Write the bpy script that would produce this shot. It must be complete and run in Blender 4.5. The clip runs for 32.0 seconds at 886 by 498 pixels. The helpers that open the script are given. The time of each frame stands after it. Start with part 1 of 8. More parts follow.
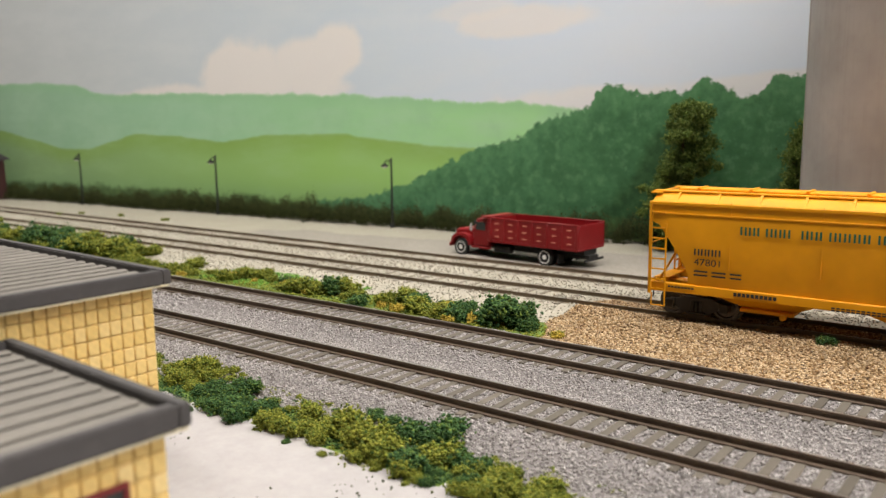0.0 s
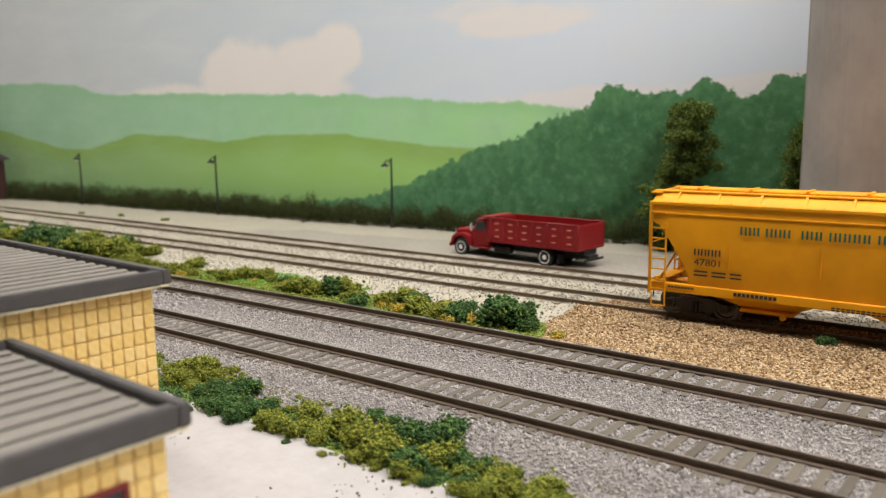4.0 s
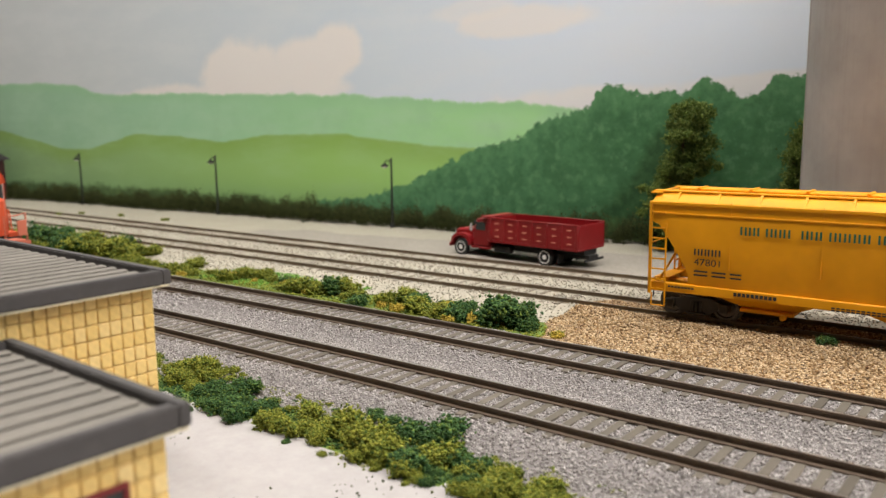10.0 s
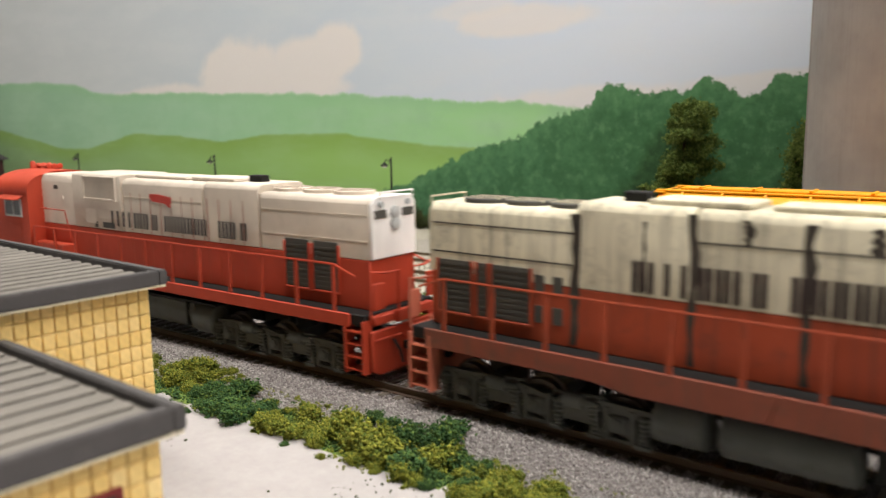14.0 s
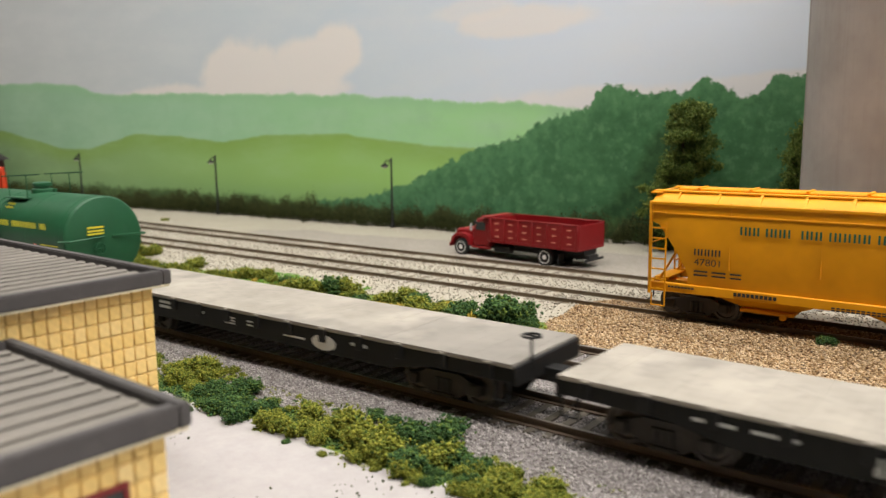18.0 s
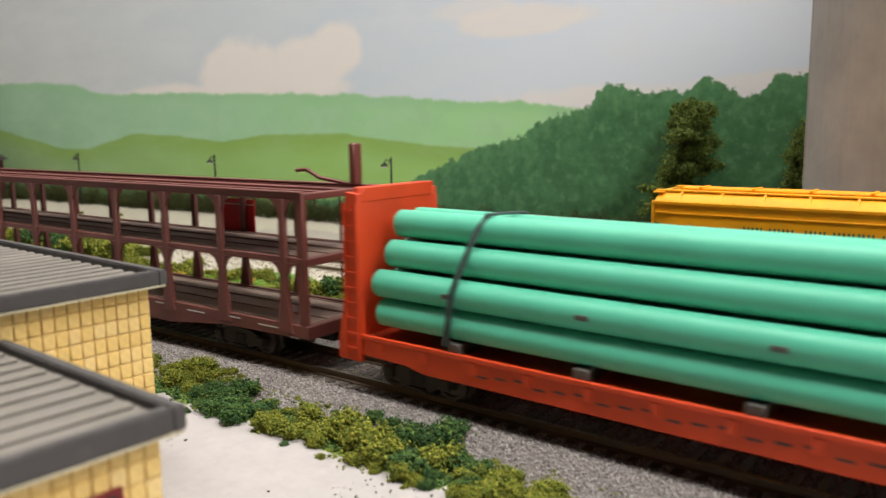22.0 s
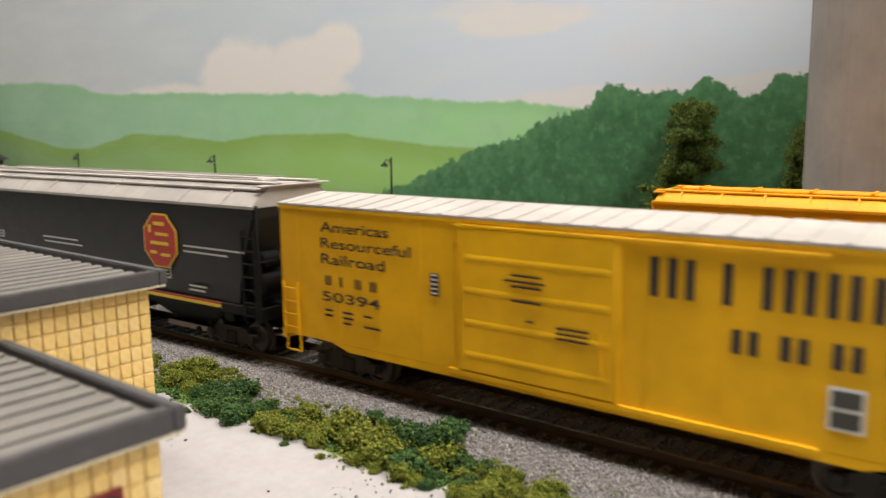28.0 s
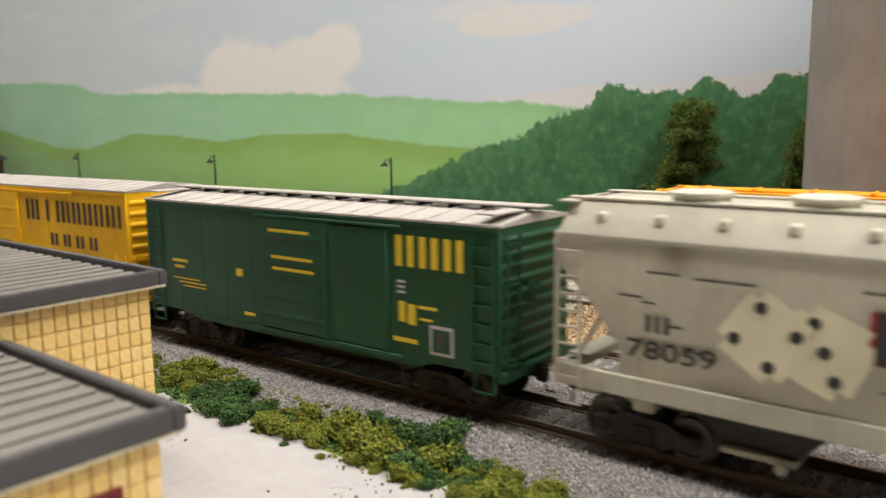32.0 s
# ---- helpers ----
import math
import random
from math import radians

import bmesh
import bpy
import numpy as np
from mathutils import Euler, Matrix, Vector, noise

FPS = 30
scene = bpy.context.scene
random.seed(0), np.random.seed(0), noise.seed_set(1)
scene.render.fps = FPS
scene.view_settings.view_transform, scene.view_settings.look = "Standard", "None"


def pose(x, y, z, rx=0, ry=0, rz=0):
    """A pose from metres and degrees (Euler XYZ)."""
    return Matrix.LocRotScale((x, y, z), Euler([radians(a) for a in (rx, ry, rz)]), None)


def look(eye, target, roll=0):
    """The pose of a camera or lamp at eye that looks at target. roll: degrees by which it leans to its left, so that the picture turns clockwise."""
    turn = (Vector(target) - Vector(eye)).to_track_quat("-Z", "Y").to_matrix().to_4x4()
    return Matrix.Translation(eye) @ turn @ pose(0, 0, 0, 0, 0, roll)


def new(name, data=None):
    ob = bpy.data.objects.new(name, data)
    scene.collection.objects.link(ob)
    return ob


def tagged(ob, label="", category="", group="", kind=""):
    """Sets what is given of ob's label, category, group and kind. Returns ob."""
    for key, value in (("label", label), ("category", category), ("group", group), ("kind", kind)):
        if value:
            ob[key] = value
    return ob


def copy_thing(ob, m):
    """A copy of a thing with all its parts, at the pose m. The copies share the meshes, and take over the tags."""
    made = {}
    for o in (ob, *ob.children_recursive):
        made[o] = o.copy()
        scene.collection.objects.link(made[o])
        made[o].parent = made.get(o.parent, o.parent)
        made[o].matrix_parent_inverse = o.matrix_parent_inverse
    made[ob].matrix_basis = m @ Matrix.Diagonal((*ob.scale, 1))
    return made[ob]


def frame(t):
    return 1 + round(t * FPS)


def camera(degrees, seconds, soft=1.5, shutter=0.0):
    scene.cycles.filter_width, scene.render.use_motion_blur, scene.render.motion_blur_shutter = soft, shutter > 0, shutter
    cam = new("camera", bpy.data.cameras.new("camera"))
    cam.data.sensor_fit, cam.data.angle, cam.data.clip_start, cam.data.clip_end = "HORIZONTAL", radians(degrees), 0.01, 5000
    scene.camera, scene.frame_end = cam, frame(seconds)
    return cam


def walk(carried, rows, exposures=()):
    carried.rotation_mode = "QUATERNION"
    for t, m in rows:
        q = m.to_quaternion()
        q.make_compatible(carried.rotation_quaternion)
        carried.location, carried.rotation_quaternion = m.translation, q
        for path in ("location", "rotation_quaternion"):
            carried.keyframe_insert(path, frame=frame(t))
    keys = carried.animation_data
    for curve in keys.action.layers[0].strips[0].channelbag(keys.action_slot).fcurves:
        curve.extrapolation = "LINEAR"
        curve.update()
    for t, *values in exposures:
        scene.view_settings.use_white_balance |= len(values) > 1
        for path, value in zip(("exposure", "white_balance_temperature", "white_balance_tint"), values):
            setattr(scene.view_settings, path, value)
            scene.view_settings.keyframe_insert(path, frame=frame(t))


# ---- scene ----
# A model railway in 1:87. Lengths below are in millimetres; MM turns them into metres.
MM = 0.001
BEND = -1.69e-4          # curvature of the main line, per millimetre
SPACING = 48.0           # between the two main tracks
SPEED = 123.0            # of the train, mm per second

cam = camera(58.55, 32.0, soft=1.4, shutter=0.36)
cam.data.dof.use_dof = True
cam.data.dof.focus_distance = 0.26
cam.data.dof.aperture_fstop = 22.0
EYE = Vector((0.0, -0.1696, 0.0721))
AHEAD = Vector((-0.62122, 0.76832, -0.15386))


def eye_row(t, forward):
    """The hand-held lens creeps forward by a few millimetres while it refocuses."""
    e = EYE + AHEAD * (forward * MM)
    return t, look(e, e + AHEAD, -0.675)


walk(cam, [eye_row(0, 0), eye_row(11.5, 0), eye_row(12.0, 0.5), eye_row(12.5, 1.1), eye_row(13.0, 1.9), eye_row(14.0, 2.3),
           eye_row(15.8, 2.3), eye_row(16.5, 1.9), eye_row(17.0, 0.5), eye_row(17.5, 0), eye_row(19.2, 0), eye_row(20.0, 1.0),
           eye_row(20.5, 1.7), eye_row(21.0, 2.1), eye_row(22.0, 2.3), eye_row(32.0, 2.3)],
     exposures=[(0, 0.07), (12.5, 0.06), (14, 0.08), (16, 0.06), (22, 0.10), (23.2, 0.22), (25.4, 0.22), (27.4, 0.10), (29, 0.08), (32, 0.06)])

# ---- light: three unseen fluorescent fittings under the room's ceiling, the third an added fill ----
world = bpy.data.worlds.new("room_air")
world.use_nodes = True
world.node_tree.nodes["Background"].inputs[0].default_value = (0.75, 0.78, 0.85, 1)
world.node_tree.nodes["Background"].inputs[1].default_value = 0.03
scene.world = world


def room_lamp(name, x, y, z, sx, sy, watts, colour):
    data = bpy.data.lights.new(name, "AREA")
    data.shape, data.size, data.size_y, data.energy, data.color = "RECTANGLE", sx, sy, watts, colour
    ob = new(name, data)
    ob.matrix_world = pose(x, y, z)
    return ob


WARM = (1.0, 0.955, 0.90)
room_lamp("ceiling_light_glow", 0.55, -0.14, 1.18, 2.4, 0.25, 30.5, WARM)
room_lamp("ceiling_light_glow", 0.30, 0.50, 1.18, 2.4, 0.25, 16.0, WARM)
# added weak fill for the left end; no fitting is known there
room_lamp("ceiling_light_glow", -1.25, -0.30, 1.18, 1.2, 0.25, 3.2, WARM)


# ---- materials ----
def nodes_of(name):
    m = bpy.data.materials.new(name)
    m.use_nodes = True
    t = m.node_tree
    return m, t, t.nodes["Principled BSDF"]


def node(t, kind, **values):
    n = t.nodes.new(kind)
    for key, value in values.items():
        n.inputs[key.replace("_", " ")].default_value = value
    return n


def ramp(t, source, stops):
    n = t.nodes.new("ShaderNodeValToRGB")
    e = n.color_ramp.elements
    while len(e) < len(stops):
        e.new(0.5)
    for q, (p, col) in zip(e, stops):
        q.position, q.color = p, (*col, 1) if len(col) == 3 else col
    t.links.new(source, n.inputs[0])
    return n.outputs[0]


def mix(t, factor, a, b, blend="MIX"):
    n = t.nodes.new("ShaderNodeMix")
    n.data_type, n.blend_type = "RGBA", blend
    for i, value in ((0, factor), (6, a), (7, b)):
        if hasattr(value, "links"):
            t.links.new(value, n.inputs[i])
        elif i == 0:
            n.inputs[0].default_value = value
        else:
            n.inputs[i].default_value = (*value, 1) if len(value) == 3 else value
    return n.outputs[2]


def coords(t, scale=(1, 1, 1)):
    c = t.nodes.new("ShaderNodeTexCoord")
    m = t.nodes.new("ShaderNodeMapping")
    m.inputs["Scale"].default_value = scale
    t.links.new(c.outputs["Object"], m.inputs[0])
    return m.outputs[0]


def noise_of(t, vector, scale, detail=4.0, roughness=0.6, kind="ShaderNodeTexNoise"):
    n = t.nodes.new(kind)
    n.inputs["Scale"].default_value = scale
    if kind == "ShaderNodeTexNoise":
        n.inputs["Detail"].default_value = detail
        n.inputs["Roughness"].default_value = roughness
    t.links.new(vector, n.inputs["Vector"])
    return n


def bump(t, bsdf, height, strength, distance):
    n = t.nodes.new("ShaderNodeBump")
    n.inputs["Strength"].default_value = strength
    n.inputs["Distance"].default_value = distance
    t.links.new(height, n.inputs["Height"])
    t.links.new(n.outputs[0], bsdf.inputs["Normal"])


def darker(c, k):
    return tuple(v * k for v in c)


def paint(name, colour, rough=0.45, dirt=0.25, dirt_colour=(0.06, 0.05, 0.04), streak=0.0, fade=0.12, metal=0.0, grain=0.15, stain=0.0, smudges=(), gloss=0.36):
    """Model paint: a slightly mottled colour, dust, and vertical run-down streaks."""
    m, t, b = nodes_of(name)
    v = coords(t)
    big = noise_of(t, v, 45, 3)
    fine = noise_of(t, v, 900, 3)
    col = mix(t, ramp(t, big.outputs[0], [(0.35, (0, 0, 0)), (0.7, (1, 1, 1))]), darker(colour, 1 - fade), darker(colour, 1 + fade))
    spots = noise_of(t, v, 160, 6, 0.7)
    col = mix(t, ramp(t, spots.outputs[0], [(0.52, (0, 0, 0)), (0.75, (dirt, dirt, dirt))]), col, dirt_colour)
    if streak:
        runs = noise_of(t, coords(t, (420, 420, 22)), 1.0, 4, 0.6)
        col = mix(t, ramp(t, runs.outputs[0], [(0.50, (0, 0, 0)), (0.72, (streak, streak, streak))]), col, dirt_colour)
    if stain:
        spill = noise_of(t, v, 17, 4, 0.55)
        col = mix(t, ramp(t, spill.outputs[0], [(0.50, (0, 0, 0)), (0.56, (stain, stain, stain))]), col, dirt_colour)
    for sx, sz, rx, rz, k in smudges:
        mp = t.nodes.new("ShaderNodeMapping")
        mp.inputs["Location"].default_value = (-sx / rx, 0, -sz / rz)
        mp.inputs["Scale"].default_value = (1000 / rx, 0, 1000 / rz)
        t.links.new(v, mp.inputs[0])
        ln = t.nodes.new("ShaderNodeVectorMath")
        ln.operation = "LENGTH"
        t.links.new(mp.outputs[0], ln.inputs[0])
        reach = t.nodes.new("ShaderNodeMath")
        reach.operation = "MULTIPLY_ADD"
        t.links.new(spots.outputs[0], reach.inputs[0])
        reach.inputs[1].default_value = 0.5
        t.links.new(ln.outputs["Value"], reach.inputs[2])
        fall = t.nodes.new("ShaderNodeMapRange")
        fall.interpolation_type = "SMOOTHSTEP"
        for key, value in (("From Min", 0.2), ("From Max", 1.25), ("To Min", k), ("To Max", 0.0)):
            fall.inputs[key].default_value = value
        t.links.new(reach.outputs[0], fall.inputs["Value"])
        col = mix(t, fall.outputs[0], col, (0.13, 0.085, 0.045))
    t.links.new(col, b.inputs["Base Color"])
    b.inputs["Roughness"].default_value = rough
    b.inputs["Metallic"].default_value = metal
    b.inputs["Specular IOR Level"].default_value = gloss
    r = t.nodes.new("ShaderNodeMapRange")
    r.inputs["To Min"].default_value, r.inputs["To Max"].default_value = max(0.05, rough - 0.1), min(1, rough + 0.15)
    t.links.new(spots.outputs[0], r.inputs["Value"])
    t.links.new(r.outputs[0], b.inputs["Roughness"])
    bump(t, b, fine.outputs[0], grain, 0.00008)
    return m


def island(name, colours, rough=0.9, fine=1500.0, strength=0.4):
    """Crumbs and stones: each island takes its own shade."""
    m, t, b = nodes_of(name)
    g = t.nodes.new("ShaderNodeNewGeometry")
    n = len(colours)
    stops = [(i / max(1, n - 1), c) for i, c in enumerate(colours)]
    col = ramp(t, g.outputs["Random Per Island"], stops)
    f = noise_of(t, coords(t), fine, 2)
    col = mix(t, 0.5, col, mix(t, f.outputs[0], (0.25, 0.25, 0.25), (1, 1, 1)), "MULTIPLY")
    t.links.new(col, b.inputs["Base Color"])
    b.inputs["Roughness"].default_value = rough
    b.inputs["Specular IOR Level"].default_value = 0.2
    return m


def soil(name, low, high, scale=600.0, patches=25.0, rough=0.95, relief=0.5, depth=0.0004):
    m, t, b = nodes_of(name)
    v = coords(t)
    a = noise_of(t, v, scale, 5, 0.7)
    p = noise_of(t, v, patches, 4, 0.6)
    col = mix(t, ramp(t, a.outputs[0], [(0.3, (0, 0, 0)), (0.7, (1, 1, 1))]), low, high)
    col = mix(t, ramp(t, p.outputs[0], [(0.35, (0, 0, 0)), (0.75, (0.35, 0.35, 0.35))]), col, darker(low, 0.8))
    t.links.new(col, b.inputs["Base Color"])
    b.inputs["Roughness"].default_value = rough
    b.inputs["Specular IOR Level"].default_value = 0.15
    bump(t, b, a.outputs[0], relief, depth)
    return m


def glow(name, colour, strength):
    m, t, b = nodes_of(name)
    b.inputs["Base Color"].default_value = (*colour, 1)
    b.inputs["Emission Color"].default_value = (*colour, 1)
    b.inputs["Emission Strength"].default_value = strength
    return m


def pieces(name, colours, rough=0.8):
    """Single pieces, each with a shade of its own, and grain."""
    m, t, b = nodes_of(name)
    o = t.nodes.new("ShaderNodeObjectInfo")
    stops = [(i / max(1, len(colours) - 1), c) for i, c in enumerate(colours)]
    col = ramp(t, o.outputs["Random"], stops)
    v = coords(t)
    f = noise_of(t, v, 700, 4)
    col = mix(t, 0.45, col, mix(t, f.outputs[0], (0.4, 0.4, 0.4), (1.15, 1.15, 1.15)), "MULTIPLY")
    t.links.new(col, b.inputs["Base Color"])
    b.inputs["Roughness"].default_value = rough
    bump(t, b, f.outputs[0], 0.3, 0.0001)
    return m


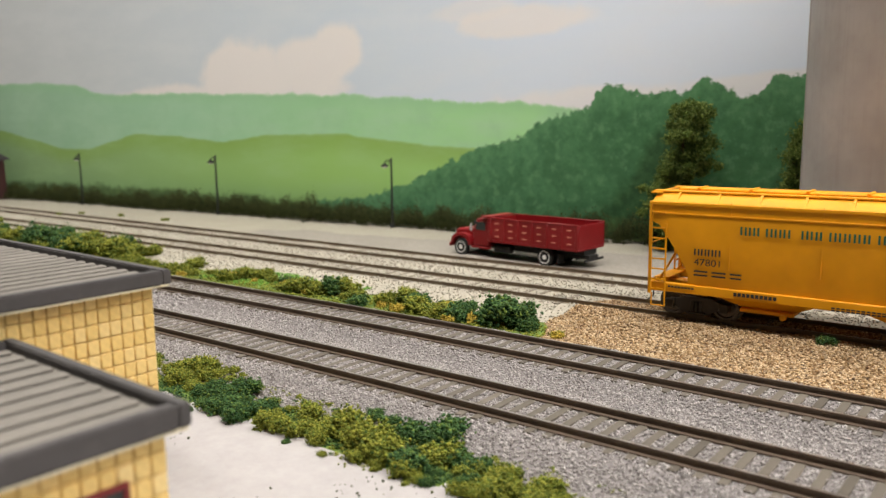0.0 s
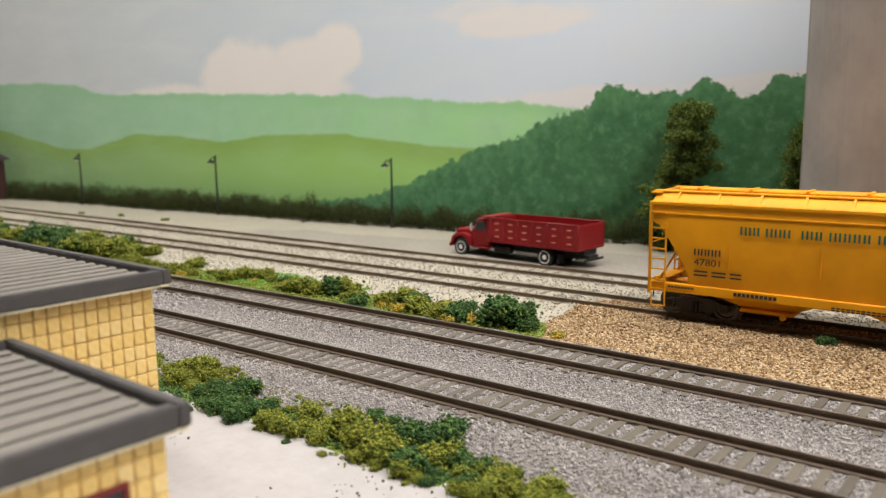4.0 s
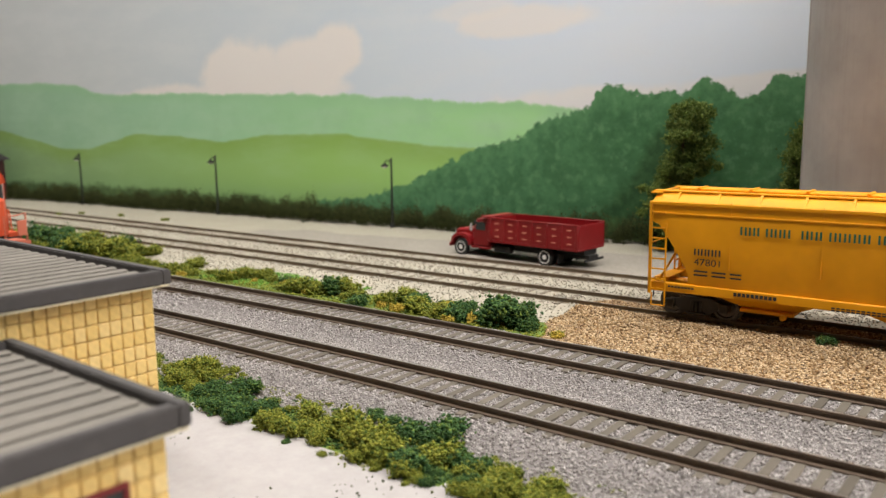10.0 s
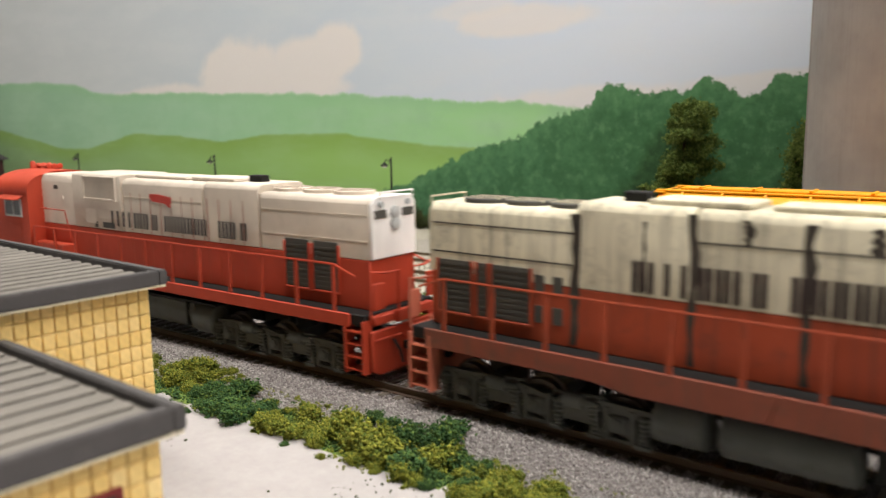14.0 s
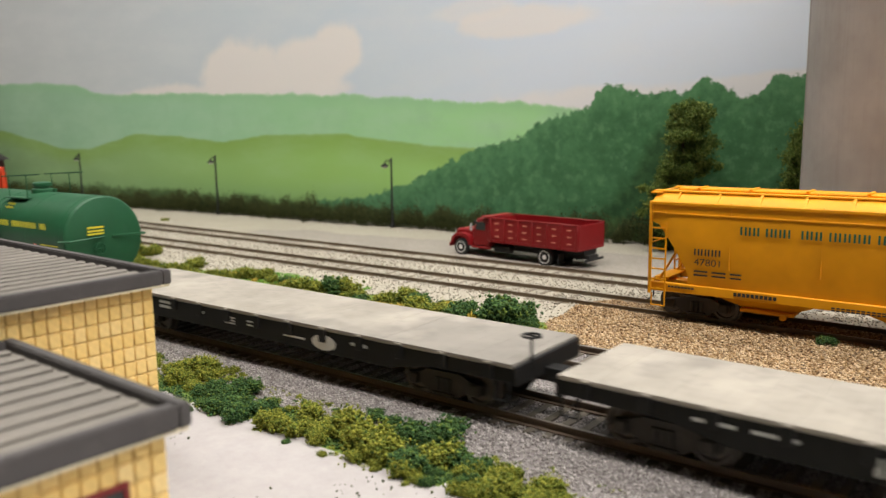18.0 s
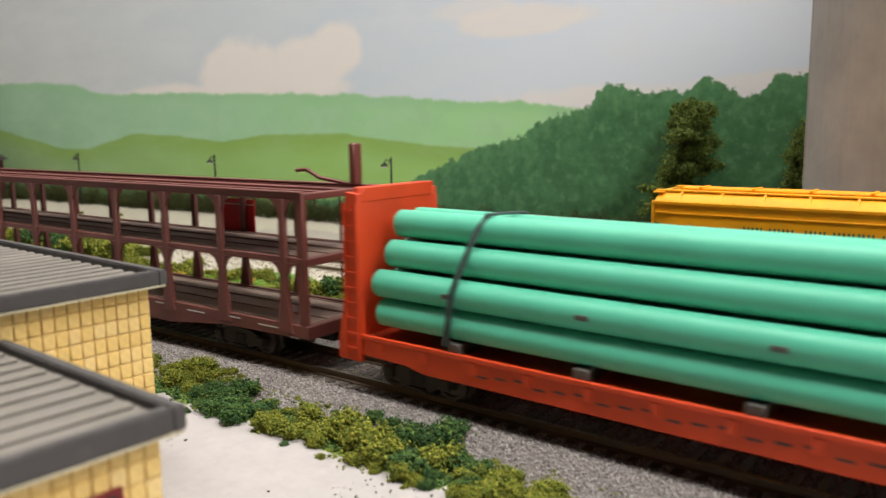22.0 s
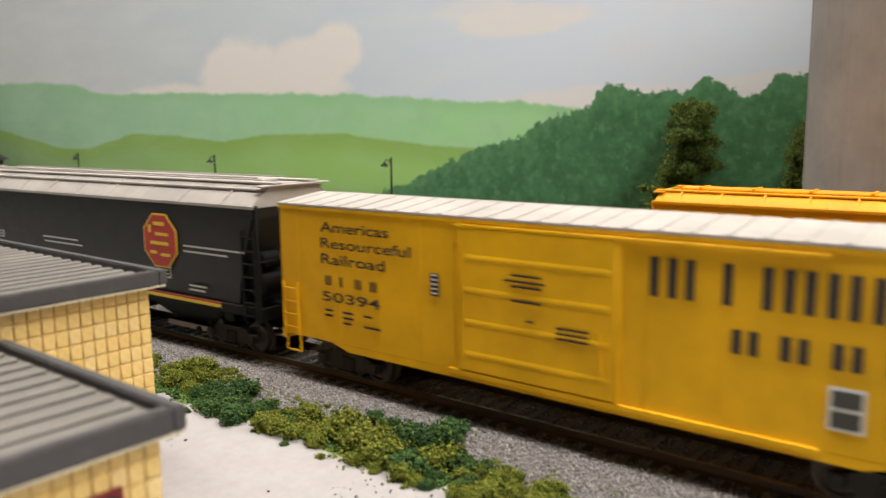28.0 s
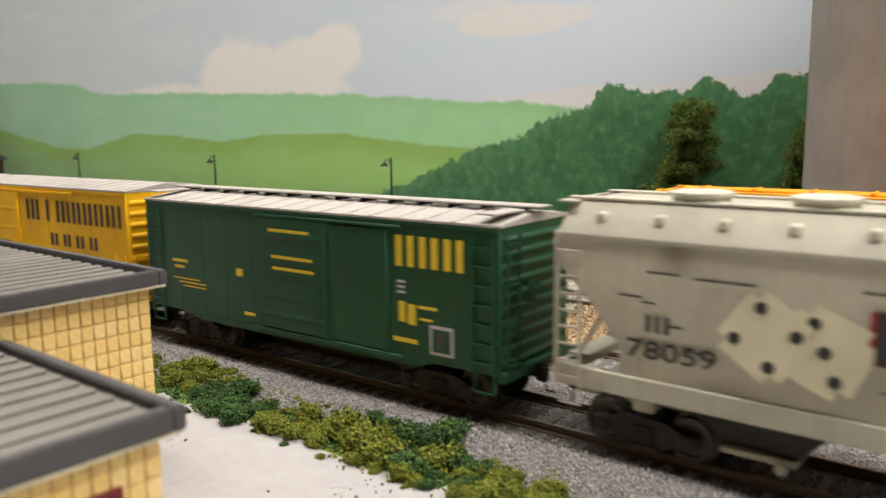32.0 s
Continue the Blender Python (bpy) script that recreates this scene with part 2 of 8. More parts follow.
MAT = {
    "ballast": soil("grey_ballast_bed", (0.13, 0.118, 0.114), (0.29, 0.265, 0.26), 1300, 20),
    "ballast_stones": island("grey_ballast_grains", [(0.20, 0.18, 0.172), (0.36, 0.33, 0.32), (0.44, 0.405, 0.39), (0.56, 0.525, 0.505), (0.29, 0.265, 0.255)]),
    "pale_stones": island("pale_ballast_grains", [(0.36, 0.325, 0.26), (0.48, 0.44, 0.36), (0.58, 0.54, 0.45), (0.42, 0.385, 0.32)]),
    "tan_stones": island("tan_gravel_stones", [(0.12, 0.065, 0.032), (0.36, 0.22, 0.10), (0.55, 0.385, 0.21), (0.74, 0.58, 0.38), (0.24, 0.14, 0.065), (0.62, 0.45, 0.26), (0.15, 0.105, 0.075)]),
    "tan": soil("tan_gravel_bed", (0.16, 0.10, 0.05), (0.36, 0.25, 0.13), 700, 30),
    "lot": soil("pale_plaster_lot", (0.335, 0.315, 0.312), (0.39, 0.37, 0.365), 260, 18, 0.8, 0.15, 0.0001),
    "pale": soil("pale_yard_gravel", (0.29, 0.26, 0.205), (0.47, 0.44, 0.365), 900, 14),
    "drive": soil("grey_dirt_road", (0.26, 0.235, 0.20), (0.36, 0.33, 0.29), 500, 12),
    "turf": soil("green_turf", (0.06, 0.10, 0.02), (0.20, 0.28, 0.06), 900, 30),
    "olive": island("olive_foam_crumbs", [(0.07, 0.095, 0.014), (0.19, 0.215, 0.026), (0.27, 0.285, 0.035), (0.13, 0.16, 0.022), (0.37, 0.365, 0.055), (0.23, 0.265, 0.035), (0.06, 0.115, 0.028)]),
    "green": island("green_foam_crumbs", [(0.02, 0.055, 0.02), (0.045, 0.115, 0.035), (0.10, 0.185, 0.05), (0.033, 0.08, 0.027), (0.16, 0.23, 0.04)]),
    "yellow_crumbs": island("yellow_foam_crumbs", [(0.42, 0.30, 0.04), (0.55, 0.40, 0.06), (0.30, 0.24, 0.03)]),
    "bright_turf": island("bright_green_turf_crumbs", [(0.10, 0.24, 0.03), (0.17, 0.36, 0.05), (0.24, 0.44, 0.08)]),
    "dark_leaf": island("dark_shrub_crumbs", [(0.025, 0.03, 0.012), (0.06, 0.075, 0.02), (0.13, 0.145, 0.05), (0.04, 0.05, 0.018)]),
    "tree_leaf": island("tree_leaf_crumbs", [(0.05, 0.09, 0.018), (0.13, 0.20, 0.036), (0.29, 0.35, 0.085), (0.08, 0.13, 0.026), (0.19, 0.26, 0.05)]),
    "bark": soil("brown_bark", (0.05, 0.035, 0.02), (0.12, 0.085, 0.05), 800, 60),
    "rail": paint("rusty_rail_side", (0.11, 0.078, 0.055), 0.6, 0.3),
    "yard_rail": paint("dusty_rusty_yard_rail", (0.19, 0.145, 0.10), 0.7, 0.3),
    "rail_head": paint("worn_rail_head", (0.30, 0.27, 0.24), 0.35, 0.3, metal=0.8),
    "tie": pieces("grey_brown_ties", [(0.082, 0.068, 0.051), (0.125, 0.105, 0.082), (0.10, 0.085, 0.064), (0.145, 0.122, 0.096)]),
    "tie_far": soil("dusty_yard_ties", (0.13, 0.11, 0.085), (0.26, 0.225, 0.18), 500),
    "orange": paint("orange_paint", (0.47, 0.066, 0.02), 0.66, 0.3, (0.27, 0.085, 0.05)),
    "orange_weathered": paint("weathered_orange_paint", (0.36, 0.058, 0.02), 0.65, 0.5, (0.06, 0.035, 0.027), streak=0.45),
    "orange_faded": paint("faded_orange_paint", (0.44, 0.05, 0.02), 0.6, 0.12),
    "bulk_orange": paint("red_orange_paint", (0.58, 0.053, 0.012), 0.48, 0.12),
    "orange_dusty": paint("dusty_orange_paint", (0.50, 0.14, 0.085), 0.65, 0.4, (0.35, 0.22, 0.16)),
    "cream_weathered": paint("weathered_cream_paint", (0.64, 0.59, 0.445), 0.7, 0.5, streak=0.62, gloss=0.2, dirt_colour=(0.09, 0.075, 0.06)),
    "cream": paint("cream_paint", (0.62, 0.545, 0.46), 0.5, 0.12),
    "white_end": paint("white_hood_end", (0.82, 0.80, 0.78), 0.45, 0.05),
    "black": paint("black_plastic", (0.010, 0.0098, 0.0095), 0.6, 0.16, (0.035, 0.033, 0.03), streak=0.12, gloss=0.2),
    "undergrey": paint("dusty_grey_running_gear", (0.10, 0.105, 0.10), 0.75, 0.5, (0.035, 0.032, 0.03)),
    "gloss_black": paint("gloss_black_paint", (0.0115, 0.012, 0.0115), 0.4, 0.06, (0.025, 0.025, 0.024), gloss=0.3),
    "dark": paint("dark_brown_running_gear", (0.035, 0.03, 0.027), 0.65, 0.4, (0.09, 0.08, 0.07)),
    "wheel": paint("dull_steel_wheel", (0.09, 0.08, 0.075), 0.45, 0.3, metal=0.6),
    "grime": paint("dark_oily_grime", (0.045, 0.037, 0.03), 0.7, 0.4, (0.16, 0.13, 0.10), streak=0.3),
    "grimy_sill": paint("grimy_brown_sill", (0.22, 0.058, 0.033), 0.7, 0.6, (0.09, 0.06, 0.045), streak=0.4),
    "mesh_grey": paint("grey_louvre_mesh", (0.07, 0.068, 0.06), 0.6, 0.3),
    "glass": paint("dark_cab_glass", (0.045, 0.05, 0.05), 0.12, 0.1),
    "alu": paint("grey_window_frame", (0.42, 0.44, 0.44), 0.4, 0.1),
    "white": paint("white_lettering", (0.78, 0.77, 0.74), 0.5, 0.1),
    "grey_mark": paint("grey_stencil", (0.50, 0.50, 0.48), 0.6, 0.1),
    "black_mark": paint("black_lettering", (0.035, 0.03, 0.028), 0.5, 0.1),
    "brown_mark": paint("faded_dark_brown_lettering", (0.04, 0.026, 0.023), 0.6, 0.3, (0.16, 0.07, 0.04)),
    "yellow_mark": paint("yellow_lettering", (0.78, 0.56, 0.04), 0.5, 0.1),
    "tank_mark": paint("greenish_yellow_lettering", (0.62, 0.58, 0.04), 0.5, 0.1),
    "green_mark": paint("dark_green_lettering", (0.02, 0.10, 0.06), 0.5, 0.1),
    "yellow_car": paint("golden_yellow_paint", (0.74, 0.32, 0.006), 0.45, 0.10, (0.35, 0.14, 0.02), gloss=0.24),
    "yellow_box": paint("bright_yellow_paint", (0.82, 0.45, 0.008), 0.5, 0.10, (0.30, 0.16, 0.02), gloss=0.2),
    "roof_pale": paint("pale_dusty_roof", (0.405, 0.372, 0.338), 0.75, 0.35, (0.28, 0.25, 0.225)),
    "green_car": paint("dark_green_paint", (0.012, 0.072, 0.032), 0.42, 0.08, (0.05, 0.06, 0.05)),
    "tank_green": paint("bottle_green_paint", (0.013, 0.084, 0.034), 0.46, 0.18, (0.07, 0.12, 0.09)),
    "leaf_green": paint("grass_green_paint", (0.028, 0.092, 0.024), 0.55, 0.5, (0.022, 0.034, 0.018), streak=0.4, fade=0.2),
    "pipe_green": paint("mint_green_pipe", (0.085, 0.45, 0.30), 0.42, 0.04, fade=0.05),
    "pipe_grey": paint("dark_grey_pipe", (0.084, 0.074, 0.07), 0.5, 0.2, (0.13, 0.12, 0.115)),
    "strap": paint("dark_strap", (0.03, 0.055, 0.05), 0.6, 0.1),
    "strap_pale": paint("pale_strap", (0.27, 0.24, 0.23), 0.5, 0.1),
    "wood_block": paint("raw_wood_block", (0.60, 0.42, 0.22), 0.7, 0.2, (0.3, 0.2, 0.1)),
    "deck": paint("weathered_deck", (0.30, 0.272, 0.235), 0.85, 0.35, (0.14, 0.13, 0.12), fade=0.2),
    "brown": paint("oxide_brown_paint", (0.135, 0.04, 0.032), 0.5, 0.2, (0.07, 0.035, 0.03)),
    "shed_red": paint("dark_maroon_shed_paint", (0.05, 0.017, 0.015), 0.7, 0.3, (0.03, 0.02, 0.018)),
    # the side's grey, darkened to offset the light from overhead
    "grey_roof": paint("toned_down_dusty_grey_roof", (0.40, 0.372, 0.30), 0.75, 0.35, (0.22, 0.175, 0.12)),
    # paler than the brown paint, to make up for shade between the decks
    "brown_deck": paint("lightened_dusty_brown_deck", (0.34, 0.25, 0.205), 0.85, 0.3, (0.25, 0.18, 0.15)),
    "grey_car": paint("dirty_light_grey_paint", (0.51, 0.485, 0.385), 0.6, 0.3, (0.22, 0.17, 0.11), streak=0.25),
    "red_mark": paint("dark_red_graffiti", (0.33, 0.02, 0.025), 0.5, 0.05),
    "ivory": paint("ivory_graffiti", (0.70, 0.64, 0.45), 0.5, 0.15, (0.4, 0.33, 0.2)),
    "blue_mark": paint("blue_emblem", (0.05, 0.05, 0.33), 0.5, 0.05),
    "pink_mark": paint("faded_red_emblem", (0.75, 0.27, 0.20), 0.5, 0.05),
    "herald_red": paint("red_emblem", (0.50, 0.045, 0.03), 0.45, 0.1),
    "truck_red": paint("glossy_dark_red", (0.24, 0.010, 0.013), 0.35, 0.04),
    # this red stands in for light passing through the sign panel
    "sign_red": paint("backlit_red_sign", (0.50, 0.018, 0.02), 0.5, 0.05),
    "tyre": paint("black_rubber", (0.02, 0.02, 0.02), 0.8, 0.2, (0.1, 0.09, 0.08)),
    "roof_grey": paint("charcoal_roof_edge", (0.068, 0.063, 0.063), 0.75, 0.3, (0.16, 0.15, 0.14)),
    "roof_sheet": paint("taupe_roofing", (0.165, 0.152, 0.133), 0.8, 0.35, (0.25, 0.23, 0.20)),
    "block": pieces("yellow_glazed_blocks", [(0.86, 0.60, 0.20), (0.90, 0.65, 0.25), (0.88, 0.625, 0.22), (0.92, 0.69, 0.30)], 0.5),
    "mortar": paint("tan_joints", (0.58, 0.37, 0.14), 0.8, 0.3, (0.16, 0.10, 0.04)),
    "window_red": paint("dark_red_window_frame", (0.16, 0.02, 0.02), 0.5, 0.1),
    "concrete": paint("taupe_concrete", (0.375, 0.35, 0.335), 0.6, 0.25, (0.27, 0.24, 0.21), streak=0.25, fade=0.10),
    "lamp_black": paint("black_lamp_post", (0.02, 0.022, 0.02), 0.5, 0.1),
    "room_wall": paint("plain_room_wall", (0.40, 0.38, 0.35), 0.9, 0.05),
    "room_floor": paint("grey_room_floor", (0.14, 0.13, 0.12), 0.8, 0.2),
    "fascia": paint("dark_green_fascia", (0.05, 0.07, 0.05), 0.6, 0.1),
    "headlight": glow("warm_headlight", (1.0, 0.55, 0.14), 13.0),
    "board_light": glow("lit_number_board", (1.0, 0.48, 0.09), 0.55),
    "marker": glow("green_marker_lamp", (0.05, 0.9, 0.35), 1.1),
    "tube_light": glow("fluorescent_diffuser", (1.0, 0.93, 0.84), 3.0),
}

MAT["deck_plank"] = paint("weathered_planks", (0.31, 0.285, 0.245), 0.9, 0.45, (0.16, 0.15, 0.14), fade=0.16, stain=0.55)
MAT["grey_side"] = paint("stained_light_grey_side", (0.54, 0.50, 0.395), 0.65, 0.25, (0.24, 0.185, 0.12), streak=0.18,
                         smudges=((-62, 46, 7, 8, 0.55), (62, 46, 7, 9, 0.6), (12, 19, 10, 9, 0.7), (-14, 22, 9, 7, 0.35), (55, 20, 9, 6, 0.6), (-52, 18, 10, 5, 0.45), (80, 22, 12, 16, 0.55), (-80, 20, 9, 10, 0.4)))


def calc(t, kind, a, b=0.0, c=0.0):
    n = t.nodes.new("ShaderNodeMath")
    n.operation = kind
    for i, value in enumerate((a, b, c)):
        if hasattr(value, "links"):
            t.links.new(value, n.inputs[i])
        else:
            n.inputs[i].default_value = value
    return n.outputs[0]


def smooth(t, value, low, high, to_low=0.0, to_high=1.0):
    r = t.nodes.new("ShaderNodeMapRange")
    r.interpolation_type = "SMOOTHSTEP"
    for key, v in (("From Min", low), ("From Max", high), ("To Min", to_low), ("To Max", to_high)):
        r.inputs[key].default_value = v
    t.links.new(value, r.inputs["Value"])
    return r.outputs[0]


# outlines of the painted hills and woods: along the board, and up it
WEST, EAST, TALL = -1200.0, 0.0, 140.0
RIDGE = [(-1200, 114), (-1100, 118), (-955, 124), (-885, 122), (-813, 118), (-776, 107), (-664, 105), (-534, 100), (-411, 95), (-375, 91), (-328, 88), (-289, 86), (-255, 81), (-100, 70), (0, 70)]
NEAR_RIDGE = [(-1200, 70), (-1050, 74), (-962, 72), (-895, 61), (-853, 53), (-803, 52), (-726, 68), (-667, 66), (-599, 60), (-549, 66), (-461, 67), (-417, 61), (-375, 58), (-346, 56), (-200, 50), (0, 50)]
WOODS = [(-1200, 0), (-520, 4), (-500, 9), (-440, 18), (-396, 30), (-361, 46), (-342, 54), (-319, 60), (-297, 68), (-280, 77), (-254, 82), (-249, 93), (-239, 97), (-226, 92), (-208, 90), (-191, 91), (-184, 99), (-175, 97), (-161, 88), (-149, 90), (-140, 99), (-126, 97), (-103, 99), (0, 96)]
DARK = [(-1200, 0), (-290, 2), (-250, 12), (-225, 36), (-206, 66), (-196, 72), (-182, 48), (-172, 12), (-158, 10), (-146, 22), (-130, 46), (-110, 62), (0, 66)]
BRUSH = [(-1200, 14), (-1000, 13), (-800, 16), (-640, 13), (-500, 11), (-420, 7), (-330, 6), (-250, 8), (0, 10)]


def backdrop_paint():
    """Hand-painted board: sky and clouds, two rows of hills, leafy woods and a dark foot, brushed over one another."""
    m, t, b = nodes_of("painted_backdrop")
    v = coords(t)
    s = t.nodes.new("ShaderNodeSeparateXYZ")
    t.links.new(v, s.inputs[0])
    x, z = s.outputs[0], s.outputs[2]
    xn = smooth(t, x, WEST * MM, EAST * MM)
    xn.node.interpolation_type = "LINEAR"
    flat = coords(t, (1, 0, 1))
    wide = coords(t, (1, 0, 3.2))

    def over(rows):
        return ramp(t, xn, [((p - WEST) / (EAST - WEST), c) for p, c in rows])

    def top_of(points, grains):
        h = calc(t, "MULTIPLY", over([(p, (q / TALL,) * 3) for p, q in points]), TALL * MM)
        for amount, scale in grains:
            n = noise_of(t, flat, scale, 2, 0.5)
            h = calc(t, "MULTIPLY_ADD", calc(t, "SUBTRACT", n.outputs[0], 0.5), 4.5 * amount * MM, h)
        return h

    def below(top, soft):
        d = calc(t, "SUBTRACT", top, z)
        return d, smooth(t, d, -soft * MM, soft * MM)

    streak = noise_of(t, wide, 16, 5, 0.6).outputs[0]
    mottle = noise_of(t, flat, 45, 4, 0.6).outputs[0]
    leaf = noise_of(t, flat, 150, 5, 0.7).outputs[0]

    # sky: grey to blue, painted brighter eastward to make up for lamp falloff
    col = over([(-1100, (0.62, 0.645, 0.65)), (-760, (0.62, 0.67, 0.71)), (-480, (0.64, 0.72, 0.80)), (-300, (0.71, 0.79, 0.90)), (-100, (0.76, 0.83, 0.94))])
    col = mix(t, smooth(t, streak, 0.35, 0.75, 0.0, 0.28), col, (0.80, 0.82, 0.84))
    wob = noise_of(t, flat, 20, 5, 0.6).outputs[0]
    clouds = [(-572, 114, 60, 36, 1.0), (-497, 122, 46, 24, 1.0), (-655, 98, 120, 16, 0.9), (-463, 131, 28, 23, 1.0), (-525, 104, 80, 14, 0.9), (-305, 141, 58, 12, 0.8),
              (-340, 151, 36, 9, 0.5), (-255, 84, 80, 14, 0.7), (-120, 92, 90, 10, 0.7), (-150, 150, 60, 12, 0.45), (-640, 92, 70, 10, 0.7)]
    for cx, cz, rx, rz, k in clouds:
        mp = t.nodes.new("ShaderNodeMapping")
        mp.inputs["Location"].default_value = (-cx / rx, 0, -cz / rz)
        mp.inputs["Scale"].default_value = (1 / (rx * MM), 0, 1 / (rz * MM))
        t.links.new(v, mp.inputs[0])
        ln = t.nodes.new("ShaderNodeVectorMath")
        ln.operation = "LENGTH"
        t.links.new(mp.outputs[0], ln.inputs[0])
        reach = calc(t, "MULTIPLY_ADD", wob, 1.1, ln.outputs["Value"])
        col = mix(t, smooth(t, reach, 1.22, 1.64, k, 0.0), col, (0.86, 0.825, 0.81))

    # far hills
    d, cover = below(top_of(RIDGE, ((1.4, 28), (1.1, 90), (0.7, 380))), 1.5)
    tone = over([(-1100, (0.33, 0.50, 0.35)), (-850, (0.34, 0.56, 0.38)), (-650, (0.37, 0.63, 0.41)), (-480, (0.36, 0.65, 0.35)), (-300, (0.40, 0.73, 0.33))])
    tone = mix(t, smooth(t, streak, 0.35, 0.7, 0.0, 0.5), tone, (0.45, 0.67, 0.48))
    tone = mix(t, smooth(t, d, 0.0, 0.012, 0.45, 0.0), tone, (0.29, 0.56, 0.29))
    tone = mix(t, smooth(t, mottle, 0.45, 0.7, 0.0, 0.25), tone, (0.30, 0.54, 0.31))
    col = mix(t, cover, col, tone)

    # near hills
    d, cover = below(top_of(NEAR_RIDGE, ((0.9, 30), (0.4, 150))), 1.2)
    tone = over([(-1100, (0.25, 0.38, 0.19)), (-850, (0.28, 0.44, 0.21)), (-650, (0.32, 0.53, 0.19)), (-480, (0.34, 0.58, 0.17)), (-300, (0.38, 0.66, 0.21))])
    tone = mix(t, smooth(t, d, 0.002, 0.022, 0.7, 0.0), tone, (0.26, 0.43, 0.09))
    tone = mix(t, smooth(t, streak, 0.4, 0.75, 0.0, 0.4), tone, (0.38, 0.60, 0.27))
    tone = mix(t, smooth(t, z, 0.034, 0.006, 0.0, 0.35), tone, (0.25, 0.46, 0.22))
    col = mix(t, cover, col, tone)

    # woods: leafy crowns, hazy lower down
    d, cover = below(top_of(WOODS, ((2.4, 38), (2.0, 105), (1.9, 260), (1.2, 700))), 0.9)
    tone = over([(-520, (0.10, 0.25, 0.135)), (-330, (0.088, 0.235, 0.11)), (-200, (0.068, 0.20, 0.08)), (-60, (0.075, 0.21, 0.09))])
    tone = mix(t, smooth(t, mottle, 0.36, 0.64, 0.0, 0.75), tone, (0.05, 0.15, 0.065))
    tone = mix(t, smooth(t, d, 0.0, 0.020, 0.55, 0.0), tone, (0.12, 0.30, 0.135))
    tone = mix(t, smooth(t, leaf, 0.50, 0.66, 0.0, 0.5), tone, (0.16, 0.35, 0.17))
    tone = mix(t, smooth(t, leaf, 0.50, 0.34, 0.0, 0.55), tone, (0.04, 0.12, 0.05))
    col = mix(t, cover, col, tone)
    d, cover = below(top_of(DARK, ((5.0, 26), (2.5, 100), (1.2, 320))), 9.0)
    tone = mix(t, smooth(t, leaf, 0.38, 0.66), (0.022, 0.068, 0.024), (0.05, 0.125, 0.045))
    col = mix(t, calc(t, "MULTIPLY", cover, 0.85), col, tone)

    # dark undergrowth at the foot
    d, cover = below(top_of(BRUSH, ((2.6, 40), (2.4, 130), (1.4, 400))), 3.5)
    tone = mix(t, smooth(t, leaf, 0.35, 0.68), (0.03, 0.05, 0.016), (0.095, 0.15, 0.045))
    col = mix(t, calc(t, "MULTIPLY", cover, 0.8), col, tone)

    t.links.new(col, b.inputs["Base Color"])
    b.inputs["Roughness"].default_value = 0.6
    b.inputs["Specular IOR Level"].default_value = 0.3
    bump(t, b, noise_of(t, v, 500, 3).outputs[0], 0.1, 0.0002)
    return m


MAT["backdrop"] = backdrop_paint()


# ---- small tools for meshes, in millimetres ----
def link(name, me, parent=None, label=""):
    ob = new(name, me)
    ob.parent = parent
    if label:
        tagged(ob, label=label)
    return ob


def part(name, bm, material, parent=None, label="", sharp=40):
    """Link a bmesh as one mesh object under a thing or under a part."""
    bmesh.ops.recalc_face_normals(bm, faces=bm.faces[:])
    bm.transform(Matrix.Scale(MM, 4))
    me = bpy.data.meshes.new(name)
    bm.to_mesh(me)
    bm.free()
    me.materials.append(material)
    me.shade_smooth()
    me.set_sharp_from_angle(angle=radians(sharp))
    return link(name, me, parent, label)


def thing(name, label, category, at=None, group="", kind=""):
    ob = new(name)
    ob.empty_display_size = 0.01
    if at is not None:
        ob.matrix_world = at
    return tagged(ob, label, category, group, kind)


def at(x, y, z=0.0, rz=0.0):
    return pose(x * MM, y * MM, z * MM, 0, 0, rz)


def box(bm, x0, x1, y0, y1, z0, z1, bevel=0.0, seg=1):
    v = [bm.verts.new((x, y, z)) for x in (x0, x1) for y in (y0, y1) for z in (z0, z1)]
    f = [bm.faces.new([v[i] for i in q]) for q in ((0, 1, 3, 2), (4, 6, 7, 5), (0, 4, 5, 1), (2, 3, 7, 6), (0, 2, 6, 4), (1, 5, 7, 3))]
    if bevel:
        bmesh.ops.bevel(bm, geom=list({e for q in f for e in q.edges}), offset=bevel, segments=seg, affect="EDGES", clamp_overlap=True)
    return bm


def prism(bm, pts, a0, a1, axis="x", bevel=0.0):
    """A polygon drawn across one axis and drawn out along it from a0 to a1."""
    def place(p, a):
        return {"x": (a, p[0], p[1]), "y": (p[0], a, p[1]), "z": (p[0], p[1], a)}[axis]
    lo = [bm.verts.new(place(p, a0)) for p in pts]
    hi = [bm.verts.new(place(p, a1)) for p in pts]
    n = len(pts)
    f = [bm.faces.new(lo[::-1]), bm.faces.new(hi)]
    f += [bm.faces.new((lo[i], lo[(i + 1) % n], hi[(i + 1) % n], hi[i])) for i in range(n)]
    if bevel:
        bmesh.ops.bevel(bm, geom=list({e for q in f for e in q.edges}), offset=bevel, segments=1, affect="EDGES", clamp_overlap=True)
    return bm


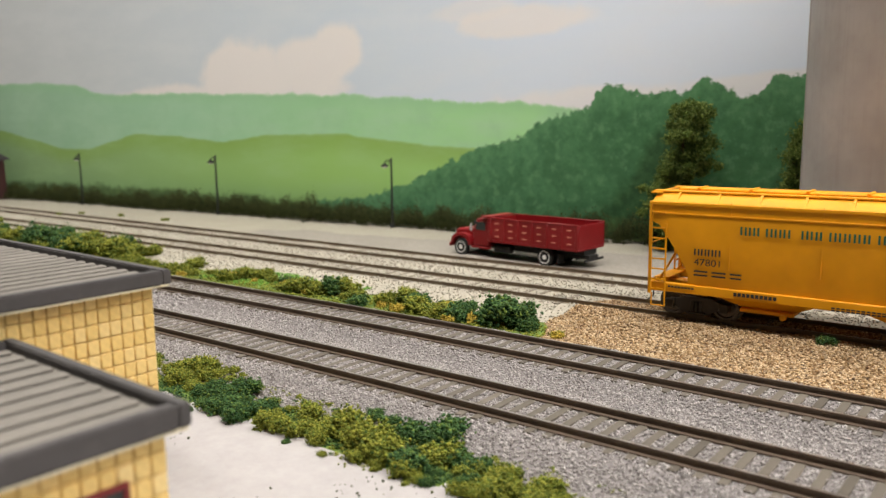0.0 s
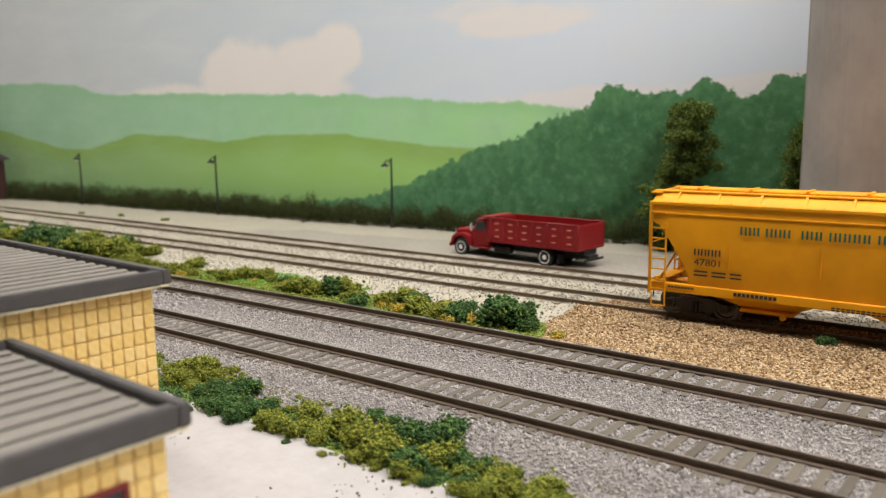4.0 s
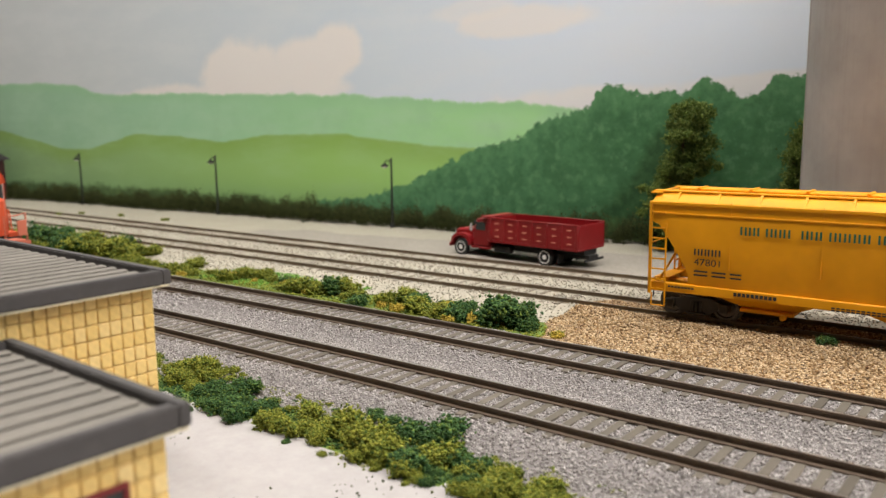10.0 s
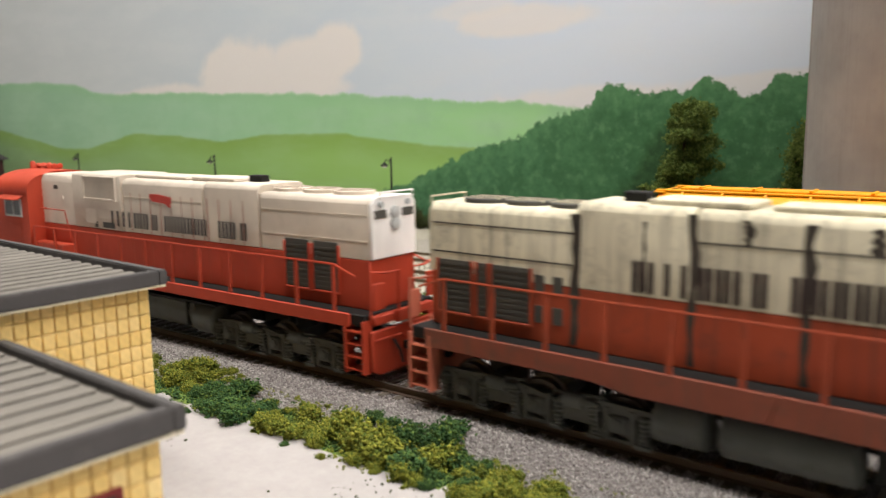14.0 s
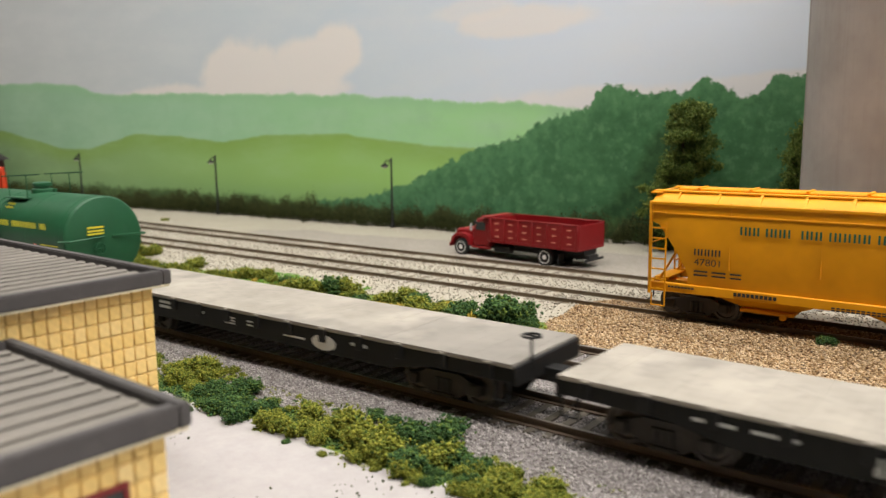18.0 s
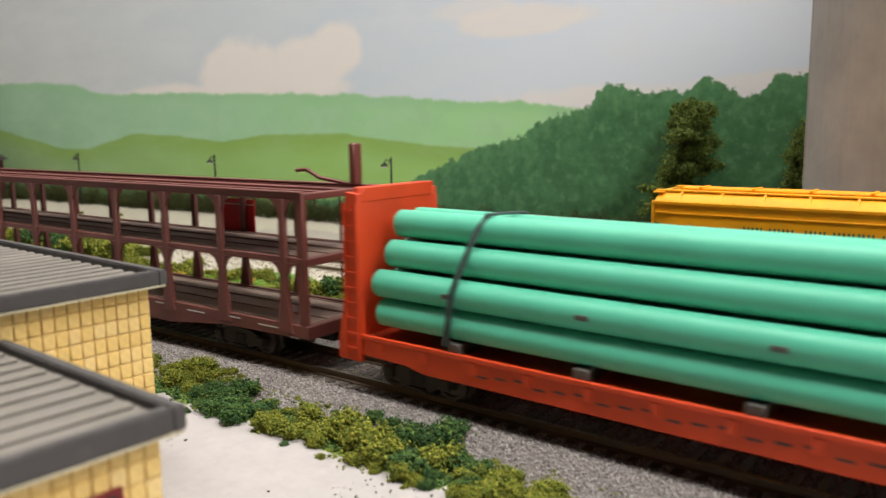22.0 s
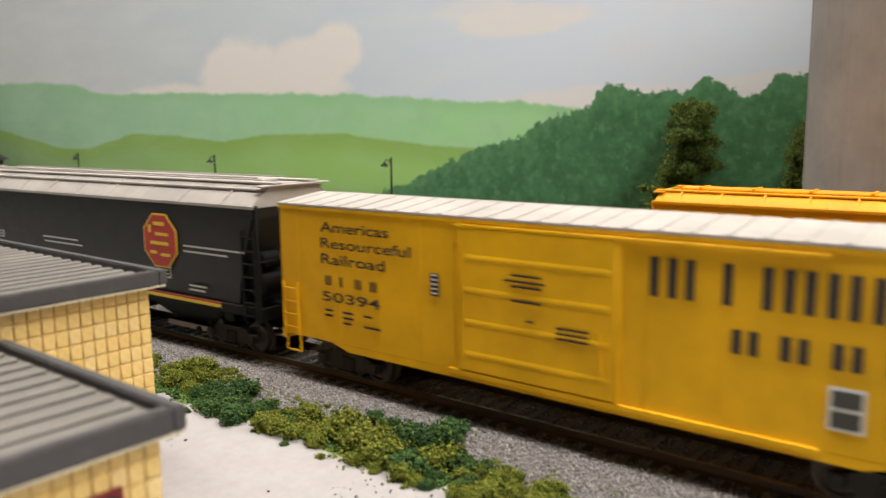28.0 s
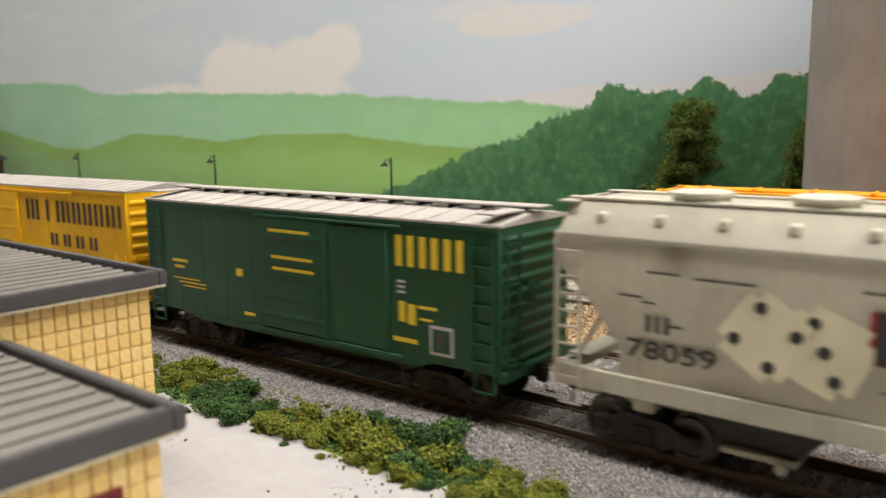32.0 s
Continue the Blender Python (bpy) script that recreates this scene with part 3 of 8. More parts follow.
def ring_stack(bm, p, q, profile, n=12, caps=True):
    """Turned shape about the line p-q: profile is a list of (way along in mm, radius)."""
    p, q = Vector(p), Vector(q)
    d = (q - p).normalized()
    a = d.orthogonal().normalized()
    b = d.cross(a)
    rings = []
    for h, r in profile:
        rings.append([bm.verts.new(p + d * h + (a * math.cos(2 * math.pi * i / n) + b * math.sin(2 * math.pi * i / n)) * r) for i in range(n)])
    for r0, r1 in zip(rings, rings[1:]):
        for i in range(n):
            bm.faces.new((r0[i], r0[(i + 1) % n], r1[(i + 1) % n], r1[i]))
    if caps:
        bm.faces.new(rings[0][::-1])
        bm.faces.new(rings[-1])
    return bm


def rod(bm, p, q, r, n=6):
    h = (Vector(q) - Vector(p)).length
    return ring_stack(bm, p, q, [(0, r), (h, r)], n)


def wire(bm, pts, r, n=5):
    """One round bar bent through the points."""
    pts = [Vector(p) for p in pts]
    rings = []
    a = None
    for i, p in enumerate(pts):
        d = (pts[min(i + 1, len(pts) - 1)] - pts[max(i - 1, 0)]).normalized()
        a = d.orthogonal().normalized() if a is None else (a - d * a.dot(d)).normalized()
        b = d.cross(a)
        rings.append([bm.verts.new(p + (a * math.cos(2 * math.pi * k / n) + b * math.sin(2 * math.pi * k / n)) * r) for k in range(n)])
    for r0, r1 in zip(rings, rings[1:]):
        for k in range(n):
            bm.faces.new((r0[k], r0[(k + 1) % n], r1[(k + 1) % n], r1[k]))
    bm.faces.new(rings[0][::-1])
    bm.faces.new(rings[-1])
    return bm


def tube(bm, p, q, r0, r1, n=14):
    """An open pipe with a wall."""
    h = (Vector(q) - Vector(p)).length
    return ring_stack(bm, p, q, [(h * 0.1, r1), (0.0, r1), (0.0, r0), (h, r0), (h, r1), (h * 0.9, r1)], n, caps=True)


def ladder(bm, x, y, z0, z1, width, rungs, along="x", r=0.28):
    """Two stiles and their rungs, flat against a side (along x) or an end (along y)."""
    for s in (-0.5, 0.5):
        d = s * width
        p = (x + d, y, z0) if along == "x" else (x, y + d, z0)
        box(bm, p[0] - r, p[0] + r, p[1] - r, p[1] + r, z0, z1)
    for i in range(rungs):
        z = z0 + (z1 - z0) * (i + 0.5) / rungs
        h = width / 2
        if along == "x":
            box(bm, x - h, x + h, y - r * 0.8, y + r * 0.8, z - r, z + r)
        else:
            box(bm, x - r * 0.8, x + r * 0.8, y - h, y + h, z - r, z + r)
    return bm


GLYPHS = {}


def lettering(text, x, y, z, height, material, parent, stretch=1.0, bold=0.0, name="lettering", face=0.0, width=0.0):
    """Raised paint letters on a side that looks towards -y; x, z: the lower left corner. face: turn about z in degrees."""
    key = (text, height, stretch, bold, width, material.name)
    if key not in GLYPHS:
        cu = bpy.data.curves.new(name, "FONT")
        cu.body, cu.size, cu.offset, cu.extrude = text, 1.0, bold, 0.0
        ob = bpy.data.objects.new(name, cu)
        scene.collection.objects.link(ob)
        me = bpy.data.meshes.new_from_object(ob.evaluated_get(bpy.context.evaluated_depsgraph_get()))
        bpy.data.objects.remove(ob)
        co = np.zeros(len(me.vertices) * 3)
        me.vertices.foreach_get("co", co)
        co = co.reshape(-1, 3)
        co -= co.min(0)
        k = height / max(co[:, 1].max(), 1e-6)
        sx = width / max(co[:, 0].max() * 1.0, 1e-6) if width else k * stretch
        co[:, 0] *= sx * MM
        co[:, 1] *= k * MM
        flat = np.stack([co[:, 0], np.zeros(len(co)), co[:, 1]], 1)
        me.vertices.foreach_set("co", flat.ravel())
        me.materials.clear()
        me.materials.append(material)
        me.update()
        GLYPHS[key] = me
    ob = link(name, GLYPHS[key], parent)
    ob.matrix_local = at(x, y, z, face)
    return ob


def bars(letters, x, y, z, height, width, material, parent, name="lettering", face=0.0, gap=0.24, stroke=0.36):
    """Unlettered stand-in for words: a pair of upright bars for each letter, a gap for each space."""
    bm = bmesh.new()
    step = width / max(len(letters), 1)
    for i, ch in enumerate(letters):
        if ch == " ":
            continue
        w = step * (1 - gap)
        a = i * step
        s = w * stroke
        if height < 1.6:
            box(bm, a, a + w, -0.05, 0.05, 0, height)
            continue
        box(bm, a, a + s, -0.05, 0.05, 0, height)
        if ch != "I":
            box(bm, a + w - s, a + w, -0.05, 0.05, 0, height)
    ob = part(name, bm, material, parent)
    ob.matrix_local = at(x, y, z, face)
    return ob


def stripe(x, y, z, length, height, material, parent, name="stencil"):
    bm = box(bmesh.new(), 0, length, -0.05, 0.05, 0, height)
    ob = part(name, bm, material, parent)
    ob.matrix_local = at(x, y, z)
    return ob


def cloud_mesh(name, centres, radii, material, base, squash=(1, 1, 1), rough=0.35, seed=0):
    """Many small crumbs (base: vertices and faces of one crumb) joined into one mesh."""
    rng = np.random.default_rng(seed)
    v0, f0 = base
    n, k = len(centres), len(v0)
    spin = rng.normal(size=(n, 3, 3))
    q, _ = np.linalg.qr(spin)
    v = np.einsum("nij,kj->nki", q, v0) * radii[:, None, None] * np.array(squash)
    v *= 1 + rng.uniform(-rough, rough, size=(n, k, 1))
    v = (v + centres[:, None, :]).reshape(-1, 3) * MM
    f = (f0[None] + (np.arange(n) * k)[:, None, None]).reshape(-1, f0.shape[1])
    me = bpy.data.meshes.new(name)
    me.vertices.add(len(v))
    me.vertices.foreach_set("co", v.ravel())
    me.loops.add(f.size)
    me.loops.foreach_set("vertex_index", f.ravel().astype(np.int32))
    me.polygons.add(len(f))
    me.polygons.foreach_set("loop_start", np.arange(0, f.size, f.shape[1], dtype=np.int32))
    me.polygons.foreach_set("loop_total", np.full(len(f), f.shape[1], dtype=np.int32))
    me.update(calc_edges=True)
    me.validate()
    me.materials.append(material)
    return me


OCTA = (np.array([(1, 0, 0), (-1, 0, 0), (0, 1, 0), (0, -1, 0), (0, 0, 1), (0, 0, -1)], float),
        np.array([(0, 2, 4), (2, 1, 4), (1, 3, 4), (3, 0, 4), (2, 0, 5), (1, 2, 5), (3, 1, 5), (0, 3, 5)]))


FLAKE = (np.array([(-1, -0.6, 0), (1, -0.5, 0.2), (0.7, 0.8, -0.2), (-0.6, 0.7, 0.3), (0.1, 0.1, 0.7)], float),
         np.array([(0, 1, 4), (1, 2, 4), (2, 3, 4), (3, 0, 4), (0, 2, 1), (0, 3, 2)]))


# ---- the run of the lines ----
def main_y(x, offset=0.0):
    """The main line bends gently in view and runs straight further out."""
    def one(a):
        if a < -520:
            return BEND * 520 ** 2 / 2 + (-BEND * 520) * (a + 520)
        if a > 520:
            return BEND * 520 ** 2 / 2 + BEND * 520 * (a - 520)
        return BEND * a * a / 2
    return one(x) + offset


def main_slope(x):
    return BEND * max(-520, min(520, x))


def siding_y(x):
    return 129.5 + 0.035 * x


def yard_y(x):
    return 175.0 + 0.033 * x


def edge_y(x):
    """Where the gravel ends at the foot of the backdrop."""
    return 300.0 + 0.10 * x


def board_y(x):
    return 322.0 + 0.10 * x


# ---- ground: one sheet of plaster, ballast, gravel and turf ----
def wobble(x, y, scale, seed=0.0):
    return noise.noise(Vector((x * scale, y * scale, seed)))


def ground_z(x, y):
    """Height of the scenery below the rail heads."""
    r = y - main_y(x)
    def ease(a, b, v):
        q = min(1, max(0, (v - a) / (b - a)))
        return q * q * (3 - 2 * q)
    z = -5.6 + 3.0 * ease(-36, -15, r)
    z -= 1.2 * (ease(13, 22, r) - ease(27, 36, r))
    z -= 0.9 * (ease(62, 72, r) - ease(88, 104, r))
    if x > -900:
        z += 0.7 * ease(siding_y(x) - 20, siding_y(x) - 12, y) * (1 - ease(yard_y(x) + 12, yard_y(x) + 20, y))
    return z + 0.35 * wobble(x, y, 0.05) * ease(-48, -30, r)


def zone(x, y):
    """Which cover lies where: 0 lot, 1 turf, 2 ballast, 3 tan gravel, 4 pale yard, 5 road."""
    r = y - main_y(x) + 5 * wobble(x, y, 0.06, 3.0) + 2.5 * wobble(x, y, 0.3, 5.0)
    if r < -43:
        return 0
    if r < -33:
        return 1
    if r < 64:
        return 2
    if y > yard_y(x) + 14 + 6 * wobble(x, y, 0.04, 9.0):
        far = y > edge_y(x) - 34 + 0.06 * (x + 300) + 7 * wobble(x, y, 0.03, 12.0)
        return 4 if far or x < -470 + 40 * wobble(x, y, 0.03, 14.0) else 5
    if x > -150 + 20 * wobble(x, y, 0.05, 4.0):
        return 3 if y < siding_y(x) + 15 else 4
    if r < 88:
        return 1
    return 4


def make_ground():
    xs = sorted({round(v, 2) for v in [*np.arange(-4700, -1100, 60), *np.arange(-1100, -420, 6), *np.arange(-420, 30, 2.2), *np.arange(30, 300, 12), *np.arange(300, 2850, 60)]})
    rows = [*np.arange(-760, -180, 40), *np.arange(-180, -70, 8), *np.arange(-70, 130, 2.4), *np.arange(130, 346, 6)]
    verts, faces, mats = [], [], []
    for x in xs:
        for r in rows:
            y = r + (main_y(x) if r < 130 else main_y(x) + (board_y(x) + 4 - main_y(x) - 130) * (r - 130) / 212 + 0)
            if r >= 130:
                y = main_y(x) + 130 + (board_y(x) + 3 - main_y(x) - 130) * (r - 130) / (rows[-1] - 130)
            verts.append((x * MM, y * MM, ground_z(x, y) * MM))
    n = len(rows)
    for i in range(len(xs) - 1):
        for j in range(n - 1):
            a = i * n + j
            faces.append((a, a + n, a + n + 1, a + 1))
            cx = (verts[a][0] + verts[a + n][0]) / 2 / MM
            cy = (verts[a][1] + verts[a + 1][1]) / 2 / MM
            mats.append(zone(cx, cy))
    me = bpy.data.meshes.new("ground")
    me.from_pydata(verts, [], faces)
    for key in ("lot", "turf", "ballast", "tan", "pale", "drive"):
        me.materials.append(MAT[key])
    me.polygons.foreach_set("material_index", np.array(mats, dtype=np.int32))
    me.shade_smooth()
    return tagged(link("ground", me), "model railway ground of plaster, grey ballast and pale gravel", "ground", kind="structure")


make_ground()


def scatter(name, count, xr, yr, radii, material, keep, label, category, base=OCTA, squash=(1, 1, 0.75), seed=1, lift=0.15):
    """Loose grains strewn over a stretch of the ground, kept where keep(x, y) is true."""
    rng = np.random.default_rng(seed)
    pts = np.stack([rng.uniform(*xr, count), rng.uniform(*yr, count)], 1)
    pts[:, 1] += np.array([main_y(x) for x in pts[:, 0]])
    ok = [keep(x, y) for x, y in pts]
    pts = pts[np.array(ok)]
    rad = rng.uniform(*radii, len(pts))
    z = np.array([ground_z(x, y) for x, y in pts]) + rad * rng.uniform(-0.1, 0.5, len(pts)) + lift
    me = cloud_mesh(name, np.column_stack([pts, z]), rad, material, base, squash, 0.3, seed)
    return tagged(link(name, me), label, category, kind="stuff")


def off_rails(x, y):
    for c in (main_y(x), main_y(x) + SPACING):
        if 6.9 < abs(y - c) < 9.6:
            return False
    return True


def on_ties(x, y):
    """Fewer grains lie on top of the ties."""
    return any(abs(y - c) < 11.6 for c in (main_y(x), main_y(x) + SPACING))


def keep_ballast(x, y):
    if zone(x, y) != 2 or not off_rails(x, y):
        return False
    if on_ties(x, y):
        phase = 0.02 if abs(y - main_y(x)) < 12 else 0.774
        return 0.22 < ((x / 5.3 - phase) % 1.0) < 0.78
    return True


scatter("ballast", 105000, (-300, 20), (-40, 68), (0.2, 0.46), MAT["ballast_stones"], keep_ballast, "loose grey track ballast grains", "ballast", seed=2)
scatter("ballast", 16000, (-620, -300), (-40, 68), (0.5, 0.9), MAT["ballast_stones"], keep_ballast, "loose grey track ballast grains", "ballast", seed=3)
scatter("gravel", 46000, (-190, 40), (56, 142), (0.3, 0.68), MAT["tan_stones"],
        lambda x, y: zone(x, y) == 3 and not 6.5 < abs(y - siding_y(x)) < 9.8, "coarse tan and brown gravel stones", "gravel", seed=4)
scatter("gravel", 22000, (-700, 40), (70, 190), (0.35, 0.7), MAT["pale_stones"],
        lambda x, y: zone(x, y) == 4 and not any(6.9 < abs(y - f(x)) < 9.6 for f in (siding_y, yard_y)), "pale fine gravel between the yard tracks", "gravel", seed=5)
scatter("grit", 900, (-190, -60), (-130, -46), (0.12, 0.42), MAT["dark_leaf"], lambda x, y: zone(x, y) == 0 and wobble(x, y, 0.03, 7) > 0.05, "scattered dark crumbs on the pale lot", "grit", seed=6)
scatter("turf", 7000, (-520, -130), (60, 104), (0.4, 0.9), MAT["olive"], lambda x, y: zone(x, y) == 1, "green turf crumbs between the tracks", "turf", FLAKE, seed=7)
scatter("turf", 9000, (-280, -40), (-70, -24), (0.25, 0.6), MAT["olive"],
        lambda x, y: wobble(x, y, 0.06, 17.0) + 0.5 * wobble(x, y, 0.25, 19.0) > 0.12 + ((y - main_y(x) + 37) / 15) ** 2 * 0.35, "loose olive crumbs strewn round the bushes", "turf", FLAKE, seed=9)
scatter("turf", 6000, (-350, -255), (64, 112), (0.3, 0.8), MAT["bright_turf"],
        lambda x, y: 74 + 5 * wobble(x, y, 0.08, 41.0) < y - main_y(x) < 98 + 9 * wobble(x, y, 0.06, 43.0) and wobble(x, y, 0.05, 45.0) > -0.25, "bright green turf between the tracks", "turf", FLAKE, seed=11)
scatter("turf", 6000, (-260, -40), (-56, -30), (0.35, 0.8), MAT["green"], lambda x, y: zone(x, y) == 1, "dark green turf crumbs beside the track", "turf", FLAKE, seed=8)


# ---- tracks ----
def rail_section(bm, path_y, offset, x0, x1, step, z_top, h, w, head=0.5):
    """A rail swept along a line: foot, web and head."""
    prof = [(-w, -h), (w, -h), (w, -h + 0.35), (0.25, -h + 0.6), (0.25, -0.7), (head, -0.55), (head, 0), (-head, 0), (-head, -0.55), (-0.25, -0.7), (-0.25, -h + 0.6), (-w, -h + 0.35)]
    rings = []
    n = int((x1 - x0) / step) + 1
    for i in range(n + 1):
        x = x0 + (x1 - x0) * i / n
        s = (path_y(x + 1) - path_y(x - 1)) / 2
        rings.append([bm.verts.new((x - s * (offset + a), path_y(x) + offset + a, z_top + b)) for a, b in prof])
    k = len(prof)
    for r0, r1 in zip(rings, rings[1:]):
        for i in range(k):
            bm.faces.new((r0[i], r1[i], r1[(i + 1) % k], r0[(i + 1) % k]))
    bm.faces.new(rings[0])
    bm.faces.new(rings[-1][::-1])


def track(label, path_y, x0, x1, near, spacing, phase=0.0, dark=False):
    root = thing("track", label, "track", kind="structure")
    for s in (-8.75, 8.75):
        bm = bmesh.new()
        rail_section(bm, path_y, s, x0, x1, 40, 0.0, 2.3, 0.75 if dark else 1.1, 0.36 if dark else 0.5)
        part("rail", bm, MAT["yard_rail" if dark else "rail"], root)
        bm = bmesh.new()
        n = int((x1 - x0) / 40)
        rows = []
        for i in range(n + 1):
            x = x0 + (x1 - x0) * i / n
            rows.append([bm.verts.new((x, path_y(x) + s + d, 0.05)) for d in ((-0.28, 0.28) if dark else (-0.36, 0.36))])
        for a, b in zip(rows, rows[1:]):
            bm.faces.new((a[0], b[0], b[1], a[1]))
        part("rail_head", bm, MAT["rail_head"], root, "worn metal running surface")
    bm = box(bmesh.new(), -1.15, 1.15, -12.9, 12.9, -1.6, 0.0, 0.15)
    tie = part("tie", bm, MAT["tie_far"] if dark else MAT["tie"], root)
    rest = []
    x = x0 + phase
    first = True
    while x < x1:
        turn = math.degrees(math.atan((path_y(x + 1) - path_y(x - 1)) / 2))
        if near[0] <= x <= near[1]:
            if first:
                ob, first = tie, False
            else:
                ob = link("tie", tie.data, root)
            j = random.Random(int(x * 10))
            ob.matrix_local = at(x + j.uniform(-0.15, 0.15), path_y(x), (-1.75 if dark else -2.15) + j.uniform(-0.06, 0.06) * (4 if dark else 1), turn + j.uniform(-0.8, 0.8))
        else:
            rest.append((x, path_y(x), turn))
        x += spacing
    bm = bmesh.new()
    for a, b, turn in rest:
        s = math.tan(radians(turn))
        v = [bm.verts.new((a - s * q + p, b + q, z)) for p in (-1.3, 1.3) for q in (-12.9, 12.9) for z in (-3.6, -2.15)]
        for q in ((0, 1, 3, 2), (4, 6, 7, 5), (0, 4, 5, 1), (2, 3, 7, 6), (1, 5, 7, 3)):
            bm.faces.new([v[i] for i in q])
    if rest:
        tagged(part("ties", bm, MAT["tie_far"] if dark else MAT["tie"], root), kind="stuff")
    return root


track("main line track with rusty rails on grey-brown ties", lambda x: main_y(x), -4650, 2750, (-360, 60), 5.3, 2.0)
track("second main track with rusty rails on grey-brown ties", lambda x: main_y(x, SPACING), -4650, 2750, (-430, 40), 5.3, 0.7)
track("siding with dark rails and sparse ties in pale gravel", siding_y, -1500, 700, (-560, 20), 7.4, 1.0, True)
track("yard track with dark rails and sparse ties in pale gravel", yard_y, -1500, 700, (-600, -60), 7.4, 3.0, True)


# ---- painted backdrop ----
def make_backdrop():
    root = thing("backdrop", "hand-painted backdrop of hills, woods and cloudy sky", "backdrop", kind="structure")
    bm = bmesh.new()
    for i, (x0, x1) in enumerate(((-4650, -1500), (-1500, 800), (800, 2750))):
        v = [bm.verts.new((x, board_y(x) + d, z)) for x in (x0, x1) for d in (0, 6) for z in (-30, 420)]
        for q in ((0, 1, 3, 2), (4, 6, 7, 5), (0, 4, 5, 1), (2, 3, 7, 6), (0, 2, 6, 4), (1, 5, 7, 3)):
            bm.faces.new([v[k] for k in q])
    bmesh.ops.remove_doubles(bm, verts=bm.verts[:], dist=0.01)
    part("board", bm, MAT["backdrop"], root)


make_backdrop()


# ---- the room round the layout ----
def make_room():
    def slab(name, label, *b, mat="room_wall"):
        return tagged(part(name, box(bmesh.new(), *b), MAT[mat]), label, name.split("_")[0], kind="structure")
    slab("floor", "plain grey room floor", -6000, 4000, -3000, 1500, -1160, -1100, mat="room_floor")
    slab("ceiling", "plain white room ceiling", -6000, 4000, -3000, 1500, 1300, 1360)
    slab("wall_north", "plain pale room wall behind the layout", -6000, 4000, 1500, 1560, -1100, 1300)
    slab("wall_south", "plain pale room wall", -6000, 4000, -3060, -3000, -1100, 1300)
    slab("wall_west", "plain pale room wall", -6060, -6000, -3000, 1500, -1100, 1300)
    slab("wall_east", "plain pale room wall", 4000, 4060, -3000, 1500, -1100, 1300)


make_room()


def make_bench():
    root = thing("layout_bench", "long plywood benchwork with a dark green fascia", "bench", kind="structure")
    for x0, x1 in ((-4700, -1100), (-1100, 300), (300, 2850)):
        bm = bmesh.new()
        v = [bm.verts.new((x, y, z)) for x in (x0, x1) for y in (main_y(x) - 764, board_y(x) + 8) for z in (-60, -14)]
        for q in ((0, 1, 3, 2), (4, 6, 7, 5), (0, 4, 5, 1), (2, 3, 7, 6), (0, 2, 6, 4), (1, 5, 7, 3)):
            bm.faces.new([v[k] for k in q])
        part("tabletop", bm, MAT["fascia"], root)
    for x in (-4400, -3000, -1600, -200, 1200, 2600):
        for d in (-700, -100):
            y = main_y(x) + d
            part("leg", box(bmesh.new(), x - 35, x + 35, y - 35, y + 35, -1100, -60, 4), MAT["wood_block"], root)


make_bench()


def ceiling_light(x, y, half=620):
    root = thing("ceiling_light", "long assumed fluorescent ceiling light with a white diffuser, out of view", "ceiling light", at(x, y, 1200), "ceiling lights")
    part("housing", prism(bmesh.new(), [(-140, 100), (140, 100), (140, 4), (120, 4), (90, 60), (-90, 60), (-120, 4), (-140, 4)], -half, half, "x"), MAT["room_wall"], root)
    part("diffuser", box(bmesh.new(), -half + 20, half - 20, -85, 85, 40, 56, 4), MAT["tube_light"], root)


ceiling_light(550, -140, 1220)
ceiling_light(300, 500, 1220)
# housing for the added left fill, out of view
ceiling_light(-1250, -300)


# ---- yellow block building beside the line: a low front and a taller back ----
def block_wall(parent, x, y0, y1, z0, z1, pitch_y, pitch_z):
    """Glazed blocks in rows on a wall that looks towards +x."""
    bm = box(bmesh.new(), -0.5, 0.42, -pitch_y / 2 + 0.1, pitch_y / 2 - 0.1, -pitch_z / 2 + 0.1, pitch_z / 2 - 0.1, 0.22)
    first = part("block", bm, MAT["block"], parent)
    me, count = first.data, 0
    rows, cols = int((z1 - z0) / pitch_z), int((y1 - y0) / pitch_y)
    for r in range(rows):
        for c in range(cols):
            ob = first if count == 0 else link("block", me, parent)
            count += 1
            ob.matrix_local = at(x + random.uniform(-0.06, 0.06), y1 - (c + 0.5) * pitch_y, z1 - (r + 0.5) * pitch_z, random.uniform(-0.7, 0.7))


def flat_roof(parent, x0, x1, y0, y1, z0, z1, ribs):
    """A flat roof: a deep dark rim round a ribbed sheet."""
    w = 2.2
    for b in ((x0, x1, y0, y0 + w), (x0, x1, y1 - w, y1), (x0, x0 + w, y0 + w, y1 - w), (x1 - w, x1, y0 + w, y1 - w)):
        part("roof_rim", box(bmesh.new(), *b, z0, z1, 0.3, 2), MAT["roof_grey"], parent)
    part("drip_edge", box(bmesh.new(), x1 - 1.3, x1 - 0.25, y0 + 0.5, y1 - 0.4, z0 - 0.5, z0 - 0.02, 0.1), MAT["ivory"], parent, "pale worn drip edge")
    part("roof_sheet", box(bmesh.new(), x0 + w, x1 - w, y0 + w, y1 - w, z0 + 0.4, z1 - 1.7), MAT["roof_sheet"], parent)
    for i in range(ribs):
        x = x0 + w + (x1 - x0 - 2 * w) * (i + 0.6) / ribs
        part("roof_rib", box(bmesh.new(), x - 1.1, x + 1.1, y0 + w, y1 - w - 0.6, z1 - 1.7, z1 - 0.95, 0.45), MAT["roof_sheet"], parent)


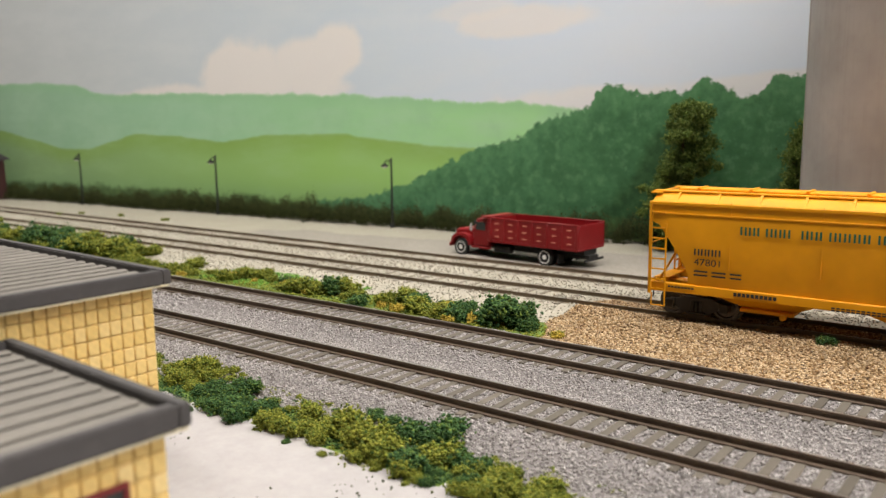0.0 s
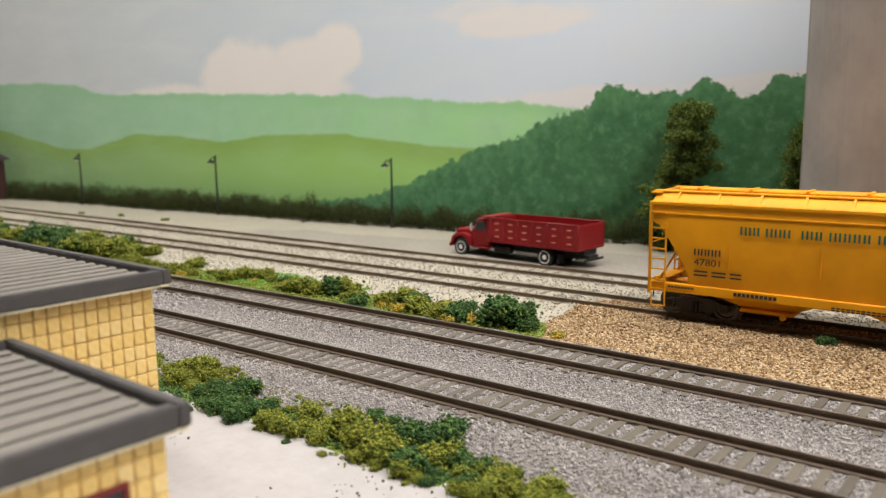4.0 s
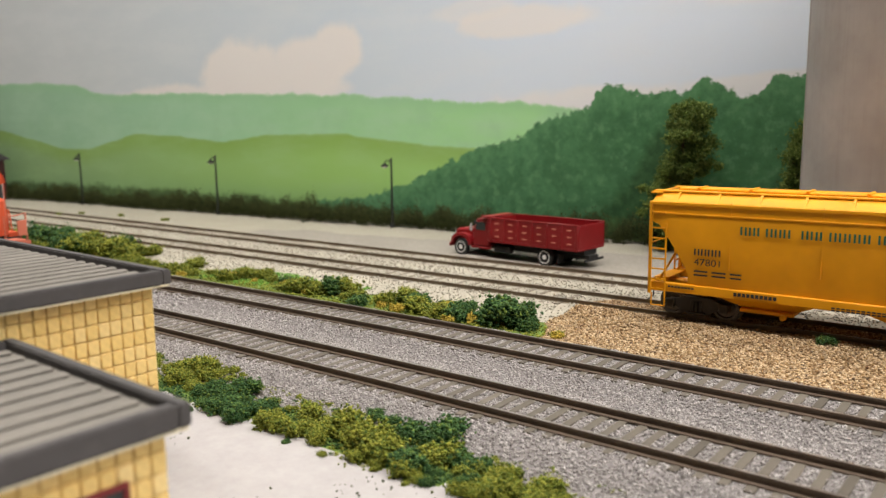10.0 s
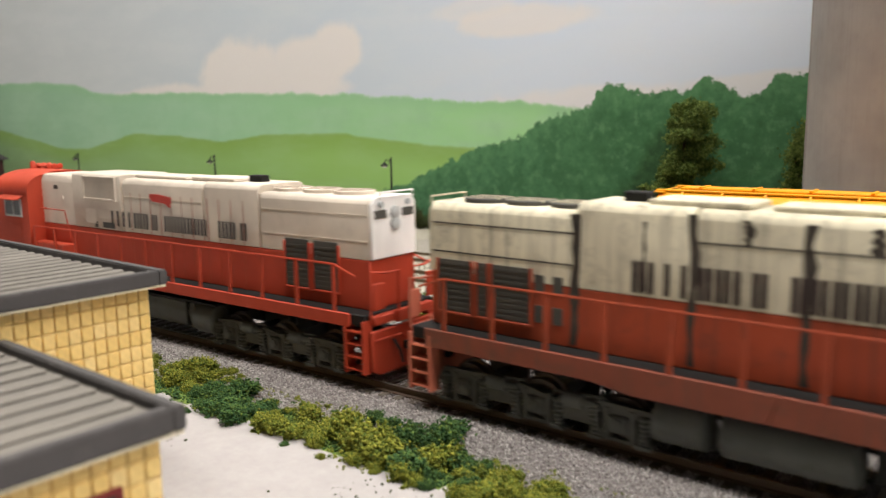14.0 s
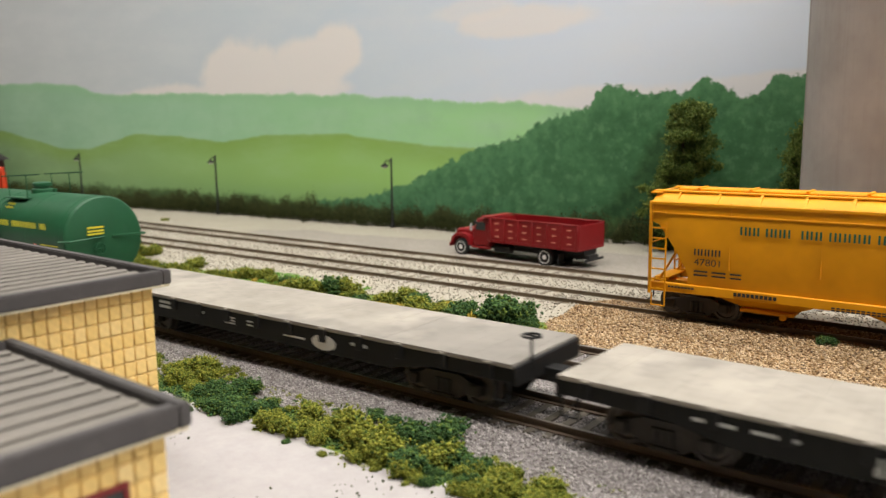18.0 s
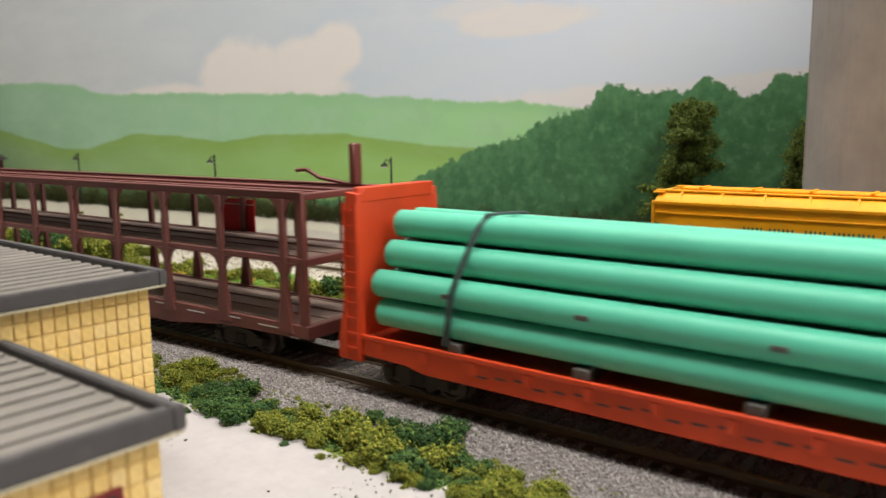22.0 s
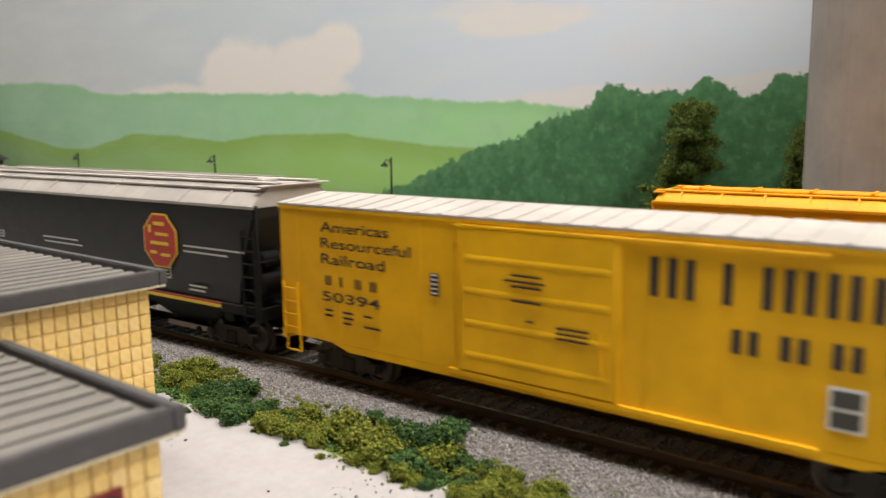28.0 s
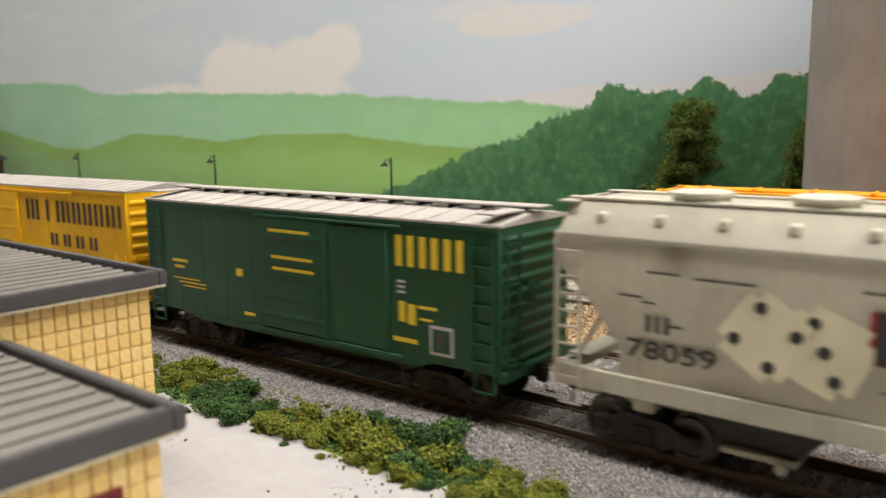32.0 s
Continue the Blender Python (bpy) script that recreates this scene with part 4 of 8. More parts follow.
def small_window(parent, x, y0, y1, z0, z1):
    w = part("window", box(bmesh.new(), x + 0.05, x + 0.35, y0 + 0.8, y1 - 0.8, z0 + 0.8, z1 - 0.8), MAT["glass"], parent, "dark glass pane")
    for b in ((y0, y1, z0, z0 + 0.9), (y0, y1, z1 - 0.9, z1), (y0, y0 + 0.9, z0 + 0.9, z1 - 0.9), (y1 - 0.9, y1, z0 + 0.9, z1 - 0.9), ((y0 + y1) / 2 - 0.3, (y0 + y1) / 2 + 0.3, z0 + 0.9, z1 - 0.9)):
        part("window_frame", box(bmesh.new(), x, x + 0.85, *b, 0.1), MAT["window_red"], w)


def building():
    low = thing("building", "low yellow glazed-block building with a flat charcoal-rimmed roof", "building")
    part("wall", box(bmesh.new(), -151.6, -101, -160, -109.9, -6, 29.4), MAT["mortar"], low, "tan mortar wall behind yellow blocks")
    flat_roof(low, -157, -98, -164, -107, 29.3, 33.0, 10)
    small_window(low, -100.9, -129, -116.2, 6, 23.4)
    tall = thing("building", "taller yellow glazed-block building with a flat charcoal-rimmed roof", "building")
    part("wall", box(bmesh.new(), -238, -158.4, -158, -76.6, -6, 38.6), MAT["mortar"], tall, "tan mortar wall behind yellow blocks")
    flat_roof(tall, -242, -155, -162, -73.6, 38.3, 41.5, 17)
    small_window(tall, -158.2, -97, -90.5, 4, 17.5)
    return low, tall


BUILDINGS = building()


# ---- grain silo behind the yard ----
def silo():
    root = thing("silo", "tall taupe concrete grain silo standing behind the yard", "silo", at(-43.5, 236, -3.4))
    part("shell", ring_stack(bmesh.new(), (0, 0, 0), (0, 0, 1), [(0, 61), (2, 61), (2.4, 60.2), (210, 60.2), (213, 61.2), (220, 61.2)], 72), MAT["concrete"], root)
    # thin rod stands in for the pale lit strip along the left edge
    c, q = math.cos(radians(202)), math.sin(radians(202))
    part("seam", rod(bmesh.new(), (c * 60.2, q * 60.2, 2), (c * 60.2, q * 60.2, 212), 0.5, 6), MAT["concrete"], root, "thin upright rod in place of the lit strip at the edge")
    part("roof", ring_stack(bmesh.new(), (0, 0, 220), (0, 0, 221), [(0, 62), (1.5, 62), (14, 8), (18, 8)], 48), MAT["roof_pale"], root)


silo()


# ---- street lamps along the backdrop ----
def street_lamp():
    root = thing("street_lamp", "black gooseneck street lamp with a pale shade", "street lamp", group="street lamps at the backdrop")
    part("pole", ring_stack(bmesh.new(), (0, 0, 0), (0, 0, 1), [(0, 1.5), (2, 1.5), (2.6, 0.85), (45, 0.62), (46, 0.3)], 10), MAT["lamp_black"], root)
    bm = wire(bmesh.new(), [(0, 0, 43.6), (-2.6, 0, 44.2), (-4.6, 0, 43.6), (-5.4, 0, 42.2)], 0.42, 6)
    wire(bm, [(0, 0, 40.5), (-2.6, 0, 44.0)], 0.25, 5)
    part("arm", bm, MAT["lamp_black"], root)
    part("shade", ring_stack(bmesh.new(), (-5.4, 0, 42.6), (-5.4, 0, 38), [(0, 0.6), (0.9, 0.9), (1.5, 2.4), (2.5, 2.7), (2.7, 2.5)], 14), MAT["lamp_black"], root)
    part("bulb", ring_stack(bmesh.new(), (-5.4, 0, 40.1), (-5.4, 0, 38), [(0, 1.9), (0.8, 1.6), (1.2, 0.7)], 12), MAT["white"], root, "frosted white lens")
    return root


FIRST_LAMP = street_lamp()
FIRST_LAMP.matrix_world = at(-398, 263, -2.4, 6) @ Matrix.Scale(1.13, 4)
copy_thing(FIRST_LAMP, at(-588, 244, -2.4, 4))
copy_thing(FIRST_LAMP, at(-788, 224, -2.4, 2))


# ---- shrubs, bushes and trees of foam crumbs ----
def clump(name, seed, count, rx, ry, h, material, lobes=6, size=(0.6, 1.2), base=FLAKE, label=""):
    """An uneven clump: lobes of crumbs round a few centres, open at its edges."""
    rng = np.random.default_rng(seed)
    centres = np.column_stack([rng.uniform(-0.6, 0.6, lobes) * rx, rng.uniform(-0.6, 0.6, lobes) * ry, rng.uniform(0.25, 0.75, lobes) * h])
    which = rng.integers(0, lobes, count)
    d = rng.normal(size=(count, 3))
    d /= np.linalg.norm(d, axis=1)[:, None]
    reach = (0.25 + rng.gamma(4.0, 0.13, count))[:, None] * np.array([rx * 0.42, ry * 0.42, h * 0.34])
    pts = centres[which] + d * reach
    pts[:, 2] = np.clip(pts[:, 2], 0.1, None)
    return cloud_mesh(name, pts, rng.uniform(*size, count), material, base, (1, 1, 0.9), 0.35, seed)


def bush(kind, seed, rx, ry, h, count, material, label):
    ob = link(kind, clump(kind, seed, count, rx, ry, h, material, 22, (0.35, 1.0), FLAKE))
    return tagged(ob, label, "bush")


def set_down(ob, x, y, turn, k, sink=0.6, flat=1.0):
    m = at(x, y, ground_z(x, y) - sink, turn) @ Matrix.Diagonal((k, k, k * flat, 1))
    ob.matrix_world = m
    return ob


PATTERN = {
    "olive": [bush("bush", 20 + i, 9, 7, 8.5, 1400, MAT["olive"], "olive green foam bush beside the track") for i in range(3)],
    "green": [bush("bush", 30 + i, 9, 7, 8.5, 1400, MAT["green"], "dark green foam bush beside the track") for i in range(3)],
    "yellow": [bush("bush", 40 + i, 4, 4, 5, 380, MAT["yellow_crumbs"], "small yellow flowering foam bush") for i in range(2)],
}
USED = set()


def plant(kind, x, y, k=1.0, group="bushes beside the main line"):
    choice = PATTERN[kind][int(abs(x * 7 + y * 3)) % len(PATTERN[kind])]
    turn = (x * 37 + y * 11) % 360
    if choice.name in USED:
        ob = copy_thing(choice, Matrix.Identity(4))
    else:
        ob = choice
        USED.add(choice.name)
    tagged(ob, group=group)
    return set_down(ob, x, y, turn, k, 0.5, 0.75 + 0.35 * ((x * 13 + y * 5) % 1.0))


ROW = random.Random(5)
# a low, broken mat of bushes in front of the near track
for i in range(230):
    x = -276 + i * 0.87 + ROW.uniform(-3, 3)
    q = (x + 262) / 200
    y = -39.5 + ROW.uniform(-6.5, 6.5) + (ROW.uniform(0, 9) if -148 < x < -114 else 0) + 2 * wobble(x, 0, 0.035, 8.0)
    if -218 < x < -192:
        y += ROW.uniform(0, 11)
    tone = wobble(x, y, 0.03, 21.0) + ROW.uniform(-0.18, 0.18)
    k = (ROW.uniform(0.42, 0.66) if i % 4 == 0 else ROW.uniform(0.16, 0.38)) * (1.2 if -150 < x < -108 else 1.0)
    plant("green" if tone > 0.13 else "olive", x, y, k)
# stray tufts at the edges of the mat
for i in range(26):
    x = ROW.uniform(-240, -70)
    plant("green" if i % 3 == 0 else "olive", x, -38.5 + ROW.choice((-1, 1)) * ROW.uniform(8, 12), ROW.uniform(0.10, 0.22))
# between the main line and the yard
for i in range(92):
    x = -640 + i * 5.3 + ROW.uniform(-4, 4)
    near = x > -430
    y = main_y(x) + (79 if near else 90) + ROW.gauss(0, 5.5)
    if -330 < x < -290:
        y += 6
    tone = wobble(x, y, 0.022, 31.0) + ROW.uniform(-0.2, 0.2)
    plant("green" if tone > 0.16 else "olive", x, y, ROW.uniform(0.35, 0.9) * (1.0 if near else 1.6), "bushes between the tracks")
    if i % 4 == 1:
        plant("yellow", x + 3, y - 6, ROW.uniform(0.4, 0.9), "bushes between the tracks")
for x, d, kind, k in ((-170, 76, "green", 1.25), (-162, 80, "green", 1.0), (-178, 72, "yellow", 0.9), (-156, 75, "green", 0.6), (-142, 72, "olive", 0.35), (-140, 69, "yellow", 0.6), (-206, 74, "olive", 1.0), (-192, 70, "olive", 0.9), (-196, 78, "yellow", 1.0), (-262, 80, "green", 0.9), (-186, 71, "green", 0.8),
                      (-214, 68, "yellow", 0.8), (-530, 88, "green", 1.6), (-515, 92, "green", 1.5), (-560, 90, "olive", 1.6), (-600, 86, "olive", 1.6), (-620, 96, "olive", 1.7), (-490, 84, "green", 1.5), (-640, 84, "olive", 1.6)):
    plant(kind, x, main_y(x) + d, k, "bushes between the tracks")
# small tufts along the far yard track
for x, y in ((-650, 188), (-586, 191), (-700, 178), (-704, 160)):
    plant("olive", x, y, 0.4, "bushes between the tracks")
# green tufts by the hopper's track
for x, d in ((-40, -14), (-28, -13), (-62, -15), (-18, 14)):
    plant("green", x, siding_y(x) + d, 0.4, "bushes between the tracks")


SHRUBS = [tagged(link("shrub", clump("shrub", 60 + i, 800, 13, 9, 20, MAT["dark_leaf"], 16, (0.3, 0.9), FLAKE)), "dark green foam shrub at the foot of the backdrop", "shrub", "shrubs along the backdrop") for i in range(4)]
for i in range(195):
    x = -985 + i * 5.0 + ROW.uniform(-4, 4)
    ob = SHRUBS[i] if i < 4 else copy_thing(SHRUBS[i % 4], Matrix.Identity(4))
    k = ROW.uniform(0.4, 0.95)
    set_down(ob, x, edge_y(x) + 8 + ROW.uniform(-3, 5), ROW.uniform(0, 360), k, 1.5, ROW.uniform(0.8, 1.3))


def tree(label, x, y, height, width, low, seed, count):
    root = thing("tree", label, "tree", at(x, y, ground_z(x, y) - 0.5))
    rng = random.Random(seed)
    bm = ring_stack(bmesh.new(), (0, 0, 0), (0, 0, 1), [(0, 2.6), (3, 1.8), (height * 0.5, 1.2), (height * 0.92, 0.4)], 9)
    part("trunk", bm, MAT["bark"], root)
    pts, rad = [], []
    for i in range(26):
        z = low + (height - low) * (i + rng.uniform(0, 1)) / 26
        q = (z - low) / (height - low)
        reach = width * (0.55 + 0.5 * math.sin(math.pi * min(1, q * 0.9 + 0.12))) * (0.75 if q > 0.85 else 1.0) / 2
        a = rng.uniform(0, 6.28)
        tip = (math.cos(a) * reach * rng.uniform(0.5, 0.95), math.sin(a) * reach * rng.uniform(0.5, 0.95), z + 2)
        part("limb", ring_stack(bmesh.new(), (0, 0, z - 4), tip, [(0, 0.7), ((Vector(tip) - Vector((0, 0, z - 4))).length, 0.2)], 5), MAT["bark"], root)
        for c in range(11):
            s = rng.uniform(0.25, 1.0)
            heart = (tip[0] * s + rng.gauss(0, width * 0.12), tip[1] * s + rng.gauss(0, width * 0.12), z - 3 + 5 * s + rng.gauss(0, height * 0.03))
            spread = rng.uniform(1.2, 2.3)
            for j in range(count // 26 // 11):
                pts.append(tuple(h + rng.gauss(0, spread) for h in heart))
                rad.append(rng.uniform(0.35, 0.9))
    me = cloud_mesh("crown", np.array(pts), np.array(rad), MAT["tree_leaf"], FLAKE, (1, 1, 1), 0.35, seed)
    link("crown", me, root)


tree("tall olive-leaved model tree in front of the backdrop", -181, 276, 86, 38, 2, 3, 36000)
tree("smaller olive-leaved model tree beside the silo", -116, 284, 72, 22, 30, 4, 9000)


# ---- red grain lorry parked by the yard ----
def road_wheel(parent, x, y, r, w, name="wheel", dual=False):
    s = -1 if y < 0 else 1
    bm = ring_stack(bmesh.new(), (x, y - w / 2, r), (x, y + w / 2, r), [(0, r * 0.72), (0.15, r * 0.95), (0.5, r), (w - 0.5, r), (w - 0.15, r * 0.95), (w, r * 0.72)], 20)
    wheel = part(name, bm, MAT["tyre"], parent, "black rubber tyre")
    o = y + s * (w / 2)
    bm = ring_stack(bmesh.new(), (x, o - s * 0.9, r), (x, o + s * 0.3, r), [(0, r * 0.7), (0.9, r * 0.7), (0.95, r * 0.62), (0.6, r * 0.5), (0.7, r * 0.3), (1.2, r * 0.22), (1.2, r * 0.1)], 18)
    part("rim", bm, MAT["white"], wheel, "white painted wheel disc")
    return wheel


def grain_lorry():
    root = thing("grain_truck", "dark red grain truck with a ribbed box on the dirt road", "truck", at(-242.5, 203, -3.2, 176.2))
    red = MAT["truck_red"]
    part("chassis", box(bmesh.new(), -46, 40, -4.6, 4.6, 5.0, 7.2, 0.2), MAT["tyre"], root)
    part("cab", prism(bmesh.new(), [(17, 6.5), (29.2, 6.5), (29.2, 15.5), (26.2, 22.6), (18.2, 22.9), (17, 21.8)], -10.2, 10.2, "y", 0.7), red, root)
    part("hood", prism(bmesh.new(), [(29, 7), (44.5, 7), (45.5, 8.5), (45.2, 14.2), (43, 15.4), (29, 16.2)], -6.8, 6.8, "y", 0.8), red, root)
    part("grille", box(bmesh.new(), 45.2, 46.0, -6, 6, 7.6, 13.6, 0.3), MAT["alu"], root)
    part("bumper", box(bmesh.new(), 46.2, 47.4, -10.8, 10.8, 4.6, 7.0, 0.4), red, root)
    for s in (-1, 1):
        pts = [(30.2, 6.6), (31.0, 10.0), (33.5, 12.6), (38, 13.2), (42.5, 12.6), (45.2, 10.4), (45.6, 7.0), (44.0, 7.0), (43.2, 9.4), (41, 11.2), (37.8, 11.6), (34.4, 10.8), (32.6, 8.6), (32.2, 6.6)]
        part("fender", prism(bmesh.new(), pts, s * 10.9, s * 6.5, "y"), red, root)
        part("headlight", ring_stack(bmesh.new(), (45.2, s * 8.4, 10.6), (47, s * 8.4, 10.6), [(0, 1.5), (0.8, 1.4), (1.1, 0.8)], 12), MAT["alu"], root)
        part("side_window", box(bmesh.new(), 19.6, 26.8, s * 10.35, s * 10.1, 15.9, 20.6, 0.2), MAT["glass"], root)
        part("mirror", box(bmesh.new(), 28.6, 29.0, s * 11.2, s * 13.0, 15.4, 19.6, 0.15), MAT["alu"], root)
        part("step", box(bmesh.new(), 16, 30, s * 11.2, s * 8.6, 5.4, 6.4, 0.2), red, root)
        road_wheel(root, 37.9, s * 9.4, 5.0, 3.0)
        road_wheel(root, -22.4, s * 10.2, 5.0, 2.8)
        road_wheel(root, -22.4, s * 6.9, 5.0, 2.8)
        part("mud_flap", box(bmesh.new(), -31.4, -31.0, s * 11.6, s * 5.8, 2.2, 7.4), MAT["tyre"], root)
        part("fuel_tank", ring_stack(bmesh.new(), (2, s * 7.6, 6.2), (14, s * 7.6, 6.2), [(0, 1.8), (0.4, 2.4), (11.6, 2.4), (12, 1.8)], 12), MAT["tyre"], root)
    bm = box(bmesh.new(), 28.6, 29.6, -8.6, 8.6, 16.6, 21.0, 0.2)
    part("windscreen", bm, MAT["glass"], root)
    grain = part("grain_box", box(bmesh.new(), -44.5, 15.8, -12.6, 12.6, 10.0, 11.4, 0.2), red, root, "dark red slatted grain box")
    for s in (-1, 1):
        part("side_board", box(bmesh.new(), -44.5, 15.8, s * 12.6, s * 12.0, 11.4, 23.4, 0.15), red, grain)
        for i in range(7):
            x = -43.5 + i * 9.6
            part("stake", box(bmesh.new(), x - 0.7, x + 0.7, s * 13.1, s * 12.5, 10.2, 23.4, 0.15), red, grain)
            if i < 6:
                for z in (13.4, 17.0, 20.6):
                    part("stake_plate", box(bmesh.new(), x + 3.4, x + 6.2, s * 12.78, s * 12.55, z, z + 0.5), MAT["pink_mark"], grain)
        part("rail", box(bmesh.new(), -44.5, 15.8, s * 12.9, s * 11.9, 23.2, 24.0, 0.15), red, grain)
    for x in (-44.5, 15.2):
        part("end_board", box(bmesh.new(), x, x + 0.6, -12, 12, 11.4, 23.4, 0.1), red, grain)
    part("cab_shield", box(bmesh.new(), 15.8, 22, -11.8, 11.8, 23.5, 24.3, 0.2), red, grain)
    part("subframe", box(bmesh.new(), -44, 15, -6, 6, 7.4, 10.0, 0.2), MAT["tyre"], root)
    part("tail_bar", box(bmesh.new(), -46.5, -45.8, -9, 9, 4.2, 5.4), MAT["tyre"], root)


grain_lorry()


# ---- dark red shed at the far end of the yard ----
def shed():
    root = thing("shed", "dark red wooden shed at the end of the yard", "shed", at(-969, 194, -3))
    part("wall", box(bmesh.new(), -40, 40, -16, 16, 0, 46, 0.4), MAT["shed_red"], root)
    part("roof", prism(bmesh.new(), [(-20, 45), (0, 58), (20, 45), (20, 43.5), (-20, 43.5)], -43, 43, "x"), MAT["roof_grey"], root)
    for i in range(10):
        part("board", box(bmesh.new(), -38 + i * 8, -37.2 + i * 8, -16.4, -16, 0, 44), MAT["shed_red"], root)


shed()


# ---- parts that railway cars share ----
SHARED = {}


WHEELS = []              # (wheelset, its place in its bogie, wheel radius, car)


def wheelset(bogie, x, r, car):
    def make_wheel():
        bm = rod(bmesh.new(), (0, -11.5, 0), (0, 11.5, 0), 1.0, 8)
        for s in (-1, 1):
            ring_stack(bm, (0, s * 7.3, 0), (0, s * 20, 0), [(0, r + 0.9), (0.7, r + 0.9), (0.9, r + 0.1), (3.0, r), (3.0, r * 0.82), (2.3, r * 0.74), (2.2, r * 0.4), (3.0, r * 0.3), (3.2, r * 0.12)], 22)
            for k in range(4):
                a = k * math.pi / 2
                ring_stack(bm, (math.cos(a) * r * 0.56, s * 9.3, math.sin(a) * r * 0.56), (math.cos(a) * r * 0.56, s * 12, math.sin(a) * r * 0.56), [(0, r * 0.1), (0.35, r * 0.08)], 6)
        return part("wheelset", bm, MAT["wheel"]).data
    me = SHARED.get(("wheel", r))
    if me is None:
        ob = None
        bm_me = make_wheel()
        for o in [o for o in scene.collection.objects if o.data is bm_me]:
            bpy.data.objects.remove(o)
        SHARED[("wheel", r)] = me = bm_me
    ob = link("wheelset", me, bogie)
    ob.matrix_local = at(x, 0, r)
    WHEELS.append((ob, x, r, car))
    return ob


def side_frame_mesh(bm, s, y, half, r, axles):
    """A cast side frame with arched top, spring nest and axle boxes."""
    top, mid = r + 2.6, r - 1.0
    for i in range(len(axles) - 1):
        a, b = axles[i], axles[i + 1]
        m, h = (a + b) / 2, (b - a) / 2
        outer = [(a - 2.2, r + 1.4), (a + 2, r + 1.9), (m - h * 0.5, top + 0.6), (m + h * 0.5, top + 0.6), (b - 2, r + 1.9), (b + 2.2, r + 1.4), (b + 2.2, r - 1.2), (b - 2.0, r - 1.0), (m + h * 0.45, 1.6), (m - h * 0.45, 1.6), (a + 2.0, r - 1.0), (a - 2.2, r - 1.2)]
        prism(bm, outer, s * y, s * (y + 1.3), "y")
        for d in (-1.7, 0, 1.7):
            ring_stack(bm, (m + d, s * (y + 1.5), 2.6), (m + d, s * (y + 1.5), r + 1.6), [(0, 0.75), (r - 1.0, 0.75)], 7)
        box(bm, m - 3.4, m + 3.4, s * (y + 1.2), s * (y + 2.2), 1.4, 2.4, 0.2)
    for a in axles:
        box(bm, a - 1.7, a + 1.7, s * (y + 1.1), s * (y + 2.5), r - 1.6, r + 1.7, 0.4)


def loco_side_frame(bm, s, y, r, axles):
    """The long cast frame of a six-axle truck: bowed top chord, pedestals, coil springs, brake cylinders, rods."""
    a0, a1, a2 = axles
    chord = [(a0 - 8.5, r + 1.0), (a0 - 7.0, r + 4.2), (a0 + 5.5, r + 4.6)]
    for a, b in ((a0, a1), (a1, a2)):
        m = (a + b) / 2
        chord += [(m - 4.5, r + 2.2), (m + 4.5, r + 2.2), (b - 5.5, r + 4.6)]
    chord += [(a2 + 7.0, r + 4.2), (a2 + 8.5, r + 1.0), (a2 + 6.5, r - 0.4), (a2 + 4.8, r + 1.8)]
    for a, b in ((a2, a1), (a1, a0)):
        m = (a + b) / 2
        chord += [(a - 5.0, r + 2.2), (m + 4.0, r - 1.6), (m - 4.0, r - 1.6), (b + 5.0, r + 2.2)]
    chord += [(a0 - 4.8, r + 1.8), (a0 - 6.5, r - 0.4)]
    prism(bm, chord, s * y, s * (y + 1.6), "y")
    for a in axles:
        for d in (-1, 1):
            box(bm, a + d * 3.1 - 0.8, a + d * 3.1 + 0.8, s * y, s * (y + 1.9), r - 3.8, r + 3.6, 0.2)
            coil = [(i * 0.55, 1.55 if i % 2 else 1.15) for i in range(int((r + 1.6) / 0.55))]
            ring_stack(bm, (a + d * 5.9, s * (y + 1.4), 2.2), (a + d * 5.9, s * (y + 1.4), r + 4), coil, 9)
            box(bm, a + d * 5.9 - 1.9, a + d * 5.9 + 1.9, s * (y + 0.1), s * (y + 2.8), 1.3, 2.2, 0.15)
        box(bm, a - 2.3, a + 2.3, s * (y + 0.4), s * (y + 2.6), r - 2.0, r + 2.2, 0.5)
        ring_stack(bm, (a, s * (y + 2.5), r), (a, s * (y + 4), r), [(0, 1.6), (0.5, 1.6), (0.9, 1.0)], 10)
        box(bm, a - 7.6, a + 7.6, s * (y + 0.3), s * (y + 1.1), 1.2, 2.0, 0.1)
    for m in ((a0 + a1) / 2, (a1 + a2) / 2):
        ring_stack(bm, (m - 3.2, s * (y + 2.4), r + 3.6), (m + 3.2, s * (y + 2.4), r + 3.6), [(0, 1.1), (0.5, 1.8), (5.4, 1.8), (5.9, 1.0), (9.0, 0.5)], 12)
        rod(bm, (m + 5, s * (y + 2.2), r + 3.0), (m + 6.5, s * (y + 2.0), 2.2), 0.5, 6)
        rod(bm, (m - 6, s * (y + 1.8), r + 4.6), (m + 7, s * (y + 1.8), r + 5.4), 0.35, 6)


